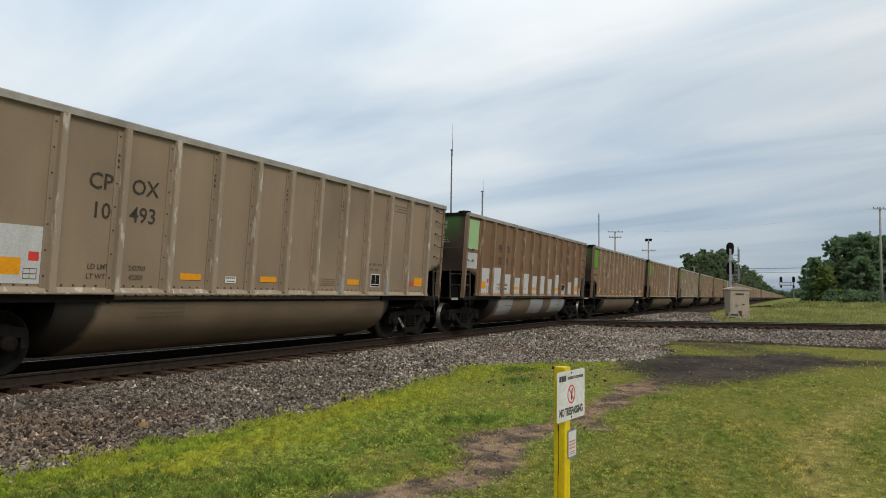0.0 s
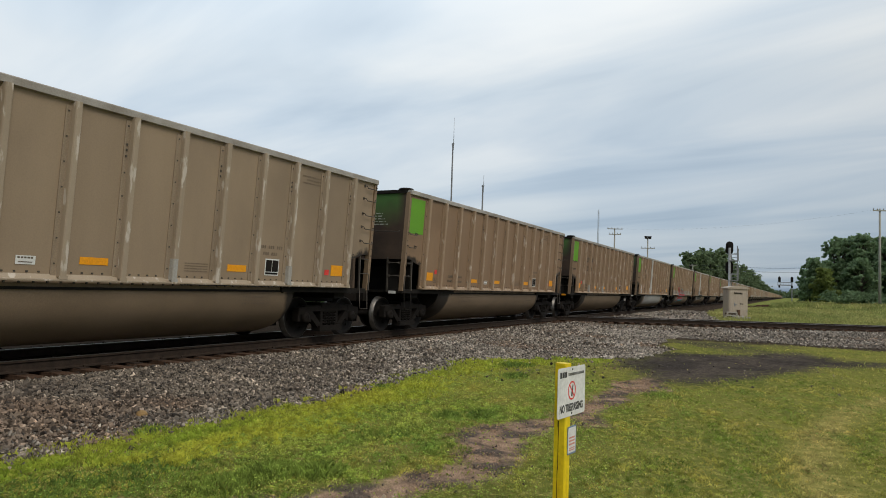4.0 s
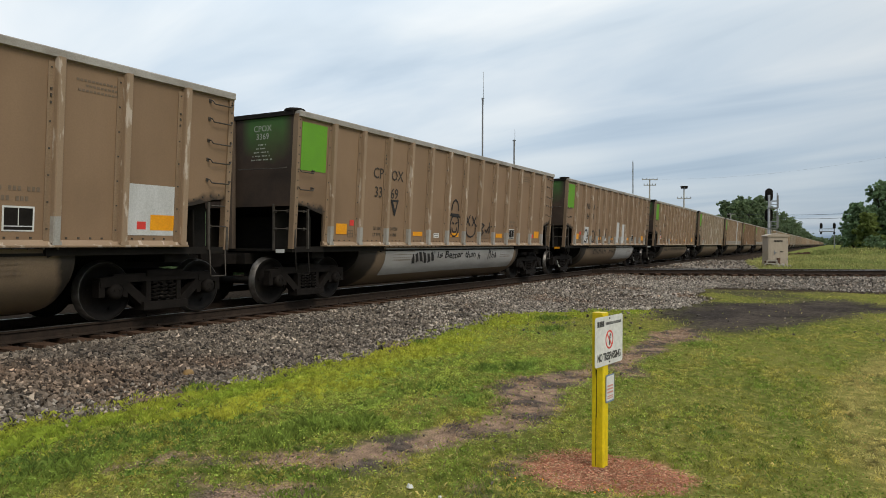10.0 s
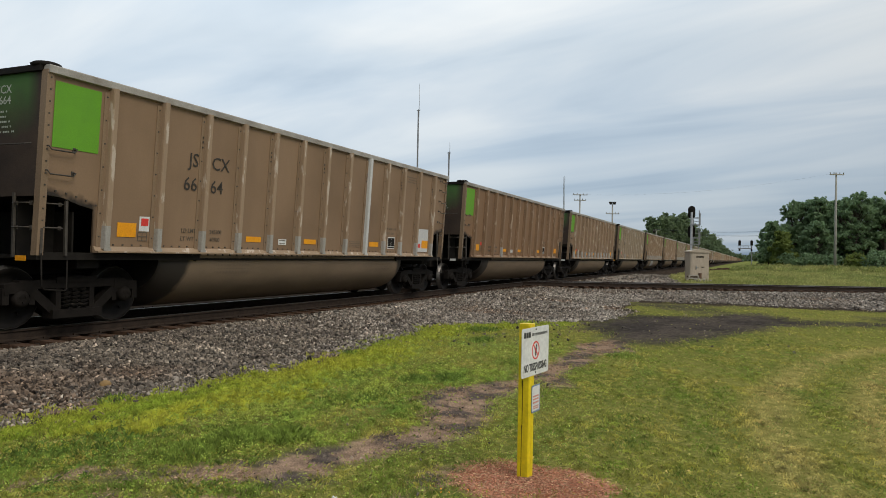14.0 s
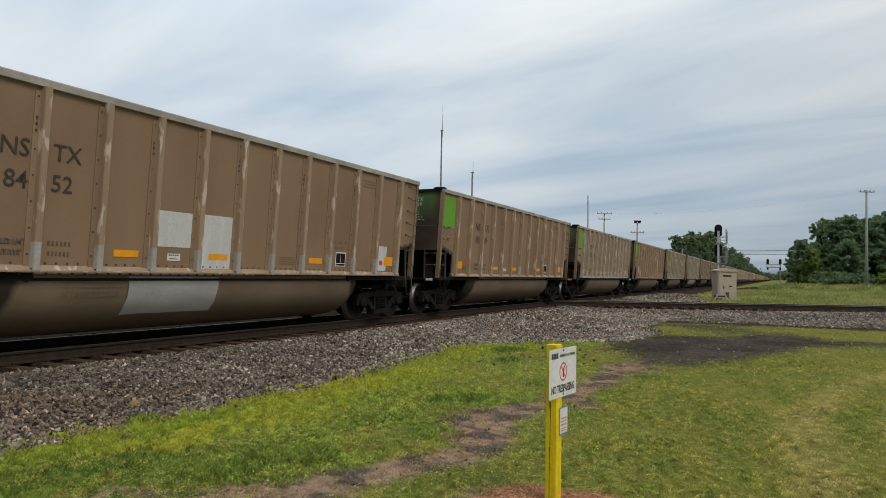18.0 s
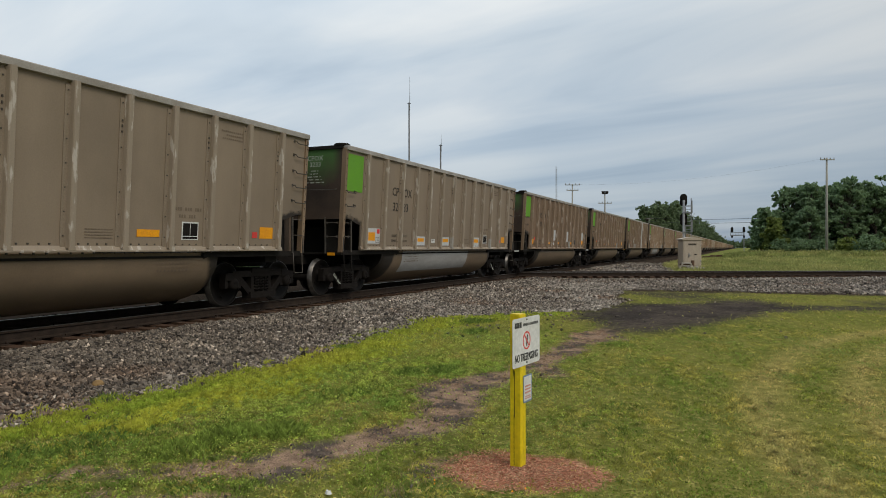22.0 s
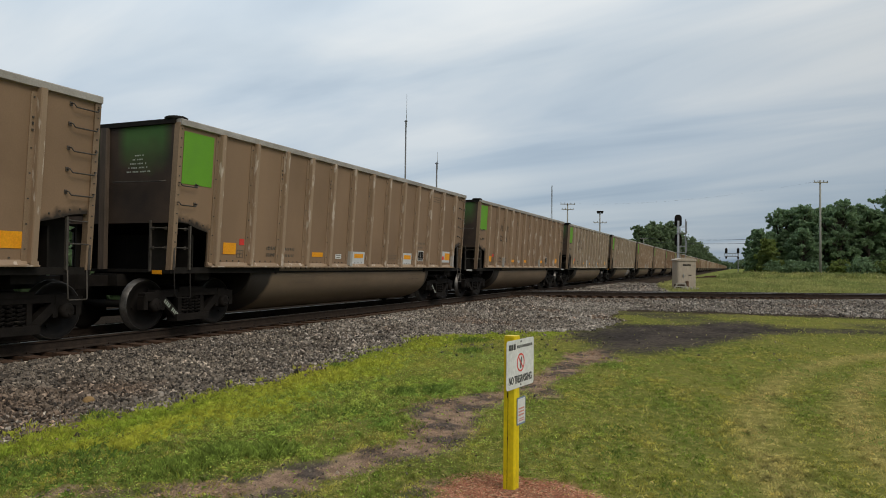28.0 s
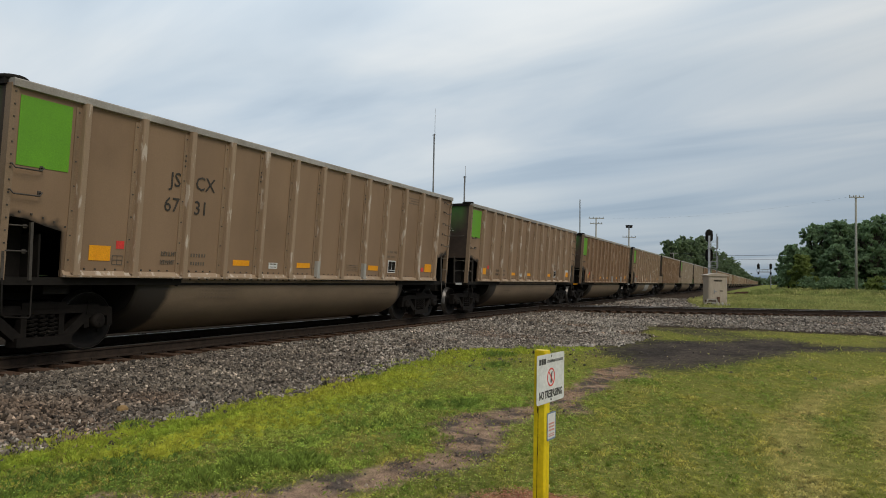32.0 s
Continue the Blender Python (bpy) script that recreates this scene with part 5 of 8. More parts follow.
def near_line(lines, w):
    """A test for places within w of any of the polylines."""
    segs = [(a, b) for ln in lines for a, b in zip(ln, ln[1:])]

    def test(y, z):
        for (ay, az), (by, bz) in segs:
            dy, dz = by - ay, bz - az
            k = max(0.0, min(1.0, ((y - ay) * dy + (z - az) * dz) / (dy * dy + dz * dz + 1e-9)))
            if (y - ay - k * dy) ** 2 + (z - az - k * dz) ** 2 < w * w:
                return True
        return False
    return test


def loop(cy, cz, ry, rz, a0=0, a1=360, n=14):
    return [(cy + ry * math.cos(radians(a0 + (a1 - a0) * k / n)), cz + rz * math.sin(radians(a0 + (a1 - a0) * k / n))) for k in range(n + 1)]


def stencil(y, z):
    """Rows of small unreadable stencil lettering on the belly."""
    if not (3.75 < y < 4.75 or 10.1 < y < 10.9) or math.sin(y * 71) < -0.2:
        return False
    return any(abs(z - c) < 0.014 for c in (0.96, 0.89, 0.82, 0.75))


MARKS["belly"] = spray(None, "belly_lettering", stencil, 3.7, 11.0, 0.7, 1.04, M_FAINT, "", 0.018)


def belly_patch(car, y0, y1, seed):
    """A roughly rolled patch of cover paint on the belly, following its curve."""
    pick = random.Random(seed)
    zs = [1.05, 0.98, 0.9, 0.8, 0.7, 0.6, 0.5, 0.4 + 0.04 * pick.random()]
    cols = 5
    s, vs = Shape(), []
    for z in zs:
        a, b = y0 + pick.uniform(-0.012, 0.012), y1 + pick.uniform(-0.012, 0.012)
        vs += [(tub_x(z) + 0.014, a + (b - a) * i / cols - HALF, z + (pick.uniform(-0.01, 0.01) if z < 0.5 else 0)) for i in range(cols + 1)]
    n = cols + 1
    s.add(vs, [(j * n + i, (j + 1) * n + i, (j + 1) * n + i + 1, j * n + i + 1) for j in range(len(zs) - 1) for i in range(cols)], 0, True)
    part("belly_paint", s.mesh("belly_paint", M_GRIMY_SHADED), car, None, "pale grey paint on the belly")


def belly_words(car, words, mat, label):
    """Sprayed words on the belly: (text, from, to, foot), each stretched to its length."""
    for txt, a, b, z0, high in words:
        cu = bpy.data.curves.new("letters", "FONT")
        cu.body, cu.size, cu.resolution_u, cu.offset = txt, 1.0, 2, 0.012
        tmp = bpy.data.objects.new("letters", cu)
        me = bpy.data.meshes.new_from_object(tmp); bpy.data.objects.remove(tmp)
        x0, x1 = min(v.co.x for v in me.vertices), max(v.co.x for v in me.vertices)
        for v in me.vertices:
            u = (v.co.x - x0) / (x1 - x0)
            z = z0 + v.co.y / 0.69 * high + 0.02 * math.sin(9 * u + a)
            v.co = (tub_x(z) + 0.024, a + (b - a) * u - HALF, z)
        me.materials.clear(); me.materials.append(mat)
        part("sprayed_word", me, car, None, label)

# ---- the train: mark, number, finish (0 tan, 1 grey, 2 brown, 3 taupe), and what sets each car apart ----
# ("w", y0, y1, z0, z1): cover paint on the side; ("t", y0, y1): on the belly; ("p", n): a repainted post; ("f",): repainted post feet
CARS = {
    -1: ("", "", "", "", 1, []),
    0: ("CP", "OX", "10", "493", 1, [("w", 1.0, 2.08, 1.24, 2.03)]),
    1: ("PS", "TX", "22", "29", 2, [("w", 0.1, 0.9, 2.0, 2.5)] + [("w", 1.27 + 1.02 * i, 1.27 + 1.02 * i + 0.66, 1.17, z) for i, z in enumerate((2.05, 2.1, 1.9, 1.8, 1.98, 1.92, 1.95, 1.84, 2.05, 1.5, 1.76, 2.0))] + [("t", 3.2, 4.6), ("t", 6.6, 8.2), ("t", 9.3, 11.3)]),
    2: ("CP", "OX", "34", "41", 0, []),
    3: ("PS", "TX", "20", "61", 0, [("p", 8)]),
    4: ("CP", "OX", "10", "439", 1, []),
    5: ("", "", "", "", 0, []),
    6: ("CP", "OX", "33", "03", 0, []),
    7: ("NS", "TX", "83", "37", 0, [("p", 4), ("w", 1.24, 1.98, 1.2, 1.72), ("w", 4.36, 5.1, 1.2, 1.56), ("t", 3.3, 10.6)]),
    8: ("JS", "CX", "66", "88", 0, [("f",)]),
    9: ("CP", "OX", "34", "48", 0, [("p", 4)]),
    10: ("NS", "TX", "85", "45", 0, [("w", 12.5, 13.3, 1.28, 2.06)]),
    11: ("CP", "OX", "33", "69", 0, [("t", 3.4, 11.2), ("f",)]),
    12: ("NS", "TX", "84", "29", 0, [("w", 2.32, 3.05, 1.2, 1.9), ("w", 7.42, 8.1, 1.2, 2.22), ("w", 8.44, 9.1, 1.2, 2.15), ("t", 7.9, 11.3), ("f",)]),
    13: ("JS", "CX", "65", "03", 0, []),
    14: ("CP", "OX", "10", "307", 1, [("w", 1.22, 2.0, 1.2, 1.33)]),
    15: ("JS", "CX", "66", "64", 0, [("p", 8), ("w", 12.5, 13.25, 1.25, 1.95), ("f",)]),
    16: ("", "", "", "", 2, []),
    17: ("", "", "", "", 0, [("f",)]),
    18: ("CP", "OX", "10", "492", 1, []),
    19: ("NS", "TX", "84", "52", 0, [("w", 5.3, 6.02, 1.55, 2.15), ("w", 6.35, 7.05, 1.2, 2.16), ("w", 12.5, 12.95, 1.22, 1.86), ("t", 4.9, 6.9), ("f",)]),
    20: ("NS", "TX", "83", "39", 0, []),
    21: ("CP", "OX", "10", "460", 1, [("f",)]),
    22: ("NS", "TX", "83", "57", 0, [("w", 1.22, 1.86, 1.55, 1.98)]),
    23: ("CP", "OX", "10", "421", 4, []),
    24: ("CP", "OX", "32", "33", 4, [("w", 1.24, 1.98, 1.28, 1.7), ("w", 4.4, 5.06, 1.24, 1.52), ("w", 6.38, 7.05, 1.24, 1.52), ("w", 9.3, 9.95, 1.2, 1.55), ("t", 3.6, 9.1)]),
    25: ("PS", "TX", "20", "55", 3, [("w", 5.3, 6.05, 1.55, 2.1), ("w", 8.4, 9.05, 1.5, 2.08), ("w", 12.5, 13.1, 1.55, 2.1)]),
    26: ("PS", "TX", "20", "96", 3, []),
    27: ("JS", "CX", "67", "33", 3, [("p", 8), ("w", 3.3, 4.05, 1.53, 1.96), ("w", 1.22, 1.72, 1.28, 1.96)]),
    28: ("WS", "CX", "86", "37", 0, [("w", 0.2, 0.9, 1.98, 2.6), ("w", 1.24, 1.98, 1.2, 2.75), ("w", 2.3, 3.0, 1.2, 1.85), ("w", 3.34, 4.02, 1.5, 1.92), ("w", 4.36, 5.06, 1.45, 1.9), ("t", 4.2, 9.5), ("w", 12.6, 13.15, 1.6, 1.95)]),
    29: ("", "", "", "", 0, []),
    30: ("", "", "", "", 0, [("w", 6.38, 7.04, 1.2, 1.52), ("w", 9.42, 10.08, 1.2, 1.54), ("w", 12.55, 13.3, 1.28, 1.66)]),
    31: ("PS", "TX", "22", "46", 0, []),
    32: ("CP", "OX", "10", "398", 1, [("w", 5.3, 6.05, 1.2, 1.62)]),
    33: ("CP", "OX", "32", "72", 1, [("w", 4.36, 5.06, 1.28, 1.5), ("w", 6.38, 7.04, 1.28, 1.5), ("t", 9.6, 10.9)]),
    34: ("JS", "CX", "67", "31", 0, []),
    35: ("", "", "", "", 0, [("w", 12.5, 13.1, 1.4, 1.7)]),
    36: ("", "", "", "", 2, []), 37: ("", "", "", "", 0, [("w", 8.4, 9.6, 1.2, 1.95), ("t", 6.5, 8.6)]),
}
LOADS = {1: ("245200", "40800"), 0: ("243700", "42300"), 11: ("244200", "41800"), 15: ("245300", "40700")}


def green_side(car, mint=False):
    part("green_panel", MARKS["mint" if mint else "green"], car, None, "pale mint paint" if mint else "bright green painted panel")


TRAIN = {}


ROWS = {}


def far_gondola(finish, remote=False):
    """A gondola that stays far down the line, with the parts that show from there."""
    car = new("coal_gondola")
    part("side_sheet", sheets[finish], car)
    part("side_sheet", sheets[finish], car, FLIP)
    if remote:   # never nearer than three hundred metres: its posts in one piece
        if finish not in ROWS:
            s = Shape()
            for y in POST_AT:
                s.box(1.46, 1.62, y - 0.05, y + 0.05, 1.16, 3.66)
            ROWS[finish] = s.mesh("post_row", M_POST[finish])
        tagged(part("post_row", ROWS[finish], car), kind="stuff")
    else:
        for y in POST_AT:
            part("side_post", POSTS[finish][0], car, pose(0, y, 0))
    part("top_chord", chord, car); part("end_chord", MESH["end_chord"], car, pose(0, -HALF, 0) @ FLIP); part("end_sheet", MESH["end"], car, pose(0, -HALF, 0) @ FLIP)
    part("tub", MESH["tub"], car); part("center_sill", MESH["sill"], car); part("floor", MESH["floor"], car)
    for y in (-HALF + 0.98, HALF - 0.98):
        top = part("bogie", MESH["bolster"], car, pose(0, y, -0.05))
        part("side_frame", MESH["side"], top)
        for yy in (-0.925, 0.925):
            part("wheelset", MESH["far_wheels"], top, pose(0, yy, 0.455))
    part("reflector", MARKS["o5"], car)
    return car


FULL_TO, LAST = 37, 84
rnd = random.Random(11)
kinds, sheets = {}, {}
for k in range(-2, LAST + 1):
    spec = CARS.get(k)
    fin = spec[4] if spec else rnd.choice([0, 0, 0, 1, 2])
    near = k <= FULL_TO
    how = (near, fin, k > 55)
    if how in kinds:
        car = copy_thing(kinds[how], Matrix())
    else:
        if near:
            car = gondola(fin)
            sheets[fin] = [o for o in car.children if o.name.startswith("side_sheet")][0].data
            chord = [o for o in car.children if o.name.startswith("top_chord")][0].data
        else:
            car = far_gondola(fin, k > 55)
        kinds[how] = car
    TRAIN[k] = car
    note = {1: " with grey cover-paint patches along its foot", 8: " with red and cyan graffiti", 9: " with black and white graffiti", 11: " with black scrawls and a white belly",
            12: " with spray-painted letters and white patches", 13: " with black scribbles on its side", 28: " with large white cover-paint patches"}.get(k, "")
    tagged(car, ("dusty tan", "pale grey-tan", "rusty brown", "dull brown-grey", "dull grey-brown")[fin] + " open-topped coal gondola" + (note or " rolling on the main track"), "freight car", "coal gondolas of the train")

_ld = None
for k, car in TRAIN.items():
    if k <= FULL_TO or k % 3 == 0:
        green_side(car, k in (1, 29))
    if -1 <= k <= FULL_TO:
        part("red_tag", MARKS["red"], car)
        part("red_tag", MARKS["red2"], car)
        if k in (13, 14, 15):
            part("tag_border", MARKS["border"], car, None, "white border of the red tag")
    spec = CARS.get(k)
    if not spec:
        continue
    a, b, c, d, fin, extra = spec
    tagged(part("belly_lettering", MARKS["belly"], car), kind="stuff")
    if a:
        for left, right, z in ((a, b, 2.675), (c, d, 2.24)):
            letters(left, 3.075 - HALF, z, 0.24, M_BLACK, car, align="RIGHT"); letters(right, 3.41 - HALF, z, 0.24, M_BLACK, car, align="LEFT")
        letters(a + b, 0.7, 3.41, 0.12, M_ENDTEXT, car, end=True); letters(c + d, 0.7, 3.25, 0.12, M_ENDTEXT, car, end=True)
    if k in (0, 12, 13, 18, 24, 30, 33):
        for o in [c for c in car.children if c.name.startswith("bogie")]:
            tagged(part("frame_lettering", MESH["stencil"], o, None, "white stencilled lettering"), kind="stuff")
    part("end_plate", MESH["end_plate2" if k % 3 == 0 else "end_plate"], car, pose(0, -HALF, 0))
    if _ld is None:
        _ld = [letters("LD LMT", 2.93 - HALF, 1.48, 0.075, M_FADED, car).data, letters("LT WT", 2.9 - HALF, 1.335, 0.075, M_FADED, car).data]
    else:
        for me in _ld:
            part("lettering", me, car)
    if k in LOADS:
        letters(LOADS[k][0], 3.63 - HALF, 1.48, 0.075, M_FADED, car); letters(LOADS[k][1], 3.62 - HALF, 1.335, 0.075, M_FADED, car)
    else:
        tagged(part("load_lettering", MARKS["load"], car), kind="stuff")
    mine = sorted((o for o in car.children if o.name.startswith("side_post") and o.matrix_basis.to_3x3()[0][0] > 0), key=lambda o: o.matrix_basis.translation.y)
    pick = random.Random(100 + k)
    for i, o in enumerate(mine):
        if ("p", i) in extra:
            o.data = POSTS[fin][2]
            tagged(o, "post repainted pale grey")
        elif ("f",) in extra or pick.random() < 0.12:
            o.data = POSTS[fin][1]
    for what, *v in extra:
        if what == "w":
            for a0, b0 in zip(POST_AT, POST_AT[1:]):   # the rolled paint runs from one post to the next flange
                a0, b0 = a0 + HALF + 0.056, b0 + HALF - 0.147
                if a0 - 0.25 < v[0] and v[1] < b0 + 0.25 and v[1] - v[0] > 0.55:
                    v[0], v[1] = (a0 if abs(v[0] - a0) < 0.2 else v[0]), (b0 if abs(v[1] - b0) < 0.2 else v[1])
                    break
            part("cover_paint", plain("cover_paint", v[0], v[1], v[2], v[3], M_PRIMER, 0.0065, 0.003), car, None, "pale grey cover paint")
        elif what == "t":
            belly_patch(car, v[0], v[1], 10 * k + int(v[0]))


def graffiti():
    # red bubble letters with a cyan edge
    blobs = [(4.25, 1.22, 0.66, 0.66), (5.05, 1.15, 0.52, 0.52), (5.8, 1.18, 0.55, 0.60), (6.55, 1.12, 0.5, 0.52), (7.3, 1.15, 0.6, 0.5)]
    inb = lambda g, y, z: min(math.hypot((y - a) / (c + g), (z - b) / (d + g)) for a, b, c, d in blobs) < 1
    car = TRAIN[8]
    spray(car, "graffiti", lambda y, z: inb(0, y, z), 3.5, 8.0, 0.45, 1.98, M_SPRAYRED, "red spray-painted bubble shapes", 0.024)
    spray(car, "graffiti_outline", lambda y, z: inb(0.075, y, z) and not inb(-0.005, y, z), 3.3, 8.2, 0.36, 2.1, M_CYAN, "cyan spray-painted outline", 0.02, 0.001)
    inner = [loop(a - 0.05, b, c * 0.96, d * 0.92, -75, 75) for a, b, c, d in blobs] + [loop(a, 0.98, 0.17, 0.15, 20, 300) for a in (4.35, 5.2, 5.85, 6.7)]
    inner += [[(4.1, 1.25), (4.18, 0.9), (4.5, 0.85)], [(5.0, 1.2), (5.5, 1.25)], [(5.65, 1.35), (6.0, 1.45), (6.25, 1.3)], [(7.0, 1.25), (7.35, 1.35), (7.5, 1.2)], [(7.05, 0.95), (7.6, 0.95)]]
    spray(car, "graffiti_linework", near_line(inner, 0.017), 3.5, 8.0, 0.5, 1.95, M_CYAN, "thin cyan lines", 0.018, 0.003)
    # black bubble shapes with white edges
    car = TRAIN[9]
    fat = [(4.35, 1.15, 0.42, 0.62), (4.98, 1.2, 0.3, 0.52), (5.5, 1.16, 0.33, 0.55), (6.05, 1.14, 0.3, 0.5), (6.5, 1.14, 0.27, 0.5), (6.95, 1.3, 0.33, 0.6), (7.2, 0.98, 0.24, 0.36)]
    drops = [(3.62, 1.42, 0.24, 0.13), (3.66, 0.78, 0.2, 0.2), (7.78, 1.34, 0.2, 0.14), (7.72, 0.78, 0.1, 0.19)]

    def inc(g, y, z):
        return any(abs((y - a) / (c + g)) ** 2.6 + abs((z - b) / (d + g)) ** 2.6 < 1 for a, b, c, d in fat + drops)
    spray(car, "graffiti", lambda y, z: inc(0, y, z), 3.3, 8.1, 0.5, 2.0, M_SPRAYBLACK, "black spray-painted bubble shapes", 0.024)
    spray(car, "graffiti_outline", lambda y, z: inc(0.012, y, z) and not inc(-0.022, y, z), 3.3, 8.1, 0.45, 2.0, M_WHITE, "thin white outline", 0.016, 0.002)
    lines = [loop(a, b, c, d, -80, 80) for a, b, c, d in fat[:5]] + [[(4.2, 1.55), (4.45, 1.62), (4.3, 1.3), (4.5, 1.15), (4.25, 0.95)], [(4.85, 1.5), (4.95, 1.2), (5.1, 1.5)], loop(5.5, 1.3, 0.12, 0.14), loop(5.52, 0.98, 0.12, 0.12), [(6.0, 1.4), (6.1, 1.1)], [(6.45, 1.4), (6.5, 1.05)], [(6.85, 1.6), (6.95, 1.75), (7.05, 1.55), (6.85, 1.5)], loop(7.75, 1.34, 0.1, 0.06)]
    spray(car, "graffiti_linework", near_line(lines, 0.013), 3.3, 7.9, 0.5, 2.05, M_WHITE, "white outline strokes", 0.015, 0.004)
    # loose black scrawls
    scr = {10: [loop(5.62, 1.8, 0.16, 0.26), loop(5.62, 1.78, 0.1, 0.1), [(5.62, 1.5), (5.62, 1.3)], loop(7.5, 1.85, 0.14, 0.2), [(7.62, 1.8), (7.45, 1.3), (7.36, 1.35)], loop(8.5, 1.75, 0.12, 0.28), [(8.38, 1.9), (8.6, 1.5)], loop(9.5, 1.85, 0.12, 0.14), loop(9.52, 1.58, 0.13, 0.15)],
           11: [loop(6.75, 1.66, 0.26, 0.3), loop(6.75, 2.1, 0.2, 0.28, 0, 180), [(6.45, 1.95), (7.05, 1.92)], [(6.52, 1.99), (7.0, 1.97)], loop(6.75, 1.6, 0.14, 0.12, 180, 360), [(6.62, 1.75), (6.7, 1.72)], [(6.8, 1.72), (6.9, 1.76)],
                [(7.45, 1.98), (7.7, 1.7)], [(7.7, 1.98), (7.45, 1.7)], [(7.85, 1.95), (8.1, 1.68)], [(8.1, 1.95), (7.85, 1.68)], loop(7.78, 1.58, 0.3, 0.22, 170, 370),
                [(8.45, 1.75), (8.45, 1.4), (8.65, 1.5), (8.5, 1.6), (8.68, 1.72), (8.48, 1.78)], [(8.75, 1.6), (8.85, 1.5), (8.95, 1.62), (9.0, 1.5)], [(9.05, 1.8), (9.06, 1.5)], [(9.0, 1.66), (9.25, 1.7)], [(3.45, 2.2), (3.62, 1.85), (3.75, 2.2), (3.5, 2.18), (3.62, 1.95)]],
           12: [loop(2.7, 1.5, 0.26, 0.26), loop(3.75, 1.5, 0.26, 0.24), loop(4.66, 1.5, 0.15, 0.3, 0, 180), [(4.51, 1.3), (4.51, 1.5)], [(4.81, 1.3), (4.81, 1.5)], [(5.5, 1.85), (5.67, 1.4), (5.85, 1.85)], loop(6.55, 1.62, 0.12, 0.32, -20, 200), loop(6.42, 1.4, 0.12, 0.12), loop(6.68, 1.4, 0.12, 0.12)],
           13: [loop(1.55, 2.72, 0.13, 0.1), [(1.4, 2.6), (1.75, 2.5), (1.45, 2.35), (1.8, 2.25), (1.4, 2.1), (1.8, 2.0), (1.45, 1.85), (1.75, 1.75)], loop(1.6, 1.85, 0.2, 0.12), loop(2.45, 1.8, 0.08, 0.08), loop(2.7, 1.8, 0.08, 0.08), loop(2.58, 1.55, 0.26, 0.2, 180, 360), [(2.35, 1.65), (2.8, 1.62)],
                [(3.4, 1.7), (3.6, 1.7), (3.4, 1.35), (3.65, 1.35)], loop(3.8, 1.42, 0.09, 0.09), [(3.95, 1.7), (3.95, 1.35), (4.1, 1.45)], [(4.5, 1.9), (4.75, 1.95), (4.6, 1.6), (4.45, 1.4)], [(4.6, 1.6), (4.85, 1.35)], [(4.75, 1.95), (4.9, 1.85)], loop(5.6, 1.62, 0.16, 0.1), [(5.45, 1.5), (5.8, 1.72)]]}
    for k, lines in scr.items():
        spray(TRAIN[k], "scrawl", near_line(lines, 0.024 if k != 12 else 0.035), 1.2, 10.2, 1.22, 2.9, M_SPRAYBLACK, "loose black spray-paint strokes", 0.016, 0.002)
    # lines of scrawl along three bellies, shown as plain strokes
    pick = random.Random(4)
    for k, y0, y1, step in ((11, 8.5, 9.9, 0.24), (12, 4.2, 7.6, 0.42), (13, 3.45, 5.0, 0.3), (13, 10.0, 10.9, 0.25)):
        lines, y = [], y0
        while y < y1:
            if pick.random() > 0.2:
                h = pick.uniform(0.16, 0.26)
                lines += [[(y, 0.72), (y + 0.02, 0.72 + h)], [(y, 0.72 + h * 0.6), (y + step * 0.5, 0.72 + h * pick.random()), (y + step * 0.55, 0.72)]]
            y += step
        spray(TRAIN[k], "scrawl", near_line(lines, 0.022), y0 - 0.1, y1 + 0.4, 0.6, 1.03, M_SPRAYBLACK, "black scrawl along the belly", 0.022, 0.003)
    belly_words(TRAIN[11], [("is", 5.95, 6.25, 0.78, 0.16), ("Better", 6.4, 7.45, 0.76, 0.19), ("than", 7.6, 8.3, 0.76, 0.19)], M_SPRAYBLACK, "loose black spray-painted word")
    belly_words(TRAIN[13], [("was", 5.4, 6.2, 0.76, 0.2), ("here", 6.35, 7.15, 0.76, 0.2), ("and", 7.3, 7.95, 0.78, 0.18), ("you", 8.05, 8.8, 0.78, 0.18), ("Better", 8.95, 9.9, 0.78, 0.18)], M_SPRAYBLACK, "loose black spray-painted word")
    spray(TRAIN[11], "scrawl", lambda y, z: abs(z - 0.8 - 0.03 * math.sin(9 * y)) < 0.13 and 4.65 < y < 5.8 and math.sin(31 * y + 17 * z) > -0.5, 4.6, 5.9, 0.6, 1.0, M_SPRAYBLACK, "blacked-out scrawl", 0.025, 0.004)


graffiti()

# ---- no-trespassing sign on its yellow post ----


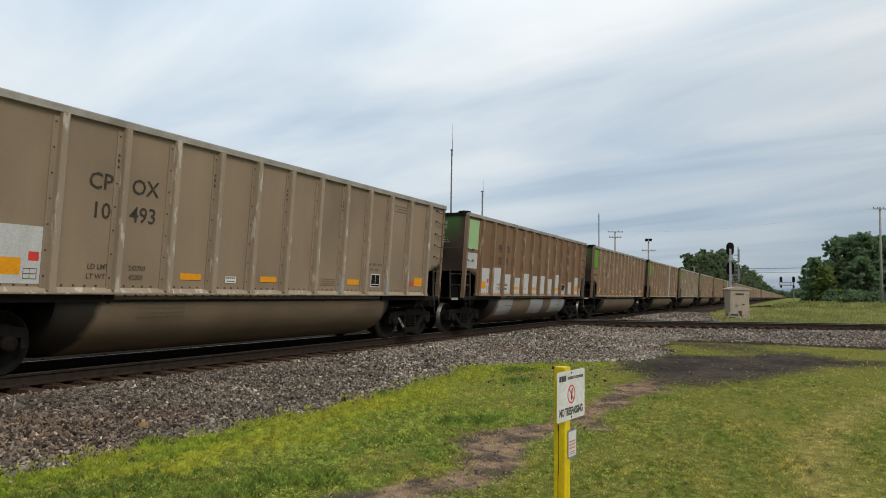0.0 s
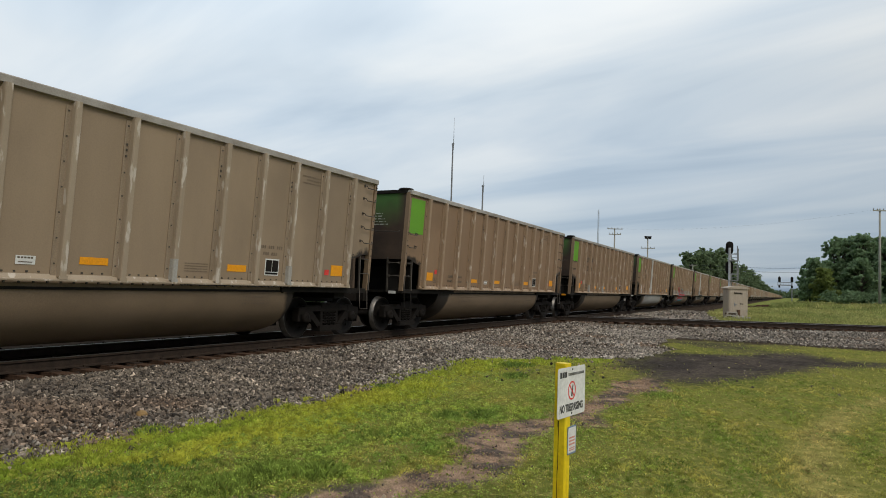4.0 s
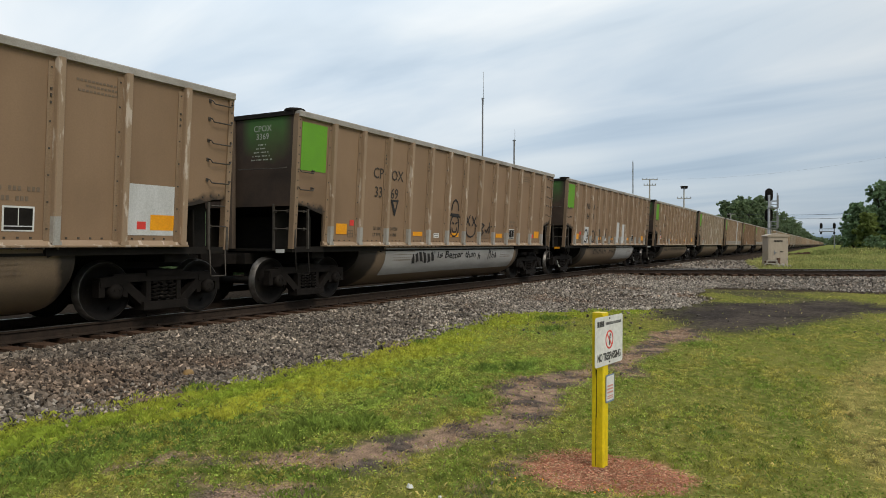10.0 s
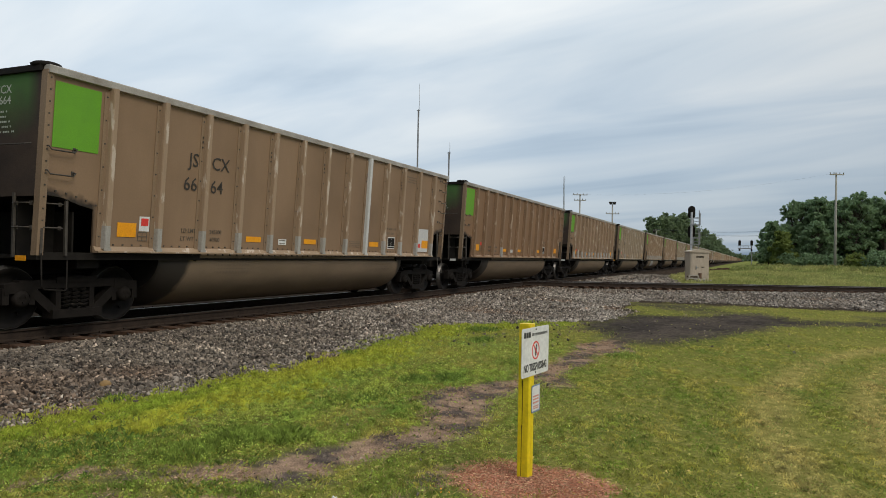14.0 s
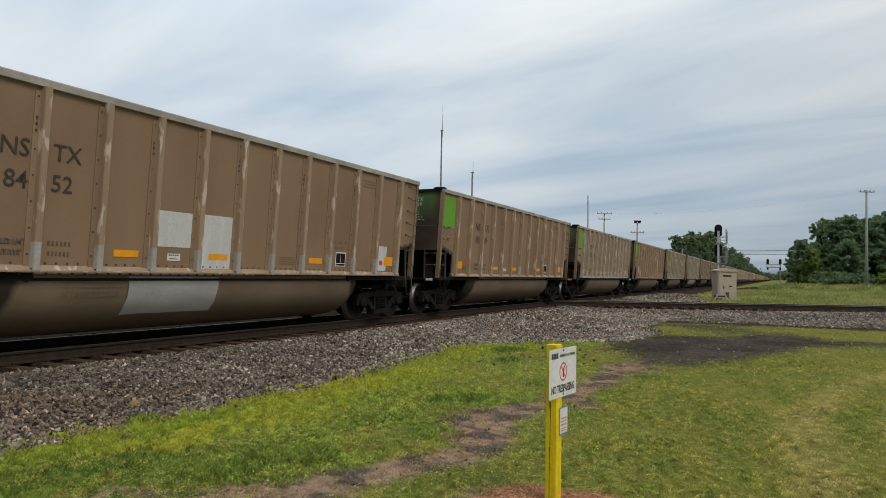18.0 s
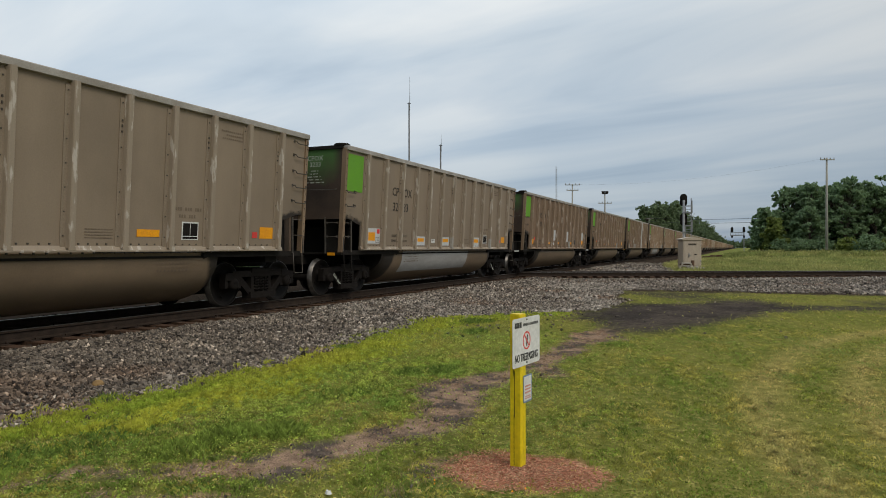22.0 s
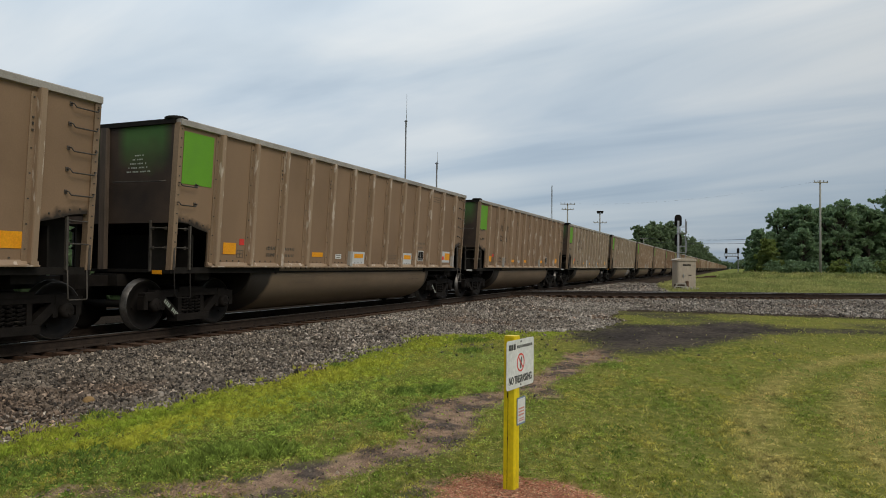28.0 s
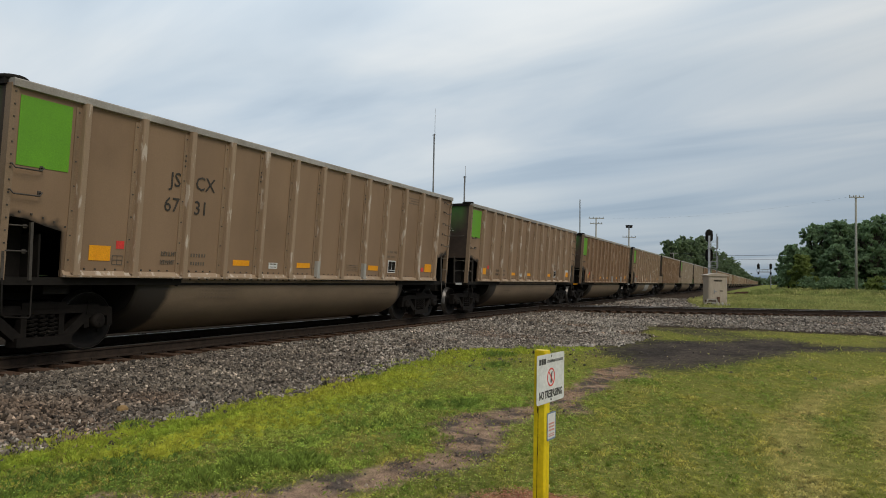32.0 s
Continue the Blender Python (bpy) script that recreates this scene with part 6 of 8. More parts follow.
def make_sign():
    post = new("sign_post")
    s = Shape(); s.box(-0.0445, 0.0445, -0.0445, 0.0445, -0.3, 1.135, 0, 0.006)
    for x, z0, z1 in ((-0.012, 0.05, 0.42), (-0.009, 0.4, 0.74), (-0.014, 0.7, 0.95)):
        s.box(x, x + 0.004, -0.0456, -0.0444, z0, z1, 1)
    part("timber", s.mesh("timber", M_YELLOW, M_SOOT), post)
    s = Shape(); s.box(-0.046, 0.046, -0.046, 0.046, 1.135, 1.15, 0, 0.012)
    part("cap", s.mesh("cap", M_YELLOW), post)
    tagged(post, "yellow painted timber post with a white warning sign", "sign post")
    post.matrix_basis = pose(-1.475, 4.985, LOW, 0, 0, -8)

    def rounded(y0, y1, z0, z1, r):
        ring = []
        for cy, cz, a0 in ((y1 - r, z0 + r, -90), (y1 - r, z1 - r, 0), (y0 + r, z1 - r, 90), (y0 + r, z0 + r, 180)):
            for k in range(5):
                a = radians(a0 + 22.5 * k)
                ring.append((cy + r * math.cos(a), cz + r * math.sin(a)))
        return ring
    pan = part("sign_panel", Shape().prism(rounded(-0.24, 0.24, 0.795, 1.145, 0.02), 0.047, 0.050, "x").mesh("sign_panel", M_WHITE), post, pose(0, 0.045, -0.02), "white aluminium sign panel with rounded corners")

    def word(txt, y, z, high, mat, name="lettering", wide=1.0):
        cu = bpy.data.curves.new("letters", "FONT")
        cu.body, cu.size, cu.extrude, cu.align_x, cu.offset = txt, high / 0.69, 0.0006, "CENTER", 0.0022
        tmp = bpy.data.objects.new("letters", cu)
        me = bpy.data.meshes.new_from_object(tmp); bpy.data.objects.remove(tmp)
        for v in me.vertices:
            a, b, c = v.co
            v.co = (0.0508 + c, y + a * wide, z + b)
        me.materials.clear(); me.materials.append(mat)
        part(name, me, pan)
    word("NO TRESPASSING", 0.0, 0.832, 0.052, M_SIGNINK, wide=0.68)
    s = Shape()
    for k in range(3):
        s.prism([(-0.205 + k * 0.04, 1.075), (-0.172 + k * 0.04, 1.075), (-0.172 + k * 0.04, 1.115), (-0.205 + k * 0.04, 1.115)], 0.0502, 0.0512, "x")
    for k in range(14):
        y = -0.065 + k * 0.02
        s.prism([(y, 1.082), (y + 0.013, 1.082), (y + 0.013, 1.102), (y, 1.102)], 0.0502, 0.0512, "x")
    tagged(part("owner_mark", s.mesh("owner_mark", M_SIGNINK), pan), kind="stuff")
    s = Shape()
    n = 28
    for k in range(n):
        a, b = 2 * math.pi * k / n, 2 * math.pi * (k + 1) / n
        s.prism([(0.067 * math.cos(a), 0.975 + 0.067 * math.sin(a)), (0.067 * math.cos(b), 0.975 + 0.067 * math.sin(b)), (0.056 * math.cos(b), 0.975 + 0.056 * math.sin(b)), (0.056 * math.cos(a), 0.975 + 0.056 * math.sin(a))], 0.0502, 0.0513, "x")
    s.bar((-0.042, 1.018), (0.042, 0.932), 0.010, 0.0502, 0.0516)
    part("prohibition_ring", s.mesh("prohibition_ring", M_RED), pan)
    s = Shape(); s.bar((0.0, 0.935), (0.008, 0.99), 0.022, 0.0501, 0.0507); s.bar((0.005, 0.99), (0.02, 1.015), 0.016, 0.0501, 0.0507)
    part("pictogram", s.mesh("pictogram", M_SIGNINK), pan)
    for z in (0.815, 1.128):
        s = Shape(); s.lathe([(0.050, 0.007), (0.055, 0.006)], 8, "x", at=(0, 0, z))
        part("bolt", s.mesh("bolt", M_SIGNINK), pan)
    small = part("notice_plate", Shape().prism(rounded(-0.01, 0.14, 0.5, 0.70, 0.012), 0.047, 0.049, "x").mesh("notice_plate", M_NOTICE), post, None, "small blue-edged notice plate")
    part("notice_face", Shape().prism(rounded(0.0, 0.13, 0.512, 0.69, 0.008), 0.0492, 0.0496, "x").mesh("notice_face", M_WHITE), small)
    s = Shape()
    for z, h in ((0.612, 0.012), (0.59, 0.012), (0.566, 0.012), (0.54, 0.008), (0.526, 0.008)):
        s.prism([(0.015, z), (0.115, z), (0.115, z + h), (0.015, z + h)], 0.0497, 0.0501, "x")
    tagged(part("notice_bars", s.mesh("notice_bars", M_NOTICEINK), small), kind="stuff")


M_SIGNINK = material("sign_ink", (0.03, 0.03, 0.032), 0.5, 0, (0.05, 0.05, 0.05), 20, 0.0)
M_NOTICEINK = material("faded_red_ink", (0.62, 0.30, 0.24), 0.5, 0, (0.5, 0.2, 0.17), 9, 0.0)
M_NOTICE = material("blue_notice_edge", (0.18, 0.26, 0.36), 0.5, 0, (0.14, 0.2, 0.3), 9, 0.0)
make_sign()

# ---- signal cabinet and colour-light signal by the crossing ----


M_RUST = material("rusty_conduit", (0.16, 0.085, 0.05), 0.85, 0, (0.08, 0.045, 0.03), 8, 0.2)
M_PALETIMBER = material("pale_weathered_timber", (0.50, 0.46, 0.40), 0.9, 0, (0.33, 0.29, 0.24), 5, 0.3, 40, (1, 6, 6))
M_CONCRETE = material("pale_concrete", (0.42, 0.40, 0.36), 0.9, 0, (0.28, 0.26, 0.23), 6, 0.3, 40)


def make_signal():
    at = pose(-3.18, 50.5, -0.2, 0, 0, 24)
    cab = new("signal_cabinet"); cab.matrix_basis = at
    tagged(cab, "beige steel relay cabinet beside the crossing tracks", "signal cabinet")
    s = Shape(); s.box(-0.63, 0.63, -0.5, 0.5, 0.02, 1.86, 0, 0.03)
    part("housing", s.mesh("housing", M_BOX), cab)
    s = Shape(); s.prism([(-0.70, 1.86), (0.70, 1.86), (0.71, 1.93), (0.45, 2.01), (0.0, 2.07), (-0.45, 2.01), (-0.71, 1.93)], -0.57, 0.57, "y")
    part("roof", s.mesh("roof", M_BOX), cab)
    s = Shape(); s.box(-0.56, 0.56, -0.524, -0.5, 0.2, 1.76, 0, 0.01)
    d = part("door", s.mesh("door", M_BOX), cab)
    s = Shape(); s.box(-0.26, -0.20, -0.56, -0.524, 0.72, 0.98); s.box(-0.23, -0.08, -0.565, -0.545, 0.83, 0.87)
    part("handle", s.mesh("handle", M_GALV), d)
    s = Shape(); s.box(0.12, 0.32, -0.53, -0.524, 0.86, 0.92)
    part("name_plate", s.mesh("name_plate", M_SOOT), d)
    s = Shape()
    for k in range(3):
        s.box(-0.27, 0.27, -0.535, -0.524, 1.52 + 0.04 * k, 1.545 + 0.04 * k)
    tagged(part("vent", s.mesh("vent", M_SOOT), d), kind="stuff")
    for z in (0.45, 1.5):
        s = Shape(); s.lathe([(z - 0.06, 0.022), (z + 0.06, 0.022)], 8, "z", at=(0.57, -0.52, 0))
        part("hinge", s.mesh("hinge", M_GALV), d)
    s = Shape(); s.box(-0.08, 0.1, -0.66, -0.52, 0.0, 0.5, 0, 0.02)
    part("conduit_box", s.mesh("conduit_box", M_RUST), cab)
    s = Shape(); s.box(-0.7, 0.7, -0.62, 0.62, -0.25, 0.02, 0, 0.05)
    part("foundation", s.mesh("foundation", M_CONCRETE), cab)
    mast = new("railway_signal"); mast.matrix_basis = pose(-3.9, 55.5, -0.2, 0, 0, 8)
    tagged(mast, "colour-light railway signal seen from behind on a ladder mast", "railway signal")
    s = Shape(); s.lathe([(0, 0.16), (0.3, 0.16), (0.32, 0.085), (4.9, 0.08)], 12, "z")
    part("mast", s.mesh("mast", M_GALV), mast)
    for z in (4.3, 2.85):   # heads face away down the line
        s = Shape()
        ring = [(0.26 * math.cos(radians(a)), 0.54 + 0.24 * math.sin(radians(a))) for a in range(180, 361, 20)] + [(0.26 * math.cos(radians(a)), 0.98 + 0.26 * math.sin(radians(a))) for a in range(0, 181, 20)]
        s.prism([(x, zz + z - 0.16) for x, zz in ring], 0.13, 0.17, "y")
        h = part("signal_head", s.mesh("signal_head", M_SOOT), mast, None, "black signal head with hooded lenses")
        for k in range(2):
            s = Shape(); zz = z + 0.38 + 0.38 * k
            s.lathe([(0.17, 0.115), (0.42, 0.115)], 14, "y", at=(0, 0, zz))
            part("hood", s.mesh("hood", M_SOOT), h)
        s = Shape(); s.box(-0.13, 0.13, 0.02, 0.13, z + 0.3, z + 0.85, 0, 0.02)
        part("lamp_case", s.mesh("lamp_case", M_SOOT), h)
    for x in (0.14, 0.54):
        s = Shape(); s.box(x - 0.03, x + 0.03, 0.18, 0.24, 0, 5.05 if x > 0.3 else 4.4)
        part("ladder_rail", s.mesh("ladder_rail", M_GALV), mast)
    lad = Shape()
    for k in range(15):
        lad.box(0.14, 0.54, 0.2, 0.225, 0.3 + k * 0.3, 0.335 + k * 0.3)
    tagged(part("ladder", lad.mesh("ladder", M_GALV), mast), kind="stuff")
    s = Shape()
    for z in (2.5, 3.95):
        s.box(-0.1, 0.62, -0.1, 0.5, z, z + 0.05)
        for x, y in ((0.6, 0.48), (0.6, -0.08)):
            s.box(x - 0.02, x + 0.02, y - 0.02, y + 0.02, z, z + 0.9)
        s.box(0.58, 0.62, -0.08, 0.48, z + 0.86, z + 0.9); s.box(0.05, 0.62, -0.1, -0.06, z + 0.45, z + 0.49)
    tagged(part("platform", s.mesh("platform", M_GALV), mast), kind="stuff")

    # a low crib of pale timbers stacked before the cabinet
    crib = new("timber_crib"); crib.matrix_basis = pose(-3.28, 49.1, float(ground_z(-3.28, 49.1)), 0, 0, 8)
    tagged(crib, "low crib of pale weathered timbers before the cabinet", "timber crib")
    # dark filler, so the open gaps between the timbers look shaded
    s = Shape(); s.box(-0.4, 0.4, -0.24, 0.24, 0.0, 0.36, 0, 0.02)
    part("core_block", s.mesh("core_block", M_TIE), crib, None, "dark block added for the shaded inside of the crib")
    for k in range(5):
        half, z = 0.5 - 0.05 * k, 0.005 + 0.085 * k
        if k % 2 == 0:
            for y in (-0.3, 0.3):
                s = Shape(); s.box(-half, half, y - 0.05, y + 0.05, z, z + 0.075, 0, 0.01)
                part("timber", s.mesh("timber", M_PALETIMBER), crib)
        else:
            for x in (-half + 0.07, half - 0.07):
                s = Shape(); s.box(x - 0.05, x + 0.05, -0.36, 0.36, z, z + 0.08, 0, 0.01)
                part("timber", s.mesh("timber", M_PALETIMBER), crib)

    # broken concrete heaped before the cabinet
    pick = random.Random(3)
    for k in range(9):
        s = Shape(); a, w = pick.uniform(-1, 1), pick.uniform(0.08, 0.2)
        ring = [(w * math.cos(0.9 * i + pick.uniform(-0.3, 0.3)), w * 0.7 * math.sin(0.9 * i)) for i in range(7)]
        s.prism(ring, 0, pick.uniform(0.08, 0.18))
        ob = new("concrete_rubble", s.mesh("concrete_rubble", M_CONCRETE))
        x, y = -2.85 + 0.75 * a, 48.9 + pick.uniform(-0.45, 0.35) + 0.4 * a
        ob.matrix_basis = pose(x, y, float(ground_z(x, y)) + 0.02, pick.uniform(-10, 10), pick.uniform(-10, 10), pick.uniform(0, 360))
        tagged(ob, "pale broken lump of concrete lying before the cabinet", "rubble", "rubble by the cabinet")

    # old ties dumped beyond the crossing
    for k, (x, y, turn) in enumerate(((-3.9, 95, 20), (-3.2, 96, 5), (-2.5, 97, 28), (-3.4, 98.5, 50), (-1.7, 98, 12))):
        ob = new("old_tie", OLD_TIE)
        ob.matrix_basis = pose(x, y, float(ground_z(x, y)) + 0.1 + 0.02 * k, 0, 3 * (k % 3) - 3, turn)
        tagged(ob, "dark weathered timber tie dumped in the grass", "railway tie", "old ties in the grass")




def make_litter():
    """Scraps lying about: a pale board by the crossing, white scraps and a rusty lump."""
    s = Shape(); s.box(-0.75, 0.75, -0.1, 0.1, 0, 0.04, 0, 0.01)
    ob = new("loose_board", s.mesh("loose_board", M_PALETIMBER)); ob.matrix_basis = pose(-7.35, 36.7, float(ground_z(-7.35, 36.7)) + 0.03, 2, 0, 62)
    tagged(ob, "pale weathered board lying on the ballast by the crossing", "board")
    rnd2 = random.Random(8)
    for x, y, w in ((-2.47, 4.0, 0.03), (-2.21, 3.94, 0.014)):
        s = Shape()
        ring = [(w * math.cos(k * 0.785) * rnd2.uniform(0.7, 1.2), 0.6 * w * math.sin(k * 0.785) * rnd2.uniform(0.7, 1.2)) for k in range(8)]
        top = [(0.5 * a + rnd2.uniform(-0.2, 0.2) * w, 0.5 * b, rnd2.uniform(0.5, 0.9) * w) for a, b in ring]
        s.add([(a, b, 0) for a, b in ring] + top, [tuple(range(8, 16))] + [(k, (k + 1) % 8, 8 + (k + 1) % 8, 8 + k) for k in range(8)] + [tuple(reversed(range(8)))])
        ob = new("litter_scrap", s.mesh("litter_scrap", M_WHITE)); ob.matrix_basis = pose(x, y, float(ground_z(x, y)) + 0.015)
        tagged(ob, "small crumpled white scrap lying in the grass", "litter")
    s = Shape(); s.lathe([(0, 0.06), (0.03, 0.07), (0.06, 0.05), (0.07, 0.02)], 7, "z")
    ob = new("rusty_lump", s.mesh("rusty_lump", M_OCHRE)); ob.matrix_basis = pose(-6.75, 5.92, float(ground_z(-6.75, 5.92)) + 0.01, 8, 5, 0)
    tagged(ob, "ochre rusty lump lying on the ballast", "lump")


M_OCHRE = material("ochre_rust", (0.32, 0.2, 0.08), 0.9, 0, (0.2, 0.12, 0.05), 14, 0.4)
make_litter()
_pl = Shape(); _pl.box(-1.25, 1.25, -0.12, 0.12, -0.1, 0.1, 0, 0.015)
OLD_TIE = _pl.mesh("old_tie", M_TIE)
make_signal()


# ---- poles, masts and wires ----
def utility_pole(x, y, top, arms, label, name="utility_pole", r=0.17):
    g = float(ground_z(x, y))
    ob = new(name); ob.matrix_basis = pose(x, y, g, 0, 0, 24)
    tagged(ob, label, "utility pole")
    h = top - g
    s = Shape(); s.tube([(0, 0, -0.5), (0, 0, h * 0.5), (0, 0, h)], r, 10, 0, r * 0.62)
    part("pole", s.mesh("pole", M_WOODPOLE), ob)
    for dz, w in arms:
        s = Shape(); s.box(-w / 2, w / 2, -0.2, -0.1, h - dz - 0.12, h - dz)
        arm = part("crossarm", s.mesh("crossarm", M_WOODPOLE), ob)
        for f in (-0.46, -0.2, 0.2, 0.46):
            s = Shape(); s.lathe([(h - dz, 0.03), (h - dz + 0.08, 0.06), (h - dz + 0.2, 0.05), (h - dz + 0.22, 0.03)], 8, "z", at=(f * w, -0.15, 0))
            part("insulator", s.mesh("insulator", M_GALV), arm)
    return ob


def spot(az, dist):
    """A place by its bearing from the track's direction, in degrees to the right, and its distance."""
    return math.sin(radians(az)) * dist, math.cos(radians(az)) * dist


def up(el, dist):
    return 1.18 + math.tan(radians(el)) * dist


px, py = spot(5.66, 100)
utility_pole(px, py, up(6.35, 100), [(0.2, 1.8)], "grey weathered wooden utility pole before the trees")
px, py = spot(-12.48, 120)
utility_pole(px, py, up(5.05, 120), [(0.1, 2.5), (1.0, 2.0)], "wooden utility pole with two crossarms beyond the train")
px, py = spot(-9.95, 125)
p2 = utility_pole(px, py, up(4.25, 125), [(1.6, 2.3)], "wooden pole with a crossarm and floodlights")
for x in (-0.3, 0.3):
    s = Shape(); s.prism([(x - 0.2, up(4.25, 125) + 0.2), (x + 0.2, up(4.25, 125) + 0.2), (x + 0.26, up(4.25, 125) + 0.65), (x - 0.26, up(4.25, 125) + 0.65)], -0.3, 0.1, "y")
    part("floodlight", s.mesh("floodlight", M_IRON), p2)


def radio_mast(az, dist, el_top, el_joint, r, label, lattice=False):
    x, y = spot(az, dist)
    ob = new("radio_mast"); ob.matrix_basis = pose(x, y, -0.4)
    tagged(ob, label, "radio mast")
    t, j = up(el_top, dist) + 0.4, up(el_joint, dist) + 0.4
    s = Shape()
    if lattice:
        for k in range(3):
            a = 2.094 * k
            s.tube([(0.3 * math.cos(a), 0.3 * math.sin(a), 0), (0.25 * math.cos(a), 0.25 * math.sin(a), t)], 0.05, 4)
        z = 0.6
        while z < t:
            for k in range(3):
                a, b = 2.094 * k, 2.094 * (k + 1)
                s.tube([(0.28 * math.cos(a), 0.28 * math.sin(a), z), (0.28 * math.cos(b), 0.28 * math.sin(b), z + 0.9)], 0.03, 3)
            z += 0.9
        part("lattice", s.mesh("lattice", M_GALV), ob)
    else:
        s.tube([(0, 0, 0), (0, 0, j)], r, 8, 0, r * 0.8)
        part("tube", s.mesh("tube", M_MAST), ob)
        s = Shape(); s.tube([(0.12, 0, j - 1.2), (0.12, 0, t)], 0.05, 6, 0, 0.03)
        part("whip_antenna", s.mesh("whip_antenna", M_GALV), ob)
        s = Shape(); s.box(-0.3, 0.3, -0.05, 0.05, j - 0.2, j - 0.1)
        part("bracket", s.mesh("bracket", M_IRON), ob)


radio_mast(-25.6, 120, 13.6, 11.6, 0.16, "thin dark radio mast with a whip antenna")
radio_mast(-23.05, 120, 9.1, 8.3, 0.17, "shorter radio mast with a panel antenna")
radio_mast(-13.75, 260, 6.4, 6.4, 0.2, "thin lattice radio tower far off", True)

# far signal gantry on the line
gx, gy = spot(-0.3, 150)
gan = new("signal_gantry"); gan.matrix_basis = pose(gx, gy, -0.2, 0, 0, 0) @ Matrix.Scale(0.8, 4)
tagged(gan, "far signal gantry with two black signal heads", "railway signal")
s = Shape(); s.box(1.6, 1.82, 0, 0.25, 0, 6.4)
part("mast", s.mesh("mast", M_GALV), gan)
s = Shape(); s.box(-1.4, 1.8, 0, 0.15, 4.6, 4.8); s.box(-1.4, 1.8, 0, 0.1, 5.3, 5.42)
for k in range(6):
    s.box(-1.4 + 0.6 * k, -1.32 + 0.6 * k, 0, 0.1, 4.6, 5.4)
part("arm", s.mesh("arm", M_GALV), gan)
for x in (-1.0, 1.7):
    s = Shape(); s.prism([(x - 0.3, 5.45), (x + 0.3, 5.45), (x + 0.3, 6.5), (x, 6.8), (x - 0.3, 6.5)], -0.2, -0.05, "y")
    part("signal_head", s.mesh("signal_head", M_SOOT), gan)
    s = Shape(); s.box(x - 0.2, x + 0.2, -0.2, -0.05, 4.1, 4.6)
    part("lower_head", s.mesh("lower_head", M_SOOT), gan)


def wire(p, q, sag, name="overhead_wire", r=0.02):
    p, q = Vector(p), Vector(q)
    s = Shape()
    s.tube([p.lerp(q, k / 12) - Vector((0, 0, sag * 4 * (k / 12) * (1 - k / 12))) for k in range(13)], r, 4)
    tagged(new(name, s.mesh(name, M_WIRE)), "thin dark overhead wire", "wire")


for az, dist in ((-6.6, 240), (3.6, 200)):
    px, py = spot(az, dist)
    utility_pole(px, py, up(2.3, dist), [(0.2, 2.4)], "far utility pole among the trees", r=0.2)
ax, ay = spot(-6.6, 240); bx, by = spot(3.6, 200)
for dz in (0.0, 1.1):
    wire((ax, ay, up(2.3, 240) - dz), (bx, by, up(2.3, 200) - dz), 0.7, r=0.05)
ax, ay = spot(-12.48, 120); bx, by = spot(5.66, 100)
wire((ax, ay, up(5.05, 120) - 0.05), (bx, by, up(6.35, 100) - 0.05), 1.0, r=0.004)


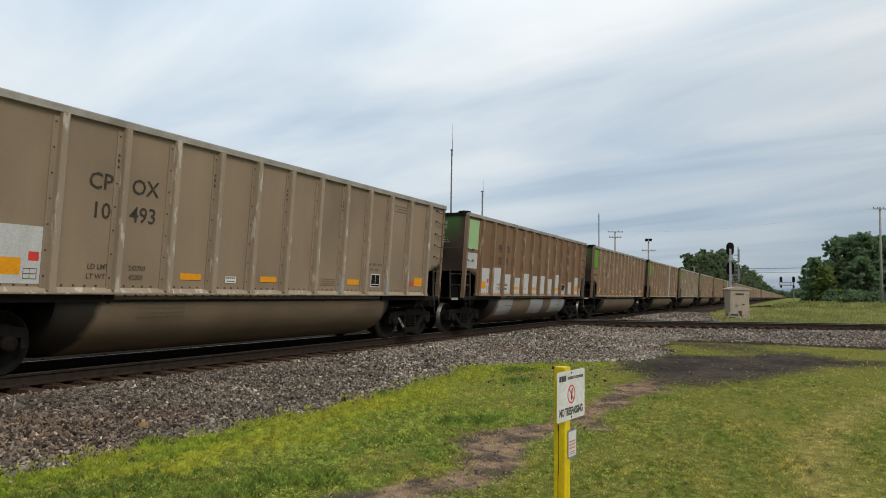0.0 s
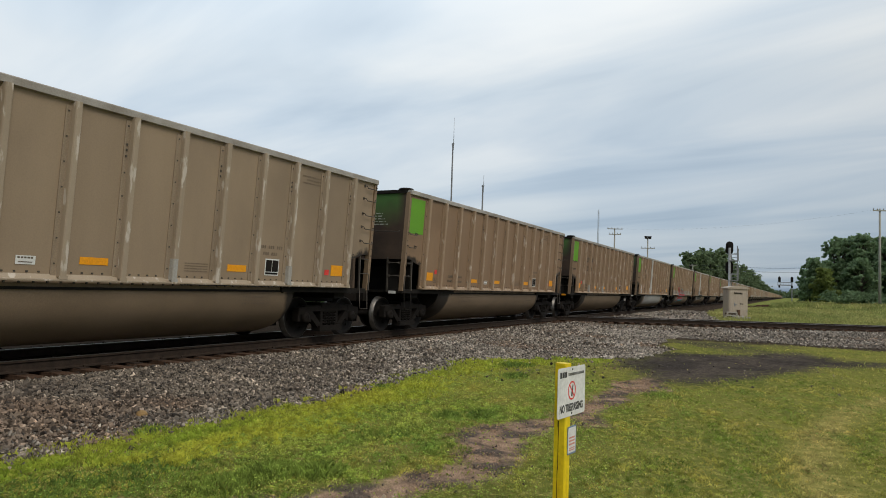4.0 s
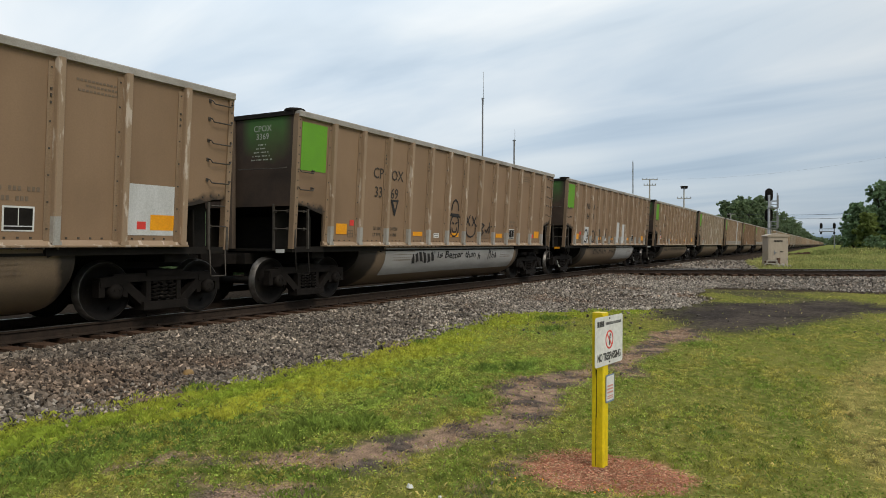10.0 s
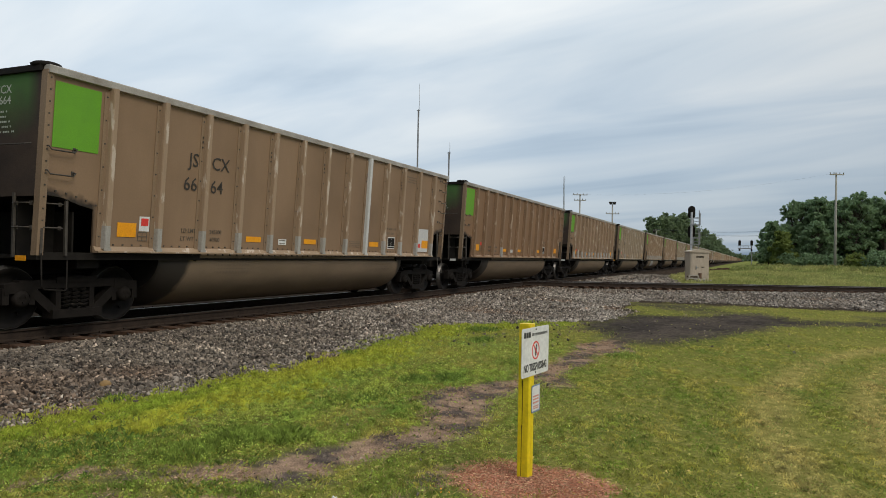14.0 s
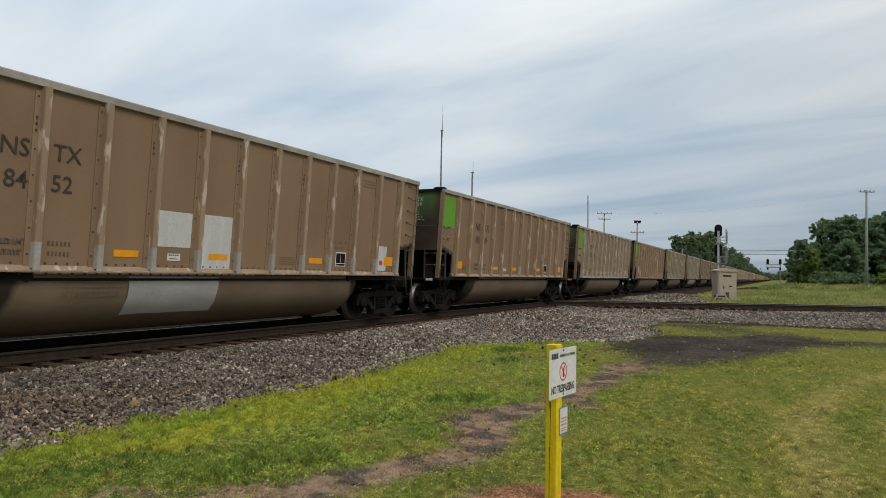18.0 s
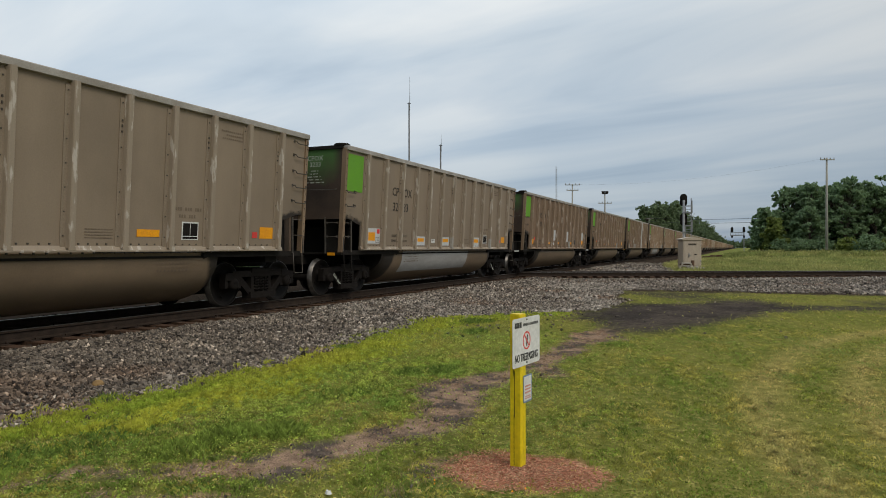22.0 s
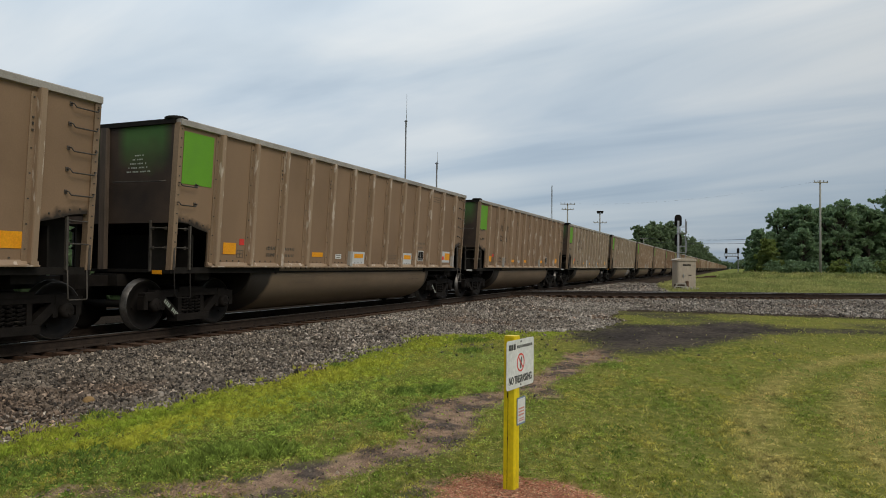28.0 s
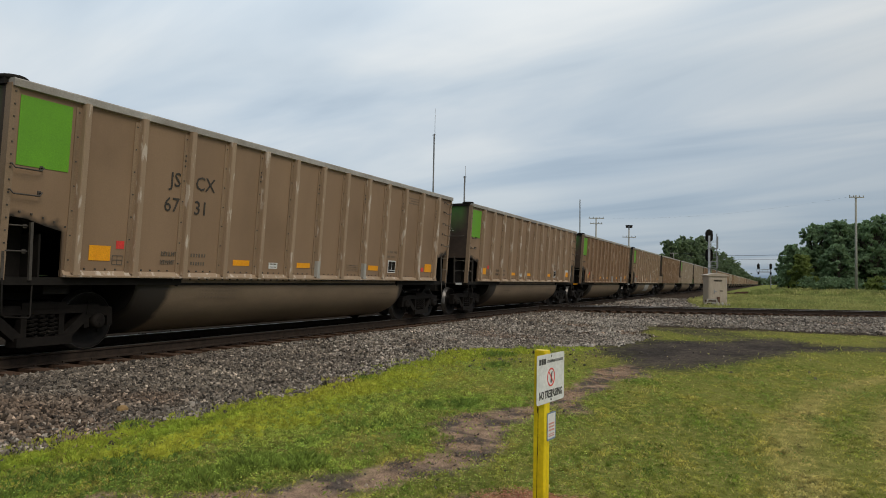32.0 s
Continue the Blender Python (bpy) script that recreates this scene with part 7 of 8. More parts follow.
# ---- trees ----
def tree(x, y, high, wide, mat, seed, label, leaf=0.36, count=3000, low=0.12, name="tree", z=None, lobe_count=84):
    rs = np.random.RandomState(seed)
    g = float(ground_z(x, y)) if z is None else z
    ob = new(name); ob.matrix_basis = pose(x, y, g, 0, 0, rs.uniform(0, 360))
    tagged(ob, label, "tree")
    s = Shape()
    s.tube([(0, 0, -0.3), (0.1, 0.05, high * 0.3), (0.0, 0.1, high * 0.62)], 0.03 * high, 8, 0, 0.012 * high)
    lobes = []
    for k in range(lobe_count):
        a = rs.uniform(0, 6.283)
        f = rs.uniform(low, 0.92)
        rad = wide * 0.5 * math.sin(math.pi * min(0.97, 0.22 + 0.74 * f)) ** 0.7 * rs.uniform(0.3, 0.95)
        c = np.array([rad * math.cos(a), rad * math.sin(a), high * f])
        lobes.append((c, wide * rs.uniform(0.08, 0.15)))
        b = Vector((0, 0, high * min(0.6, f * 0.7)))
        s.tube([b, b.lerp(Vector(c), 0.5) + Vector((0, 0, 0.2)), Vector(c)], 0.009 * high, 5, 0, 0.003 * high)
    part("trunk", s.mesh("trunk", M_BARK), ob)
    # leaves gathered in small tufts over each lobe, some deeper inside
    cs, rads = np.array([l[0] for l in lobes]), np.array([l[1] for l in lobes])
    per = 6
    td = rs.normal(size=(len(lobes), per, 3)) + np.array([0, 0, 0.45]); td /= np.linalg.norm(td, axis=2)[..., None]
    tc = (cs[:, None] + td * (rads[:, None] * rs.uniform(0.55, 1.25, (len(lobes), per)))[..., None] * np.array([1, 1, 0.85])).reshape(-1, 3)
    tr = np.repeat(rads, per) * rs.uniform(0.3, 0.55, len(lobes) * per)
    n = count
    which = rs.randint(0, len(tc), n)
    d = rs.normal(size=(n, 3)); d /= np.linalg.norm(d, axis=1)[:, None]
    cen = tc[which] + d * (tr[which] * rs.uniform(0.15, 1.1, n))[:, None] * np.array([1.1, 1.1, 0.7])
    cen[:, 2] = np.maximum(cen[:, 2], 0.1)
    # each leaf clump: two bent triangles
    u = rs.normal(size=(n, 3)); u /= np.linalg.norm(u, axis=1)[:, None]
    w = np.cross(u, d + 0.3 * rs.normal(size=(n, 3))); w /= np.linalg.norm(w, axis=1)[:, None] + 1e-9
    sz = leaf * rs.uniform(0.6, 1.4, n)[:, None]
    vs = np.stack([cen - u * sz, cen + w * sz * 0.7, cen + u * sz, cen - w * sz * 0.7 + d * sz * 0.3], 1)
    t = np.array([(0, 1, 2), (0, 2, 3)])[None] + 4 * np.arange(n)[:, None, None]
    part("crown", bulk_mesh("crown", vs.reshape(-1, 3), t.reshape(-1, 3), mat), ob)
    return ob


def make_trees():
    rs = random.Random(5)
    # clump by the utility pole
    for az, dist, el, w, mat in ((1.4, 112, 3.0, 2.8, M_LEAF), (1.85, 110, 3.0, 3.4, M_LEAF), (2.3, 104, 2.25, 2.6, M_LEAF2), (3.05, 114, 4.55, 4.2, M_LEAF), (3.8, 118, 4.7, 5, M_LEAF), (4.6, 114, 4.65, 5, M_LEAF), (5.3, 120, 4.5, 5, M_LEAF),
                                 (6.0, 116, 4.65, 5, M_LEAF), (6.85, 112, 5.1, 5.4, M_LEAF), (7.75, 118, 4.8, 5, M_LEAF), (8.6, 114, 4.6, 5, M_LEAF), (9.5, 118, 5.3, 5.4, M_LEAF), (10.4, 116, 5.7, 6, M_LEAF),
                                 (11.7, 118, 5.8, 7, M_LEAF), (13.2, 118, 5.9, 8, M_LEAF2), (15.0, 120, 6.1, 9, M_LEAF), (17.0, 122, 6.2, 10, M_LEAF), (4.6, 107, 2.9, 4, M_LEAF)):
        x, y = spot(az, dist)
        tree(x, y, up(el, dist) - float(ground_z(x, y)), w * 1.15, mat, rs.randint(0, 9999), "full leafy green broadleaf tree at the field edge", 0.18, 11500, 0.04)
    for az, dist, h, w in ((2.6, 103, 1.9, 3), (4.0, 104, 2.0, 3.5), (5.4, 105, 1.8, 3.5), (6.9, 104, 2.1, 3), (8.2, 102, 2.4, 3.6), (9.7, 104, 1.8, 4), (11.3, 104, 2.0, 4), (13, 104, 2.2, 4)):
        x, y = spot(az, dist)
        tree(x, y, h, w, M_LEAF2 if int(az * 10) % 2 else M_LEAF, rs.randint(0, 9999), "low leafy bush at the foot of the trees", 0.16, 1200, 0.1, "bush")
    # wood beyond the train, left of the line
    for k, (x, y, el, w) in enumerate(((-17, 300, 1.45, 9), (-29, 250, 3.3, 15), (-26, 268, 3.6, 15), (-25, 290, 3.6, 15), (-26, 330, 3.3, 16), (-25, 380, 2.8, 16), (-26, 450, 2.3, 17), (-26, 540, 1.95, 18), (-28, 660, 1.6, 20), (-29, 820, 1.2, 22), (-30, 1050, 0.8, 26), (-32, 1350, 0.55, 30), (-20, 1800, 0.4, 40), (16, 1500, 0.5, 50))):
        tree(x, y, up(el, math.hypot(x, y)) + 0.5, w, M_FARLEAF, 50 + k, "distant dark green tree in a wood behind the line", 0.26 + 0.0007 * y, 8000 if k < 5 else 3000, 0.05, z=-0.5)

    for az, dist, h, w in ((0.95, 116, 0.9, 1.6),):
        x, y = spot(az, dist)
        tree(x, y, h, w, M_LEAF2, rs.randint(0, 9999), "low yellowish bush beside the far line", 0.16, 900, 0.08, "bush")
    # unseen scrub beyond the line, added to block bright background through the cars' gaps
    for k in range(16):
        x, y = -24 + rs.uniform(-1.5, 1.5), -2 + 4.2 * k
        tree(x, y, rs.uniform(3.2, 4.2), rs.uniform(5, 6.5), M_LEAF, 300 + k, "added bush beyond the railway line, screening bright gaps under the cars", 0.26, 1500, 0.05, "bush")


make_trees()


# ---- grass ----
def grass_material(name, a, b, c, big, low=0.5, high=1.45, mow=False, clump=9.0, tufts=(0.5, 1.45)):
    m = bpy.data.materials.new(name); m.use_nodes = True
    nt = m.node_tree; N, L = nt.nodes.new, nt.links.new
    bs = nt.nodes["Principled BSDF"]; bs.inputs["Roughness"].default_value = 0.7; bs.inputs["Specular IOR Level"].default_value = 0.25
    geo = N("ShaderNodeNewGeometry")
    n = N("ShaderNodeTexNoise"); n.inputs["Scale"].default_value, n.inputs["Detail"].default_value = big, 4
    mp = N("ShaderNodeMapping"); mp.inputs["Scale"].default_value = (1.3, 0.4, 1); mp.inputs["Rotation"].default_value = (0, 0, radians(12))
    L(geo.outputs["Position"], mp.inputs[0]); L(mp.outputs[0], n.inputs[0])
    r = N("ShaderNodeValToRGB"); e = r.color_ramp.elements
    e[0].position, e[1].position, e[0].color, e[1].color = 0.38, 0.62, (*a, 1), (*b, 1)
    L(n.outputs[0], r.inputs[0])
    k = N("ShaderNodeMapRange"); k.inputs[1].default_value, k.inputs[2].default_value, k.inputs[4].default_value = 0.86, 1.0, 0.75
    L(geo.outputs["Random Per Island"], k.inputs[0])
    dry = k.outputs[0]
    if mow:   # drier stripes left by the mower
        st = N("ShaderNodeMath"); st.operation = "MULTIPLY"; st.inputs[1].default_value = 0.64
        L(mown(nt, geo.outputs["Position"]), st.inputs[0])
        mxx = N("ShaderNodeMath"); mxx.operation = "MAXIMUM"; L(dry, mxx.inputs[0]); L(st.outputs[0], mxx.inputs[1])
        dry = mxx.outputs[0]
    mx = N("ShaderNodeMix"); mx.data_type = "RGBA"; mx.inputs[7].default_value = (*c, 1)
    L(dry, mx.inputs[0]); L(r.outputs[0], mx.inputs[6])
    v = N("ShaderNodeMapRange"); v.inputs[3].default_value, v.inputs[4].default_value = low, high
    L(geo.outputs["Random Per Island"], v.inputs[0])
    sc = N("ShaderNodeVectorMath"); sc.operation = "SCALE"
    tuft = N("ShaderNodeTexNoise"); tuft.inputs["Scale"].default_value, tuft.inputs["Detail"].default_value = clump, 4
    L(geo.outputs["Position"], tuft.inputs[0])
    pat = N("ShaderNodeMapRange"); pat.inputs[1].default_value, pat.inputs[2].default_value, pat.inputs[3].default_value, pat.inputs[4].default_value = 0.36, 0.64, *tufts
    L(tuft.outputs[0], pat.inputs[0])
    mul = N("ShaderNodeMath"); mul.operation = "MULTIPLY"; L(v.outputs[0], mul.inputs[0]); L(pat.outputs[0], mul.inputs[1])
    L(mx.outputs[2], sc.inputs[0]); L(mul.outputs[0], sc.inputs["Scale"]); L(sc.outputs[0], bs.inputs["Base Color"])
    return leafy(m, 0.4)


def blades(name, x, y, high, width, mat, seed, label, category="grass", z=None, flop=(0.1, 0.75)):
    """Bent grass blades, two triangles each."""
    rs = np.random.RandomState(seed)
    n = len(x)
    z = ground_z(x, y) if z is None else z
    a = rs.uniform(0, 6.283, n)
    lean = rs.uniform(*flop, n) * high
    la = rs.uniform(0, 6.283, n)
    w = np.stack([np.cos(a), np.sin(a), np.zeros(n)], 1) * width[:, None]
    base = np.stack([x, y, z - 0.005], 1)
    bend = np.stack([np.cos(la), np.sin(la), np.zeros(n)], 1)
    midp = base + bend * (lean * 0.35)[:, None] + np.array([0, 0, 1.0]) * (high * 0.6)[:, None]
    tip = base + bend * lean[:, None] + np.array([0, 0, 1.0]) * high[:, None] * np.sqrt(np.maximum(0.2, 1 - (lean / high) ** 2))[:, None]
    vs = np.stack([base - w, base + w, midp + w * 0.6, tip], 1)
    t = np.array([(0, 1, 2), (0, 2, 3)])[None] + 4 * np.arange(n)[:, None, None]
    return tagged(new(name, bulk_mesh(name, vs.reshape(-1, 3), t.reshape(-1, 3), mat)), label, category, kind="stuff")


def leaflets(name, x, y, lift, size, mat, seed, label, category, thin=0.62):
    """Small clover-like leaves lying at a slant, a bent diamond each."""
    rs = np.random.RandomState(seed)
    n = len(x)
    a = rs.uniform(0, 6.283, n)
    up_n = np.stack([rs.normal(0, 0.45, n), rs.normal(0, 0.45, n), np.ones(n)], 1)
    u = np.stack([np.cos(a), np.sin(a), np.zeros(n)], 1)
    u -= up_n * (np.sum(u * up_n, 1) / np.sum(up_n * up_n, 1))[:, None]
    v = np.cross(up_n, u)
    c = np.stack([x, y, ground_z(x, y) + lift], 1)
    s = size[:, None]
    vs = np.stack([c - u * s, c - v * s * thin, c + u * s, c + v * s * thin + np.array([0, 0, 0.3]) * s], 1)
    t = np.array([(0, 1, 2), (0, 2, 3)])[None] + 4 * np.arange(n)[:, None, None]
    return tagged(new(name, bulk_mesh(name, vs.reshape(-1, 3), t.reshape(-1, 3), mat)), label, category, kind="stuff")


M_LAWN = grass_material("lawn_blades", (0.25, 0.33, 0.058), (0.49, 0.435, 0.10), (0.67, 0.51, 0.235), 2.2, 0.8, 1.2, mow=True, clump=9.0, tufts=(0.5, 1.45))
M_VERGE = grass_material("verge_blades", (0.34, 0.43, 0.056), (0.50, 0.50, 0.066), (0.54, 0.51, 0.11), 0.9, 0.85, 1.15, clump=9.0, tufts=(0.65, 1.35))
M_WEED = grass_material("weed_blades", (0.16, 0.255, 0.05), (0.25, 0.335, 0.062), (0.29, 0.35, 0.09), 1.5, 0.6, 1.3, tufts=(0.6, 1.3))
M_CLOVER = grass_material("clover_leaves", (0.25, 0.38, 0.072), (0.43, 0.50, 0.09), (0.46, 0.52, 0.12), 1.6, 0.8, 1.2, clump=9.0, tufts=(0.5, 1.45))
M_FIELD = grass_material("field_grass", (0.24, 0.28, 0.085), (0.43, 0.41, 0.15), (0.48, 0.40, 0.19), 0.12, 0.8, 1.2, clump=0.5, tufts=(0.65, 1.25))


def make_grass():
    rs = np.random.RandomState(21)

    def bed(x0, x1, y0, y1, per):
        n = int((x1 - x0) * (y1 - y0) * per)
        return rs.uniform(x0, x1, n), rs.uniform(y0, y1, n)
    # lawn and verge near the camera, thinner with distance
    lx, ly = [], []
    for x0, x1, y0, y1, per in ((-6.6, 3, -2.5, 2.3, 700), (-6.6, 3, 2.3, 7.0, 4300), (-6.4, 6, 7.0, 11, 2400), (-6.3, 8, 11, 16, 850), (-6, 10, 16, 22, 300), (-5, 12, 22, 30, 150)):
        a, b = bed(x0, x1, y0, y1, per)
        lx.append(a); ly.append(b)
    x, y = np.concatenate(lx), np.concatenate(ly)
    d, a, g, mu = masks(x + rs.normal(0, 0.1, len(x)), y + rs.normal(0, 0.2, len(x)) * np.where(y > 12, 2.5, 1))
    bare = np.maximum(np.maximum(d * 0.965, a * 0.985), np.maximum(g, mu * 0.94))
    keep = rs.uniform(size=len(x)) > np.maximum(bare, 0.8 * smooth(-0.2, 0.5, wobble(x, y, 1.4, 3)) * (y > 20))
    keep &= rs.uniform(size=len(x)) < 0.25 + 0.75 * smooth(-0.45, 0.35, wobble(x, y, 3.1, 6) + 0.6 * wobble(x, y, 11, 8) + 0.5 * wobble(x, y, 29, 3))
    x, y = x[keep], y[keep]
    edge = np.interp(y, EDGE_Y, EDGE_X)
    off = x - edge
    verge = (off < 1.0 + 0.5 * wobble(x, y, 1.1) + 0.25 * wobble(x, y, 6, 3)) & (y < 17.5)
    far = 1 + np.maximum(0, y - 7) * 0.10
    h = np.where(verge, rs.uniform(0.03, 0.09, len(x)) * (0.55 + 0.45 * smooth(0, 0.5, off)), rs.uniform(0.012, 0.042, len(x))) * (1 + 0.3 * wobble(x, y, 2.3, 4))
    h = h * np.minimum(1.6, 0.8 + 0.2 * far) * (1 + 0.35 * wobble(x, y, 9, 2) + 0.25 * wobble(x, y, 24, 4))
    w = rs.uniform(0.0013, 0.0027, len(x)) * far * np.where(verge, 0.8, 1)
    blades("lawn_grass", x[~verge], y[~verge], h[~verge], w[~verge], M_LAWN, 1, "short mown grass with dry yellow patches", flop=(0.35, 0.97))
    blades("verge_grass", x[verge], y[verge], h[verge], w[verge], M_VERGE, 2, "yellow-green rough grass along the ballast edge", flop=(0.2, 0.95))
    # a second, finer growth along the ballast edge
    y = rs.uniform(2.4, 17.5, 30000)
    off = np.abs(rs.normal(0, 0.75, len(y)))
    x = np.interp(y, EDGE_Y, EDGE_X) + off
    m = masks(x, y)
    keep = (m[2] < 0.5) & (m[0] < 0.5) & (m[1] < 0.5) & (rs.uniform(size=len(x)) < 0.45 + 0.55 * smooth(-0.4, 0.3, wobble(x, y, 7, 3) + 0.5 * wobble(x, y, 19, 1)))
    x, y, off = x[keep], y[keep], off[keep]
    blades("fine_verge_grass", x, y, rs.uniform(0.02, 0.06, len(x)) * (1 + 0.4 * wobble(x, y, 8, 2)), rs.uniform(0.0011, 0.0022, len(x)) * (1 + np.maximum(0, y - 7) * 0.1), M_VERGE, 41, "fine yellow-green grass along the ballast edge")
    # clover and low weeds, thick in the middle of the verge and round the bare earth
    x, y = bed(-6.3, -1.2, 2.4, 13, 2600)
    edge = np.interp(y, EDGE_Y, EDGE_X)
    off = x - edge
    d, a, g, mu = masks(x, y)
    thick = smooth(0.15, 1.0, off) * (1 - 0.75 * smooth(3.0, 4.2, off)) * (0.3 + 0.7 * smooth(-0.4, 0.4, wobble(x, y, 1.3, 7) + 0.6 * wobble(x, y, 6, 2) + 0.5 * wobble(x, y, 17, 5)))
    keep = rs.uniform(size=len(x)) < thick * (1 - 0.97 * d) * (1 - g) * (1 - mu) * np.where(y > 8, 0.6, 1) * (0.35 + 0.65 * smooth(3.8, 5.4, y))
    x, y = x[keep], y[keep]
    leaflets("clover", x, y, rs.uniform(0.01, 0.06, len(x)) * (1 + 0.4 * wobble(x, y, 3.1, 2) + 0.4 * wobble(x, y, 15, 7)), rs.uniform(0.005, 0.011, len(x)) * (1 + np.maximum(0, y - 6) * 0.06), M_CLOVER, 12, "low clover and broad-leaved weeds along the verge", "clover")
    # lush leafy growth between the verge and the worn path
    n = 70000
    x, y = rs.uniform(-5.9, -2.2, n), 2.5 + 7 * rs.uniform(0, 1, n) ** 1.3
    off = x - np.interp(y, EDGE_Y, EDGE_X)
    m = masks(x, y)
    thick = smooth(0.5, 1.2, off) * (1 - smooth(2.9, 3.7, off)) * smooth(-0.55, 0.25, wobble(x, y, 2.1, 3) + 0.7 * wobble(x, y, 6.5, 5) + 0.5 * wobble(x, y, 15, 2)) * (1 - 0.98 * m[0])
    keep = rs.uniform(size=n) < thick
    x, y = x[keep], y[keep]
    h, w = rs.uniform(0.015, 0.05, len(x)) * (1 + 0.4 * wobble(x, y, 7, 1) + 0.3 * wobble(x, y, 17, 6)), rs.uniform(0.0015, 0.0035, len(x)) * (1 + np.maximum(0, y - 6) * 0.06)
    deep = y + 1.2 * wobble(x, y, 1.7, 4) + 0.6 * wobble(x, y, 6, 1) < 5.2
    for name, m, mat, label in (("lush_grass", ~deep, M_CLOVER, "lush green low growth beside the worn path"), ("dark_weeds", deep, M_WEED, "deep green leafy weeds at the foot of the verge")):
        blades(name, x[m], y[m], h[m], w[m], mat, 47, label, flop=(0.4, 0.97))
    # leafy green patches scattered over the lawn
    x, y = bed(-2.6, 3.2, 2.6, 14, 1300)
    m = masks(x, y)
    thick = smooth(0.1, 0.7, wobble(x, y, 2.3, 11) + 0.5 * wobble(x, y, 7, 4) + 0.25 * wobble(x, y, 19, 6))
    keep = rs.uniform(size=len(x)) < thick * (1 - m[0]) * (1 - m[1]) * (1 - m[3])
    x, y = x[keep], y[keep]
    leaflets("lawn_clover", x, y, rs.uniform(0.012, 0.04, len(x)), rs.uniform(0.004, 0.01, len(x)) * (1 + np.maximum(0, y - 6) * 0.06), M_WEED, 32, "bright green clover patches in the mown lawn", "clover")
    # a few yellow flowers before the sign post
    x, y = rs.normal(-1.62, 0.2, 16), rs.normal(4.35, 0.1, 16)
    leaflets("yellow_flowers", x, y, rs.uniform(0.05, 0.09, 16), rs.uniform(0.008, 0.012, 16), M_ORANGE, 13, "small yellow flowers in the grass before the post", "flowers")
    # ragged tufts where the grass runs out into the ballast
    n = 4500
    ty = rs.uniform(2.6, 17, 220); tx = np.interp(ty, EDGE_Y, EDGE_X) + rs.normal(0.02, 0.16, 220)
    pick = rs.randint(0, 220, n)
    x, y = tx[pick] + rs.normal(0, 0.05, n), ty[pick] + rs.normal(0, 0.06, n)
    blades("edge_tufts", x, y, rs.uniform(0.03, 0.085, n) * (0.6 + 0.7 * (pick % 7) / 6), rs.uniform(0.0015, 0.003, n) * (1 + np.maximum(0, y - 7) * 0.1), M_VERGE, 9, "ragged green grass tufts at the ballast edge")
    # taller dark weeds in clumps
    wx, wy, wh = [], [], []
    for cx, cy, r, n, hh in ((-4.05, 4.95, 0.26, 900, 0.26), (-3.7, 5.2, 0.22, 700, 0.26), (-4.1, 4.4, 0.3, 700, 0.22), (-4.9, 4.5, 0.5, 600, 0.16), (-5.1, 3.8, 0.4, 500, 0.16), (-3.96, 8.26, 0.2, 320, 0.22),
                             (-3.6, 8.6, 0.2, 360, 0.22), (-4.65, 12.7, 0.25, 300, 0.26), (-5.3, 14.5, 0.4, 420, 0.28), (-3.3, 10.4, 0.3, 300, 0.14), (-4.4, 8.2, 0.7, 900, 0.13), (-3.8, 7.3, 0.5, 700, 0.14),
                             (-3.2, 6.6, 0.3, 500, 0.13), (-1.1, 7.3, 0.3, 350, 0.09), (-0.4, 5.6, 0.25, 350, 0.08), (-2.1, 4.3, 0.4, 700, 0.1), (-6.15, 5.5, 0.14, 110, 0.26), (-4.1, 6.8, 0.35, 500, 0.17), (-4.9, 3.1, 0.35, 700, 0.2), (-3.1, 3.9, 0.16, 300, 0.12), (-3.0, 3.45, 0.2, 380, 0.13), (-5.9, 9.9, 0.2, 200, 0.2), (-0.9, 6.3, 0.2, 260, 0.09), (-1.9, 12, 0.3, 300, 0.14)):
        n = int(n * 1.3)
        a, rad = rs.uniform(0, 6.283, n), r * np.sqrt(rs.uniform(0, 1, n))
        wx.append(cx + rad * np.cos(a)); wy.append(cy + rad * np.sin(a) * 1.2); wh.append(0.5 * hh * rs.uniform(0.4, 1.1, n) * (1.15 - 0.5 * rad / r))
    x, y, h = np.concatenate(wx), np.concatenate(wy), np.concatenate(wh)
    blades("weeds", x, y, h, rs.uniform(0.0015, 0.0035, len(x)), M_WEED, 3, "clumps of taller dark green weeds", "weeds")
    # far field beyond the crossing
    n = 45000
    az, dist = rs.uniform(-6, 14, n), 42 + 70 * rs.uniform(0, 1, n) ** 0.8
    x, y = np.sin(np.radians(az)) * dist, np.cos(np.radians(az)) * dist
    keep = (cross_v(x, y) > 4.2) & (masks(x, y)[2] < 0.5)
    x, y, dist = x[keep], y[keep], dist[keep]
    blades("field_grass", x, y, rs.uniform(0.08, 0.28, len(x)), 0.0003 * dist, M_FIELD, 4, "tall rough field grass before the trees")
    # taller weeds standing along the foot of the trees
    n = 14000
    az, dist = rs.uniform(-1.2, 14, n), 90 + 15 * rs.uniform(0, 1, n)
    x, y = np.sin(np.radians(az)) * dist, np.cos(np.radians(az)) * dist
    blades("tall_weeds", x, y, rs.uniform(0.25, 0.8, n) * (0.8 + 0.5 * wobble(x, y, 0.5, 2)), rs.uniform(0.02, 0.05, n), M_FIELD, 24, "tall pale green weeds along the foot of the trees", "weeds")
    # mulch chips round the post
    n = 1500
    a, rad = rs.uniform(0, 6.283, n), np.sqrt(rs.uniform(0, 1, n))
    x, y = -1.44 + 0.6 * rad * np.cos(a), 4.93 + 0.45 * rad * np.sin(a)
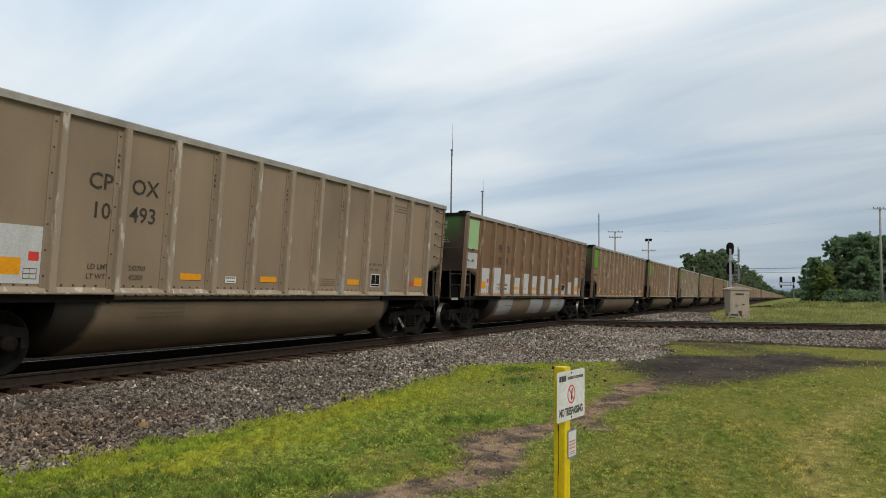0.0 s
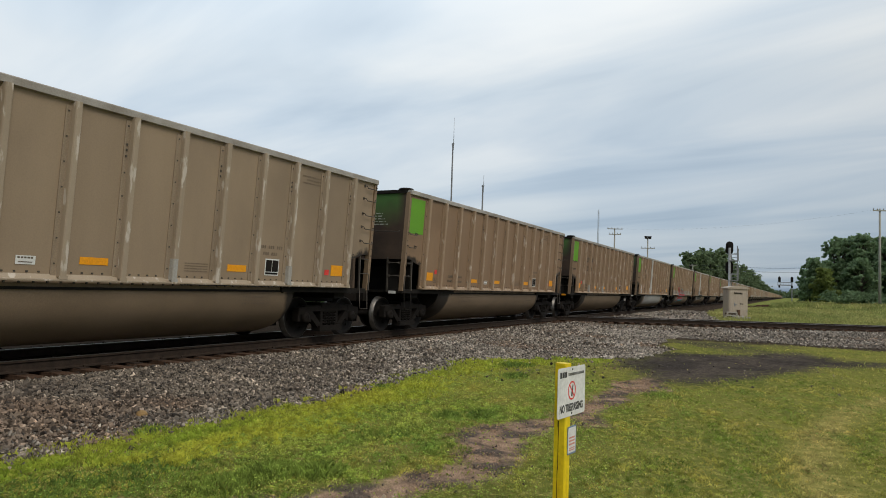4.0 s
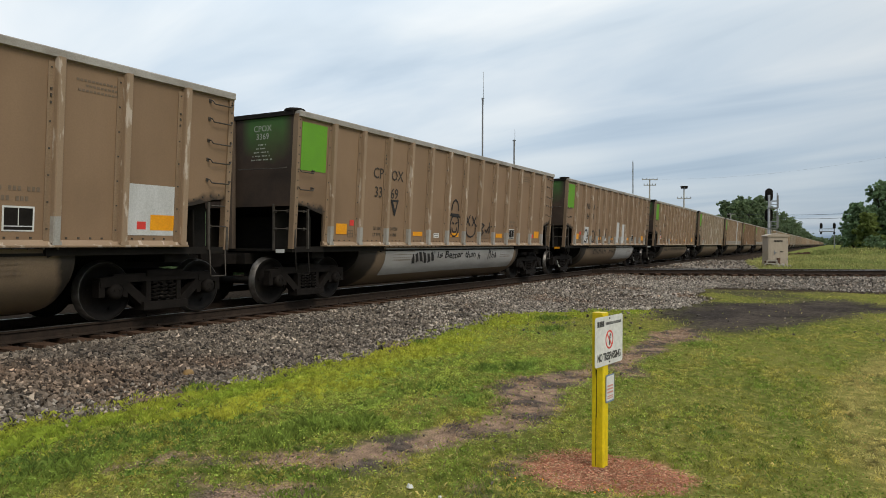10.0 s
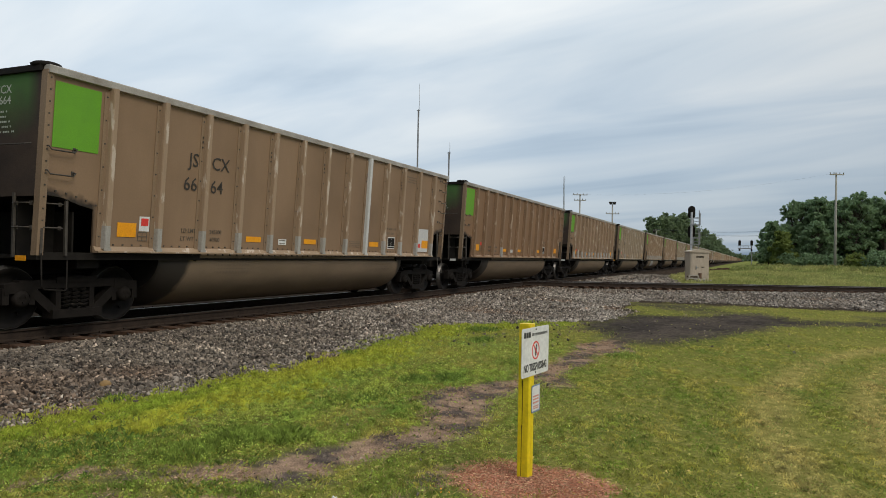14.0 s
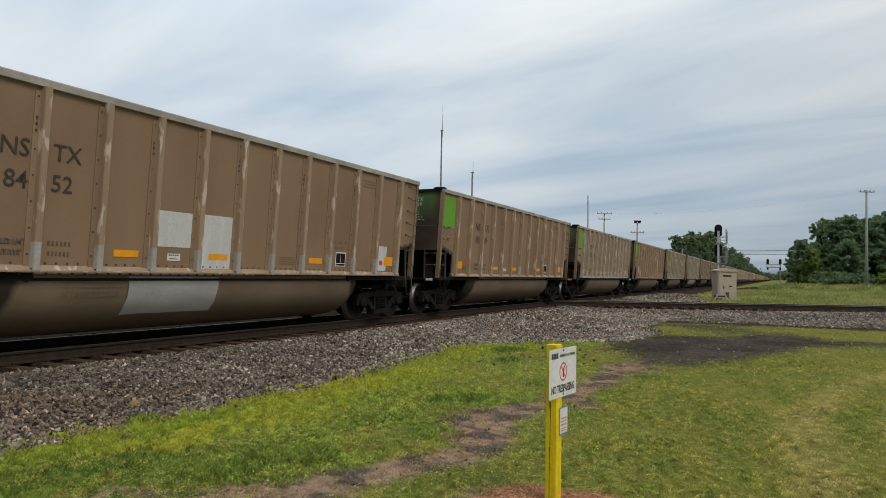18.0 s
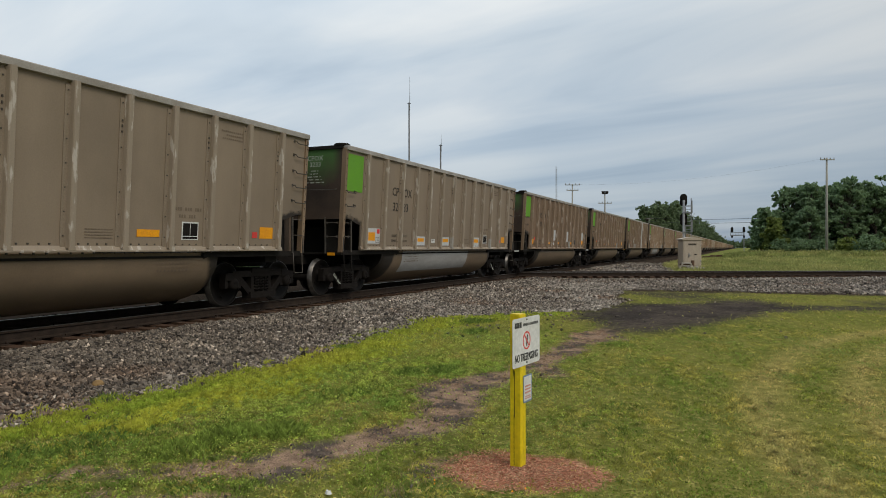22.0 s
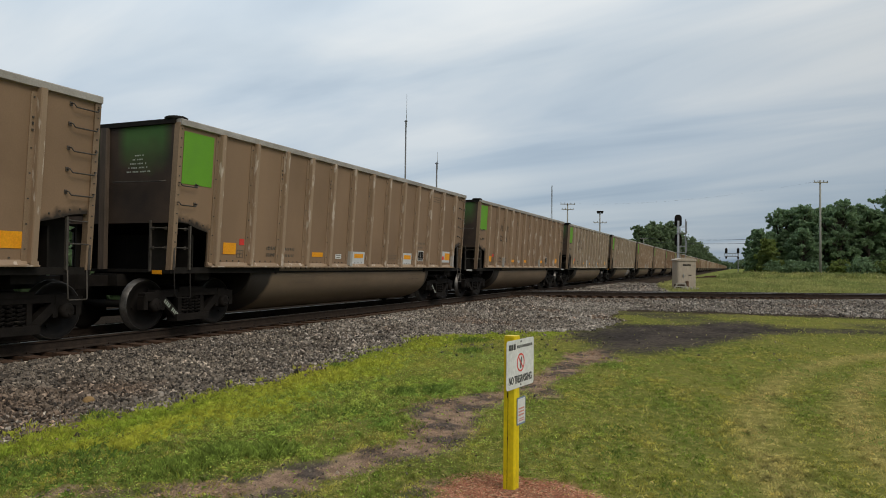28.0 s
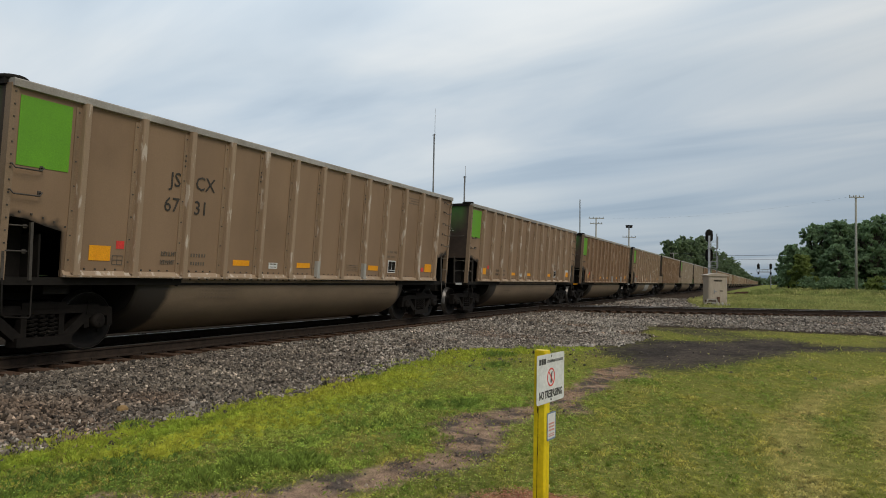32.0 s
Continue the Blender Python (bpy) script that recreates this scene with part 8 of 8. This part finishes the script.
    stones("bark_mulch", x, y, ground_z(x, y) + 0.002, rs.uniform(0.005, 0.012, n), M_MULCH, 8, "reddish bark mulch heaped round the sign post", "mulch")
    n = 15000
    a = rs.uniform(0, 6.283, n)
    rad = np.minimum(rs.uniform(0, 1, n) ** 0.5, np.abs(rs.normal(0, 0.75, n))) * (1 + 0.12 * np.sin(3 * a + 1) + 0.08 * np.sin(7 * a))
    x, y = -1.44 + 0.6 * rad * np.cos(a), 4.93 + 0.46 * rad * np.sin(a)
    pale = rs.uniform(size=n) < 0.3
    for name, m, mat, label in (("mulch_shreds", ~pale, M_MULCH, "thin reddish shreds of bark mulch round the post"), ("dry_straw", pale, M_STRAW, "pale dry grass straw strewn over the mulch")):
        leaflets(name, x[m], y[m], rs.uniform(0.004, 0.03, m.sum()), rs.uniform(0.007, 0.02, m.sum()), mat, 18, label, "mulch", 0.11)
    # dead thatch along the worn path
    n = 26000
    x, y = rs.uniform(-4.3, -1.9, n), rs.uniform(3.2, 14, n)
    inn = (masks(x, y)[0] > 0.4) & (wobble(x, y, 2.6, 5) + 0.5 * wobble(x, y, 8, 1) > 0.0)
    x, y = x[inn], y[inn]
    leaflets("dead_thatch", x, y, rs.uniform(0.003, 0.015, len(x)), rs.uniform(0.007, 0.02, len(x)) * (1 + np.maximum(0, y - 6) * 0.04), M_THATCH, 19, "dead brown grass thatch on the worn path", "thatch", 0.12)


M_MULCH = material("red_bark_mulch", (0.64, 0.33, 0.215), 0.9, 0, (0.46, 0.195, 0.12), 3, 0.3, 60, space="World", island=0.35)
M_STRAW = material("dry_straw", (0.64, 0.46, 0.28), 0.85, 0, (0.48, 0.32, 0.19), 8, 0.0, 60, space="World", island=0.35)
M_THATCH = material("dead_thatch", (0.55, 0.37, 0.24), 0.9, 0, (0.25, 0.148, 0.09), 5, 0.0, 60, space="World", island=0.5)
make_grass()


# ---- what moves ----
def motions():
    wheel_r = 0.465
    for k, car in TRAIN.items():
        mid = FIRST + k * PITCH + HALF
        walk(car, [(t, pose(TRACK_X, mid - SPEED * t + d, 0)) for t, d in ((0, 0.03), (4, -0.09), (8, -0.15), (16, -0.17), (24, -0.17), (32, -0.13))])
        if k < -1 or k > 35:
            continue
        # the wheels turn while the car is near
        a, b = max(0.0, (mid - 34) / SPEED), min(32.0, (mid + 2) / SPEED)
        if b - a < 0.1:
            continue
        fa, fb = int(a * FPS), int(b * FPS)
        times = [f / FPS for f in range(fa, fb + 1)]
        for ws in car.children_recursive:
            if ws.name.startswith("wheelset"):
                x, y, z = ws.matrix_basis.translation
                rows = [(t, pose(x, y, z, math.degrees(SPEED * (t - times[0]) / wheel_r) % 360)) for t in times]
                if times[0] > 0:
                    rows.insert(0, (0, rows[0][1]))
                if times[-1] < 32:
                    rows.append((32, rows[-1][1]))
                walk(ws, rows)


motions()
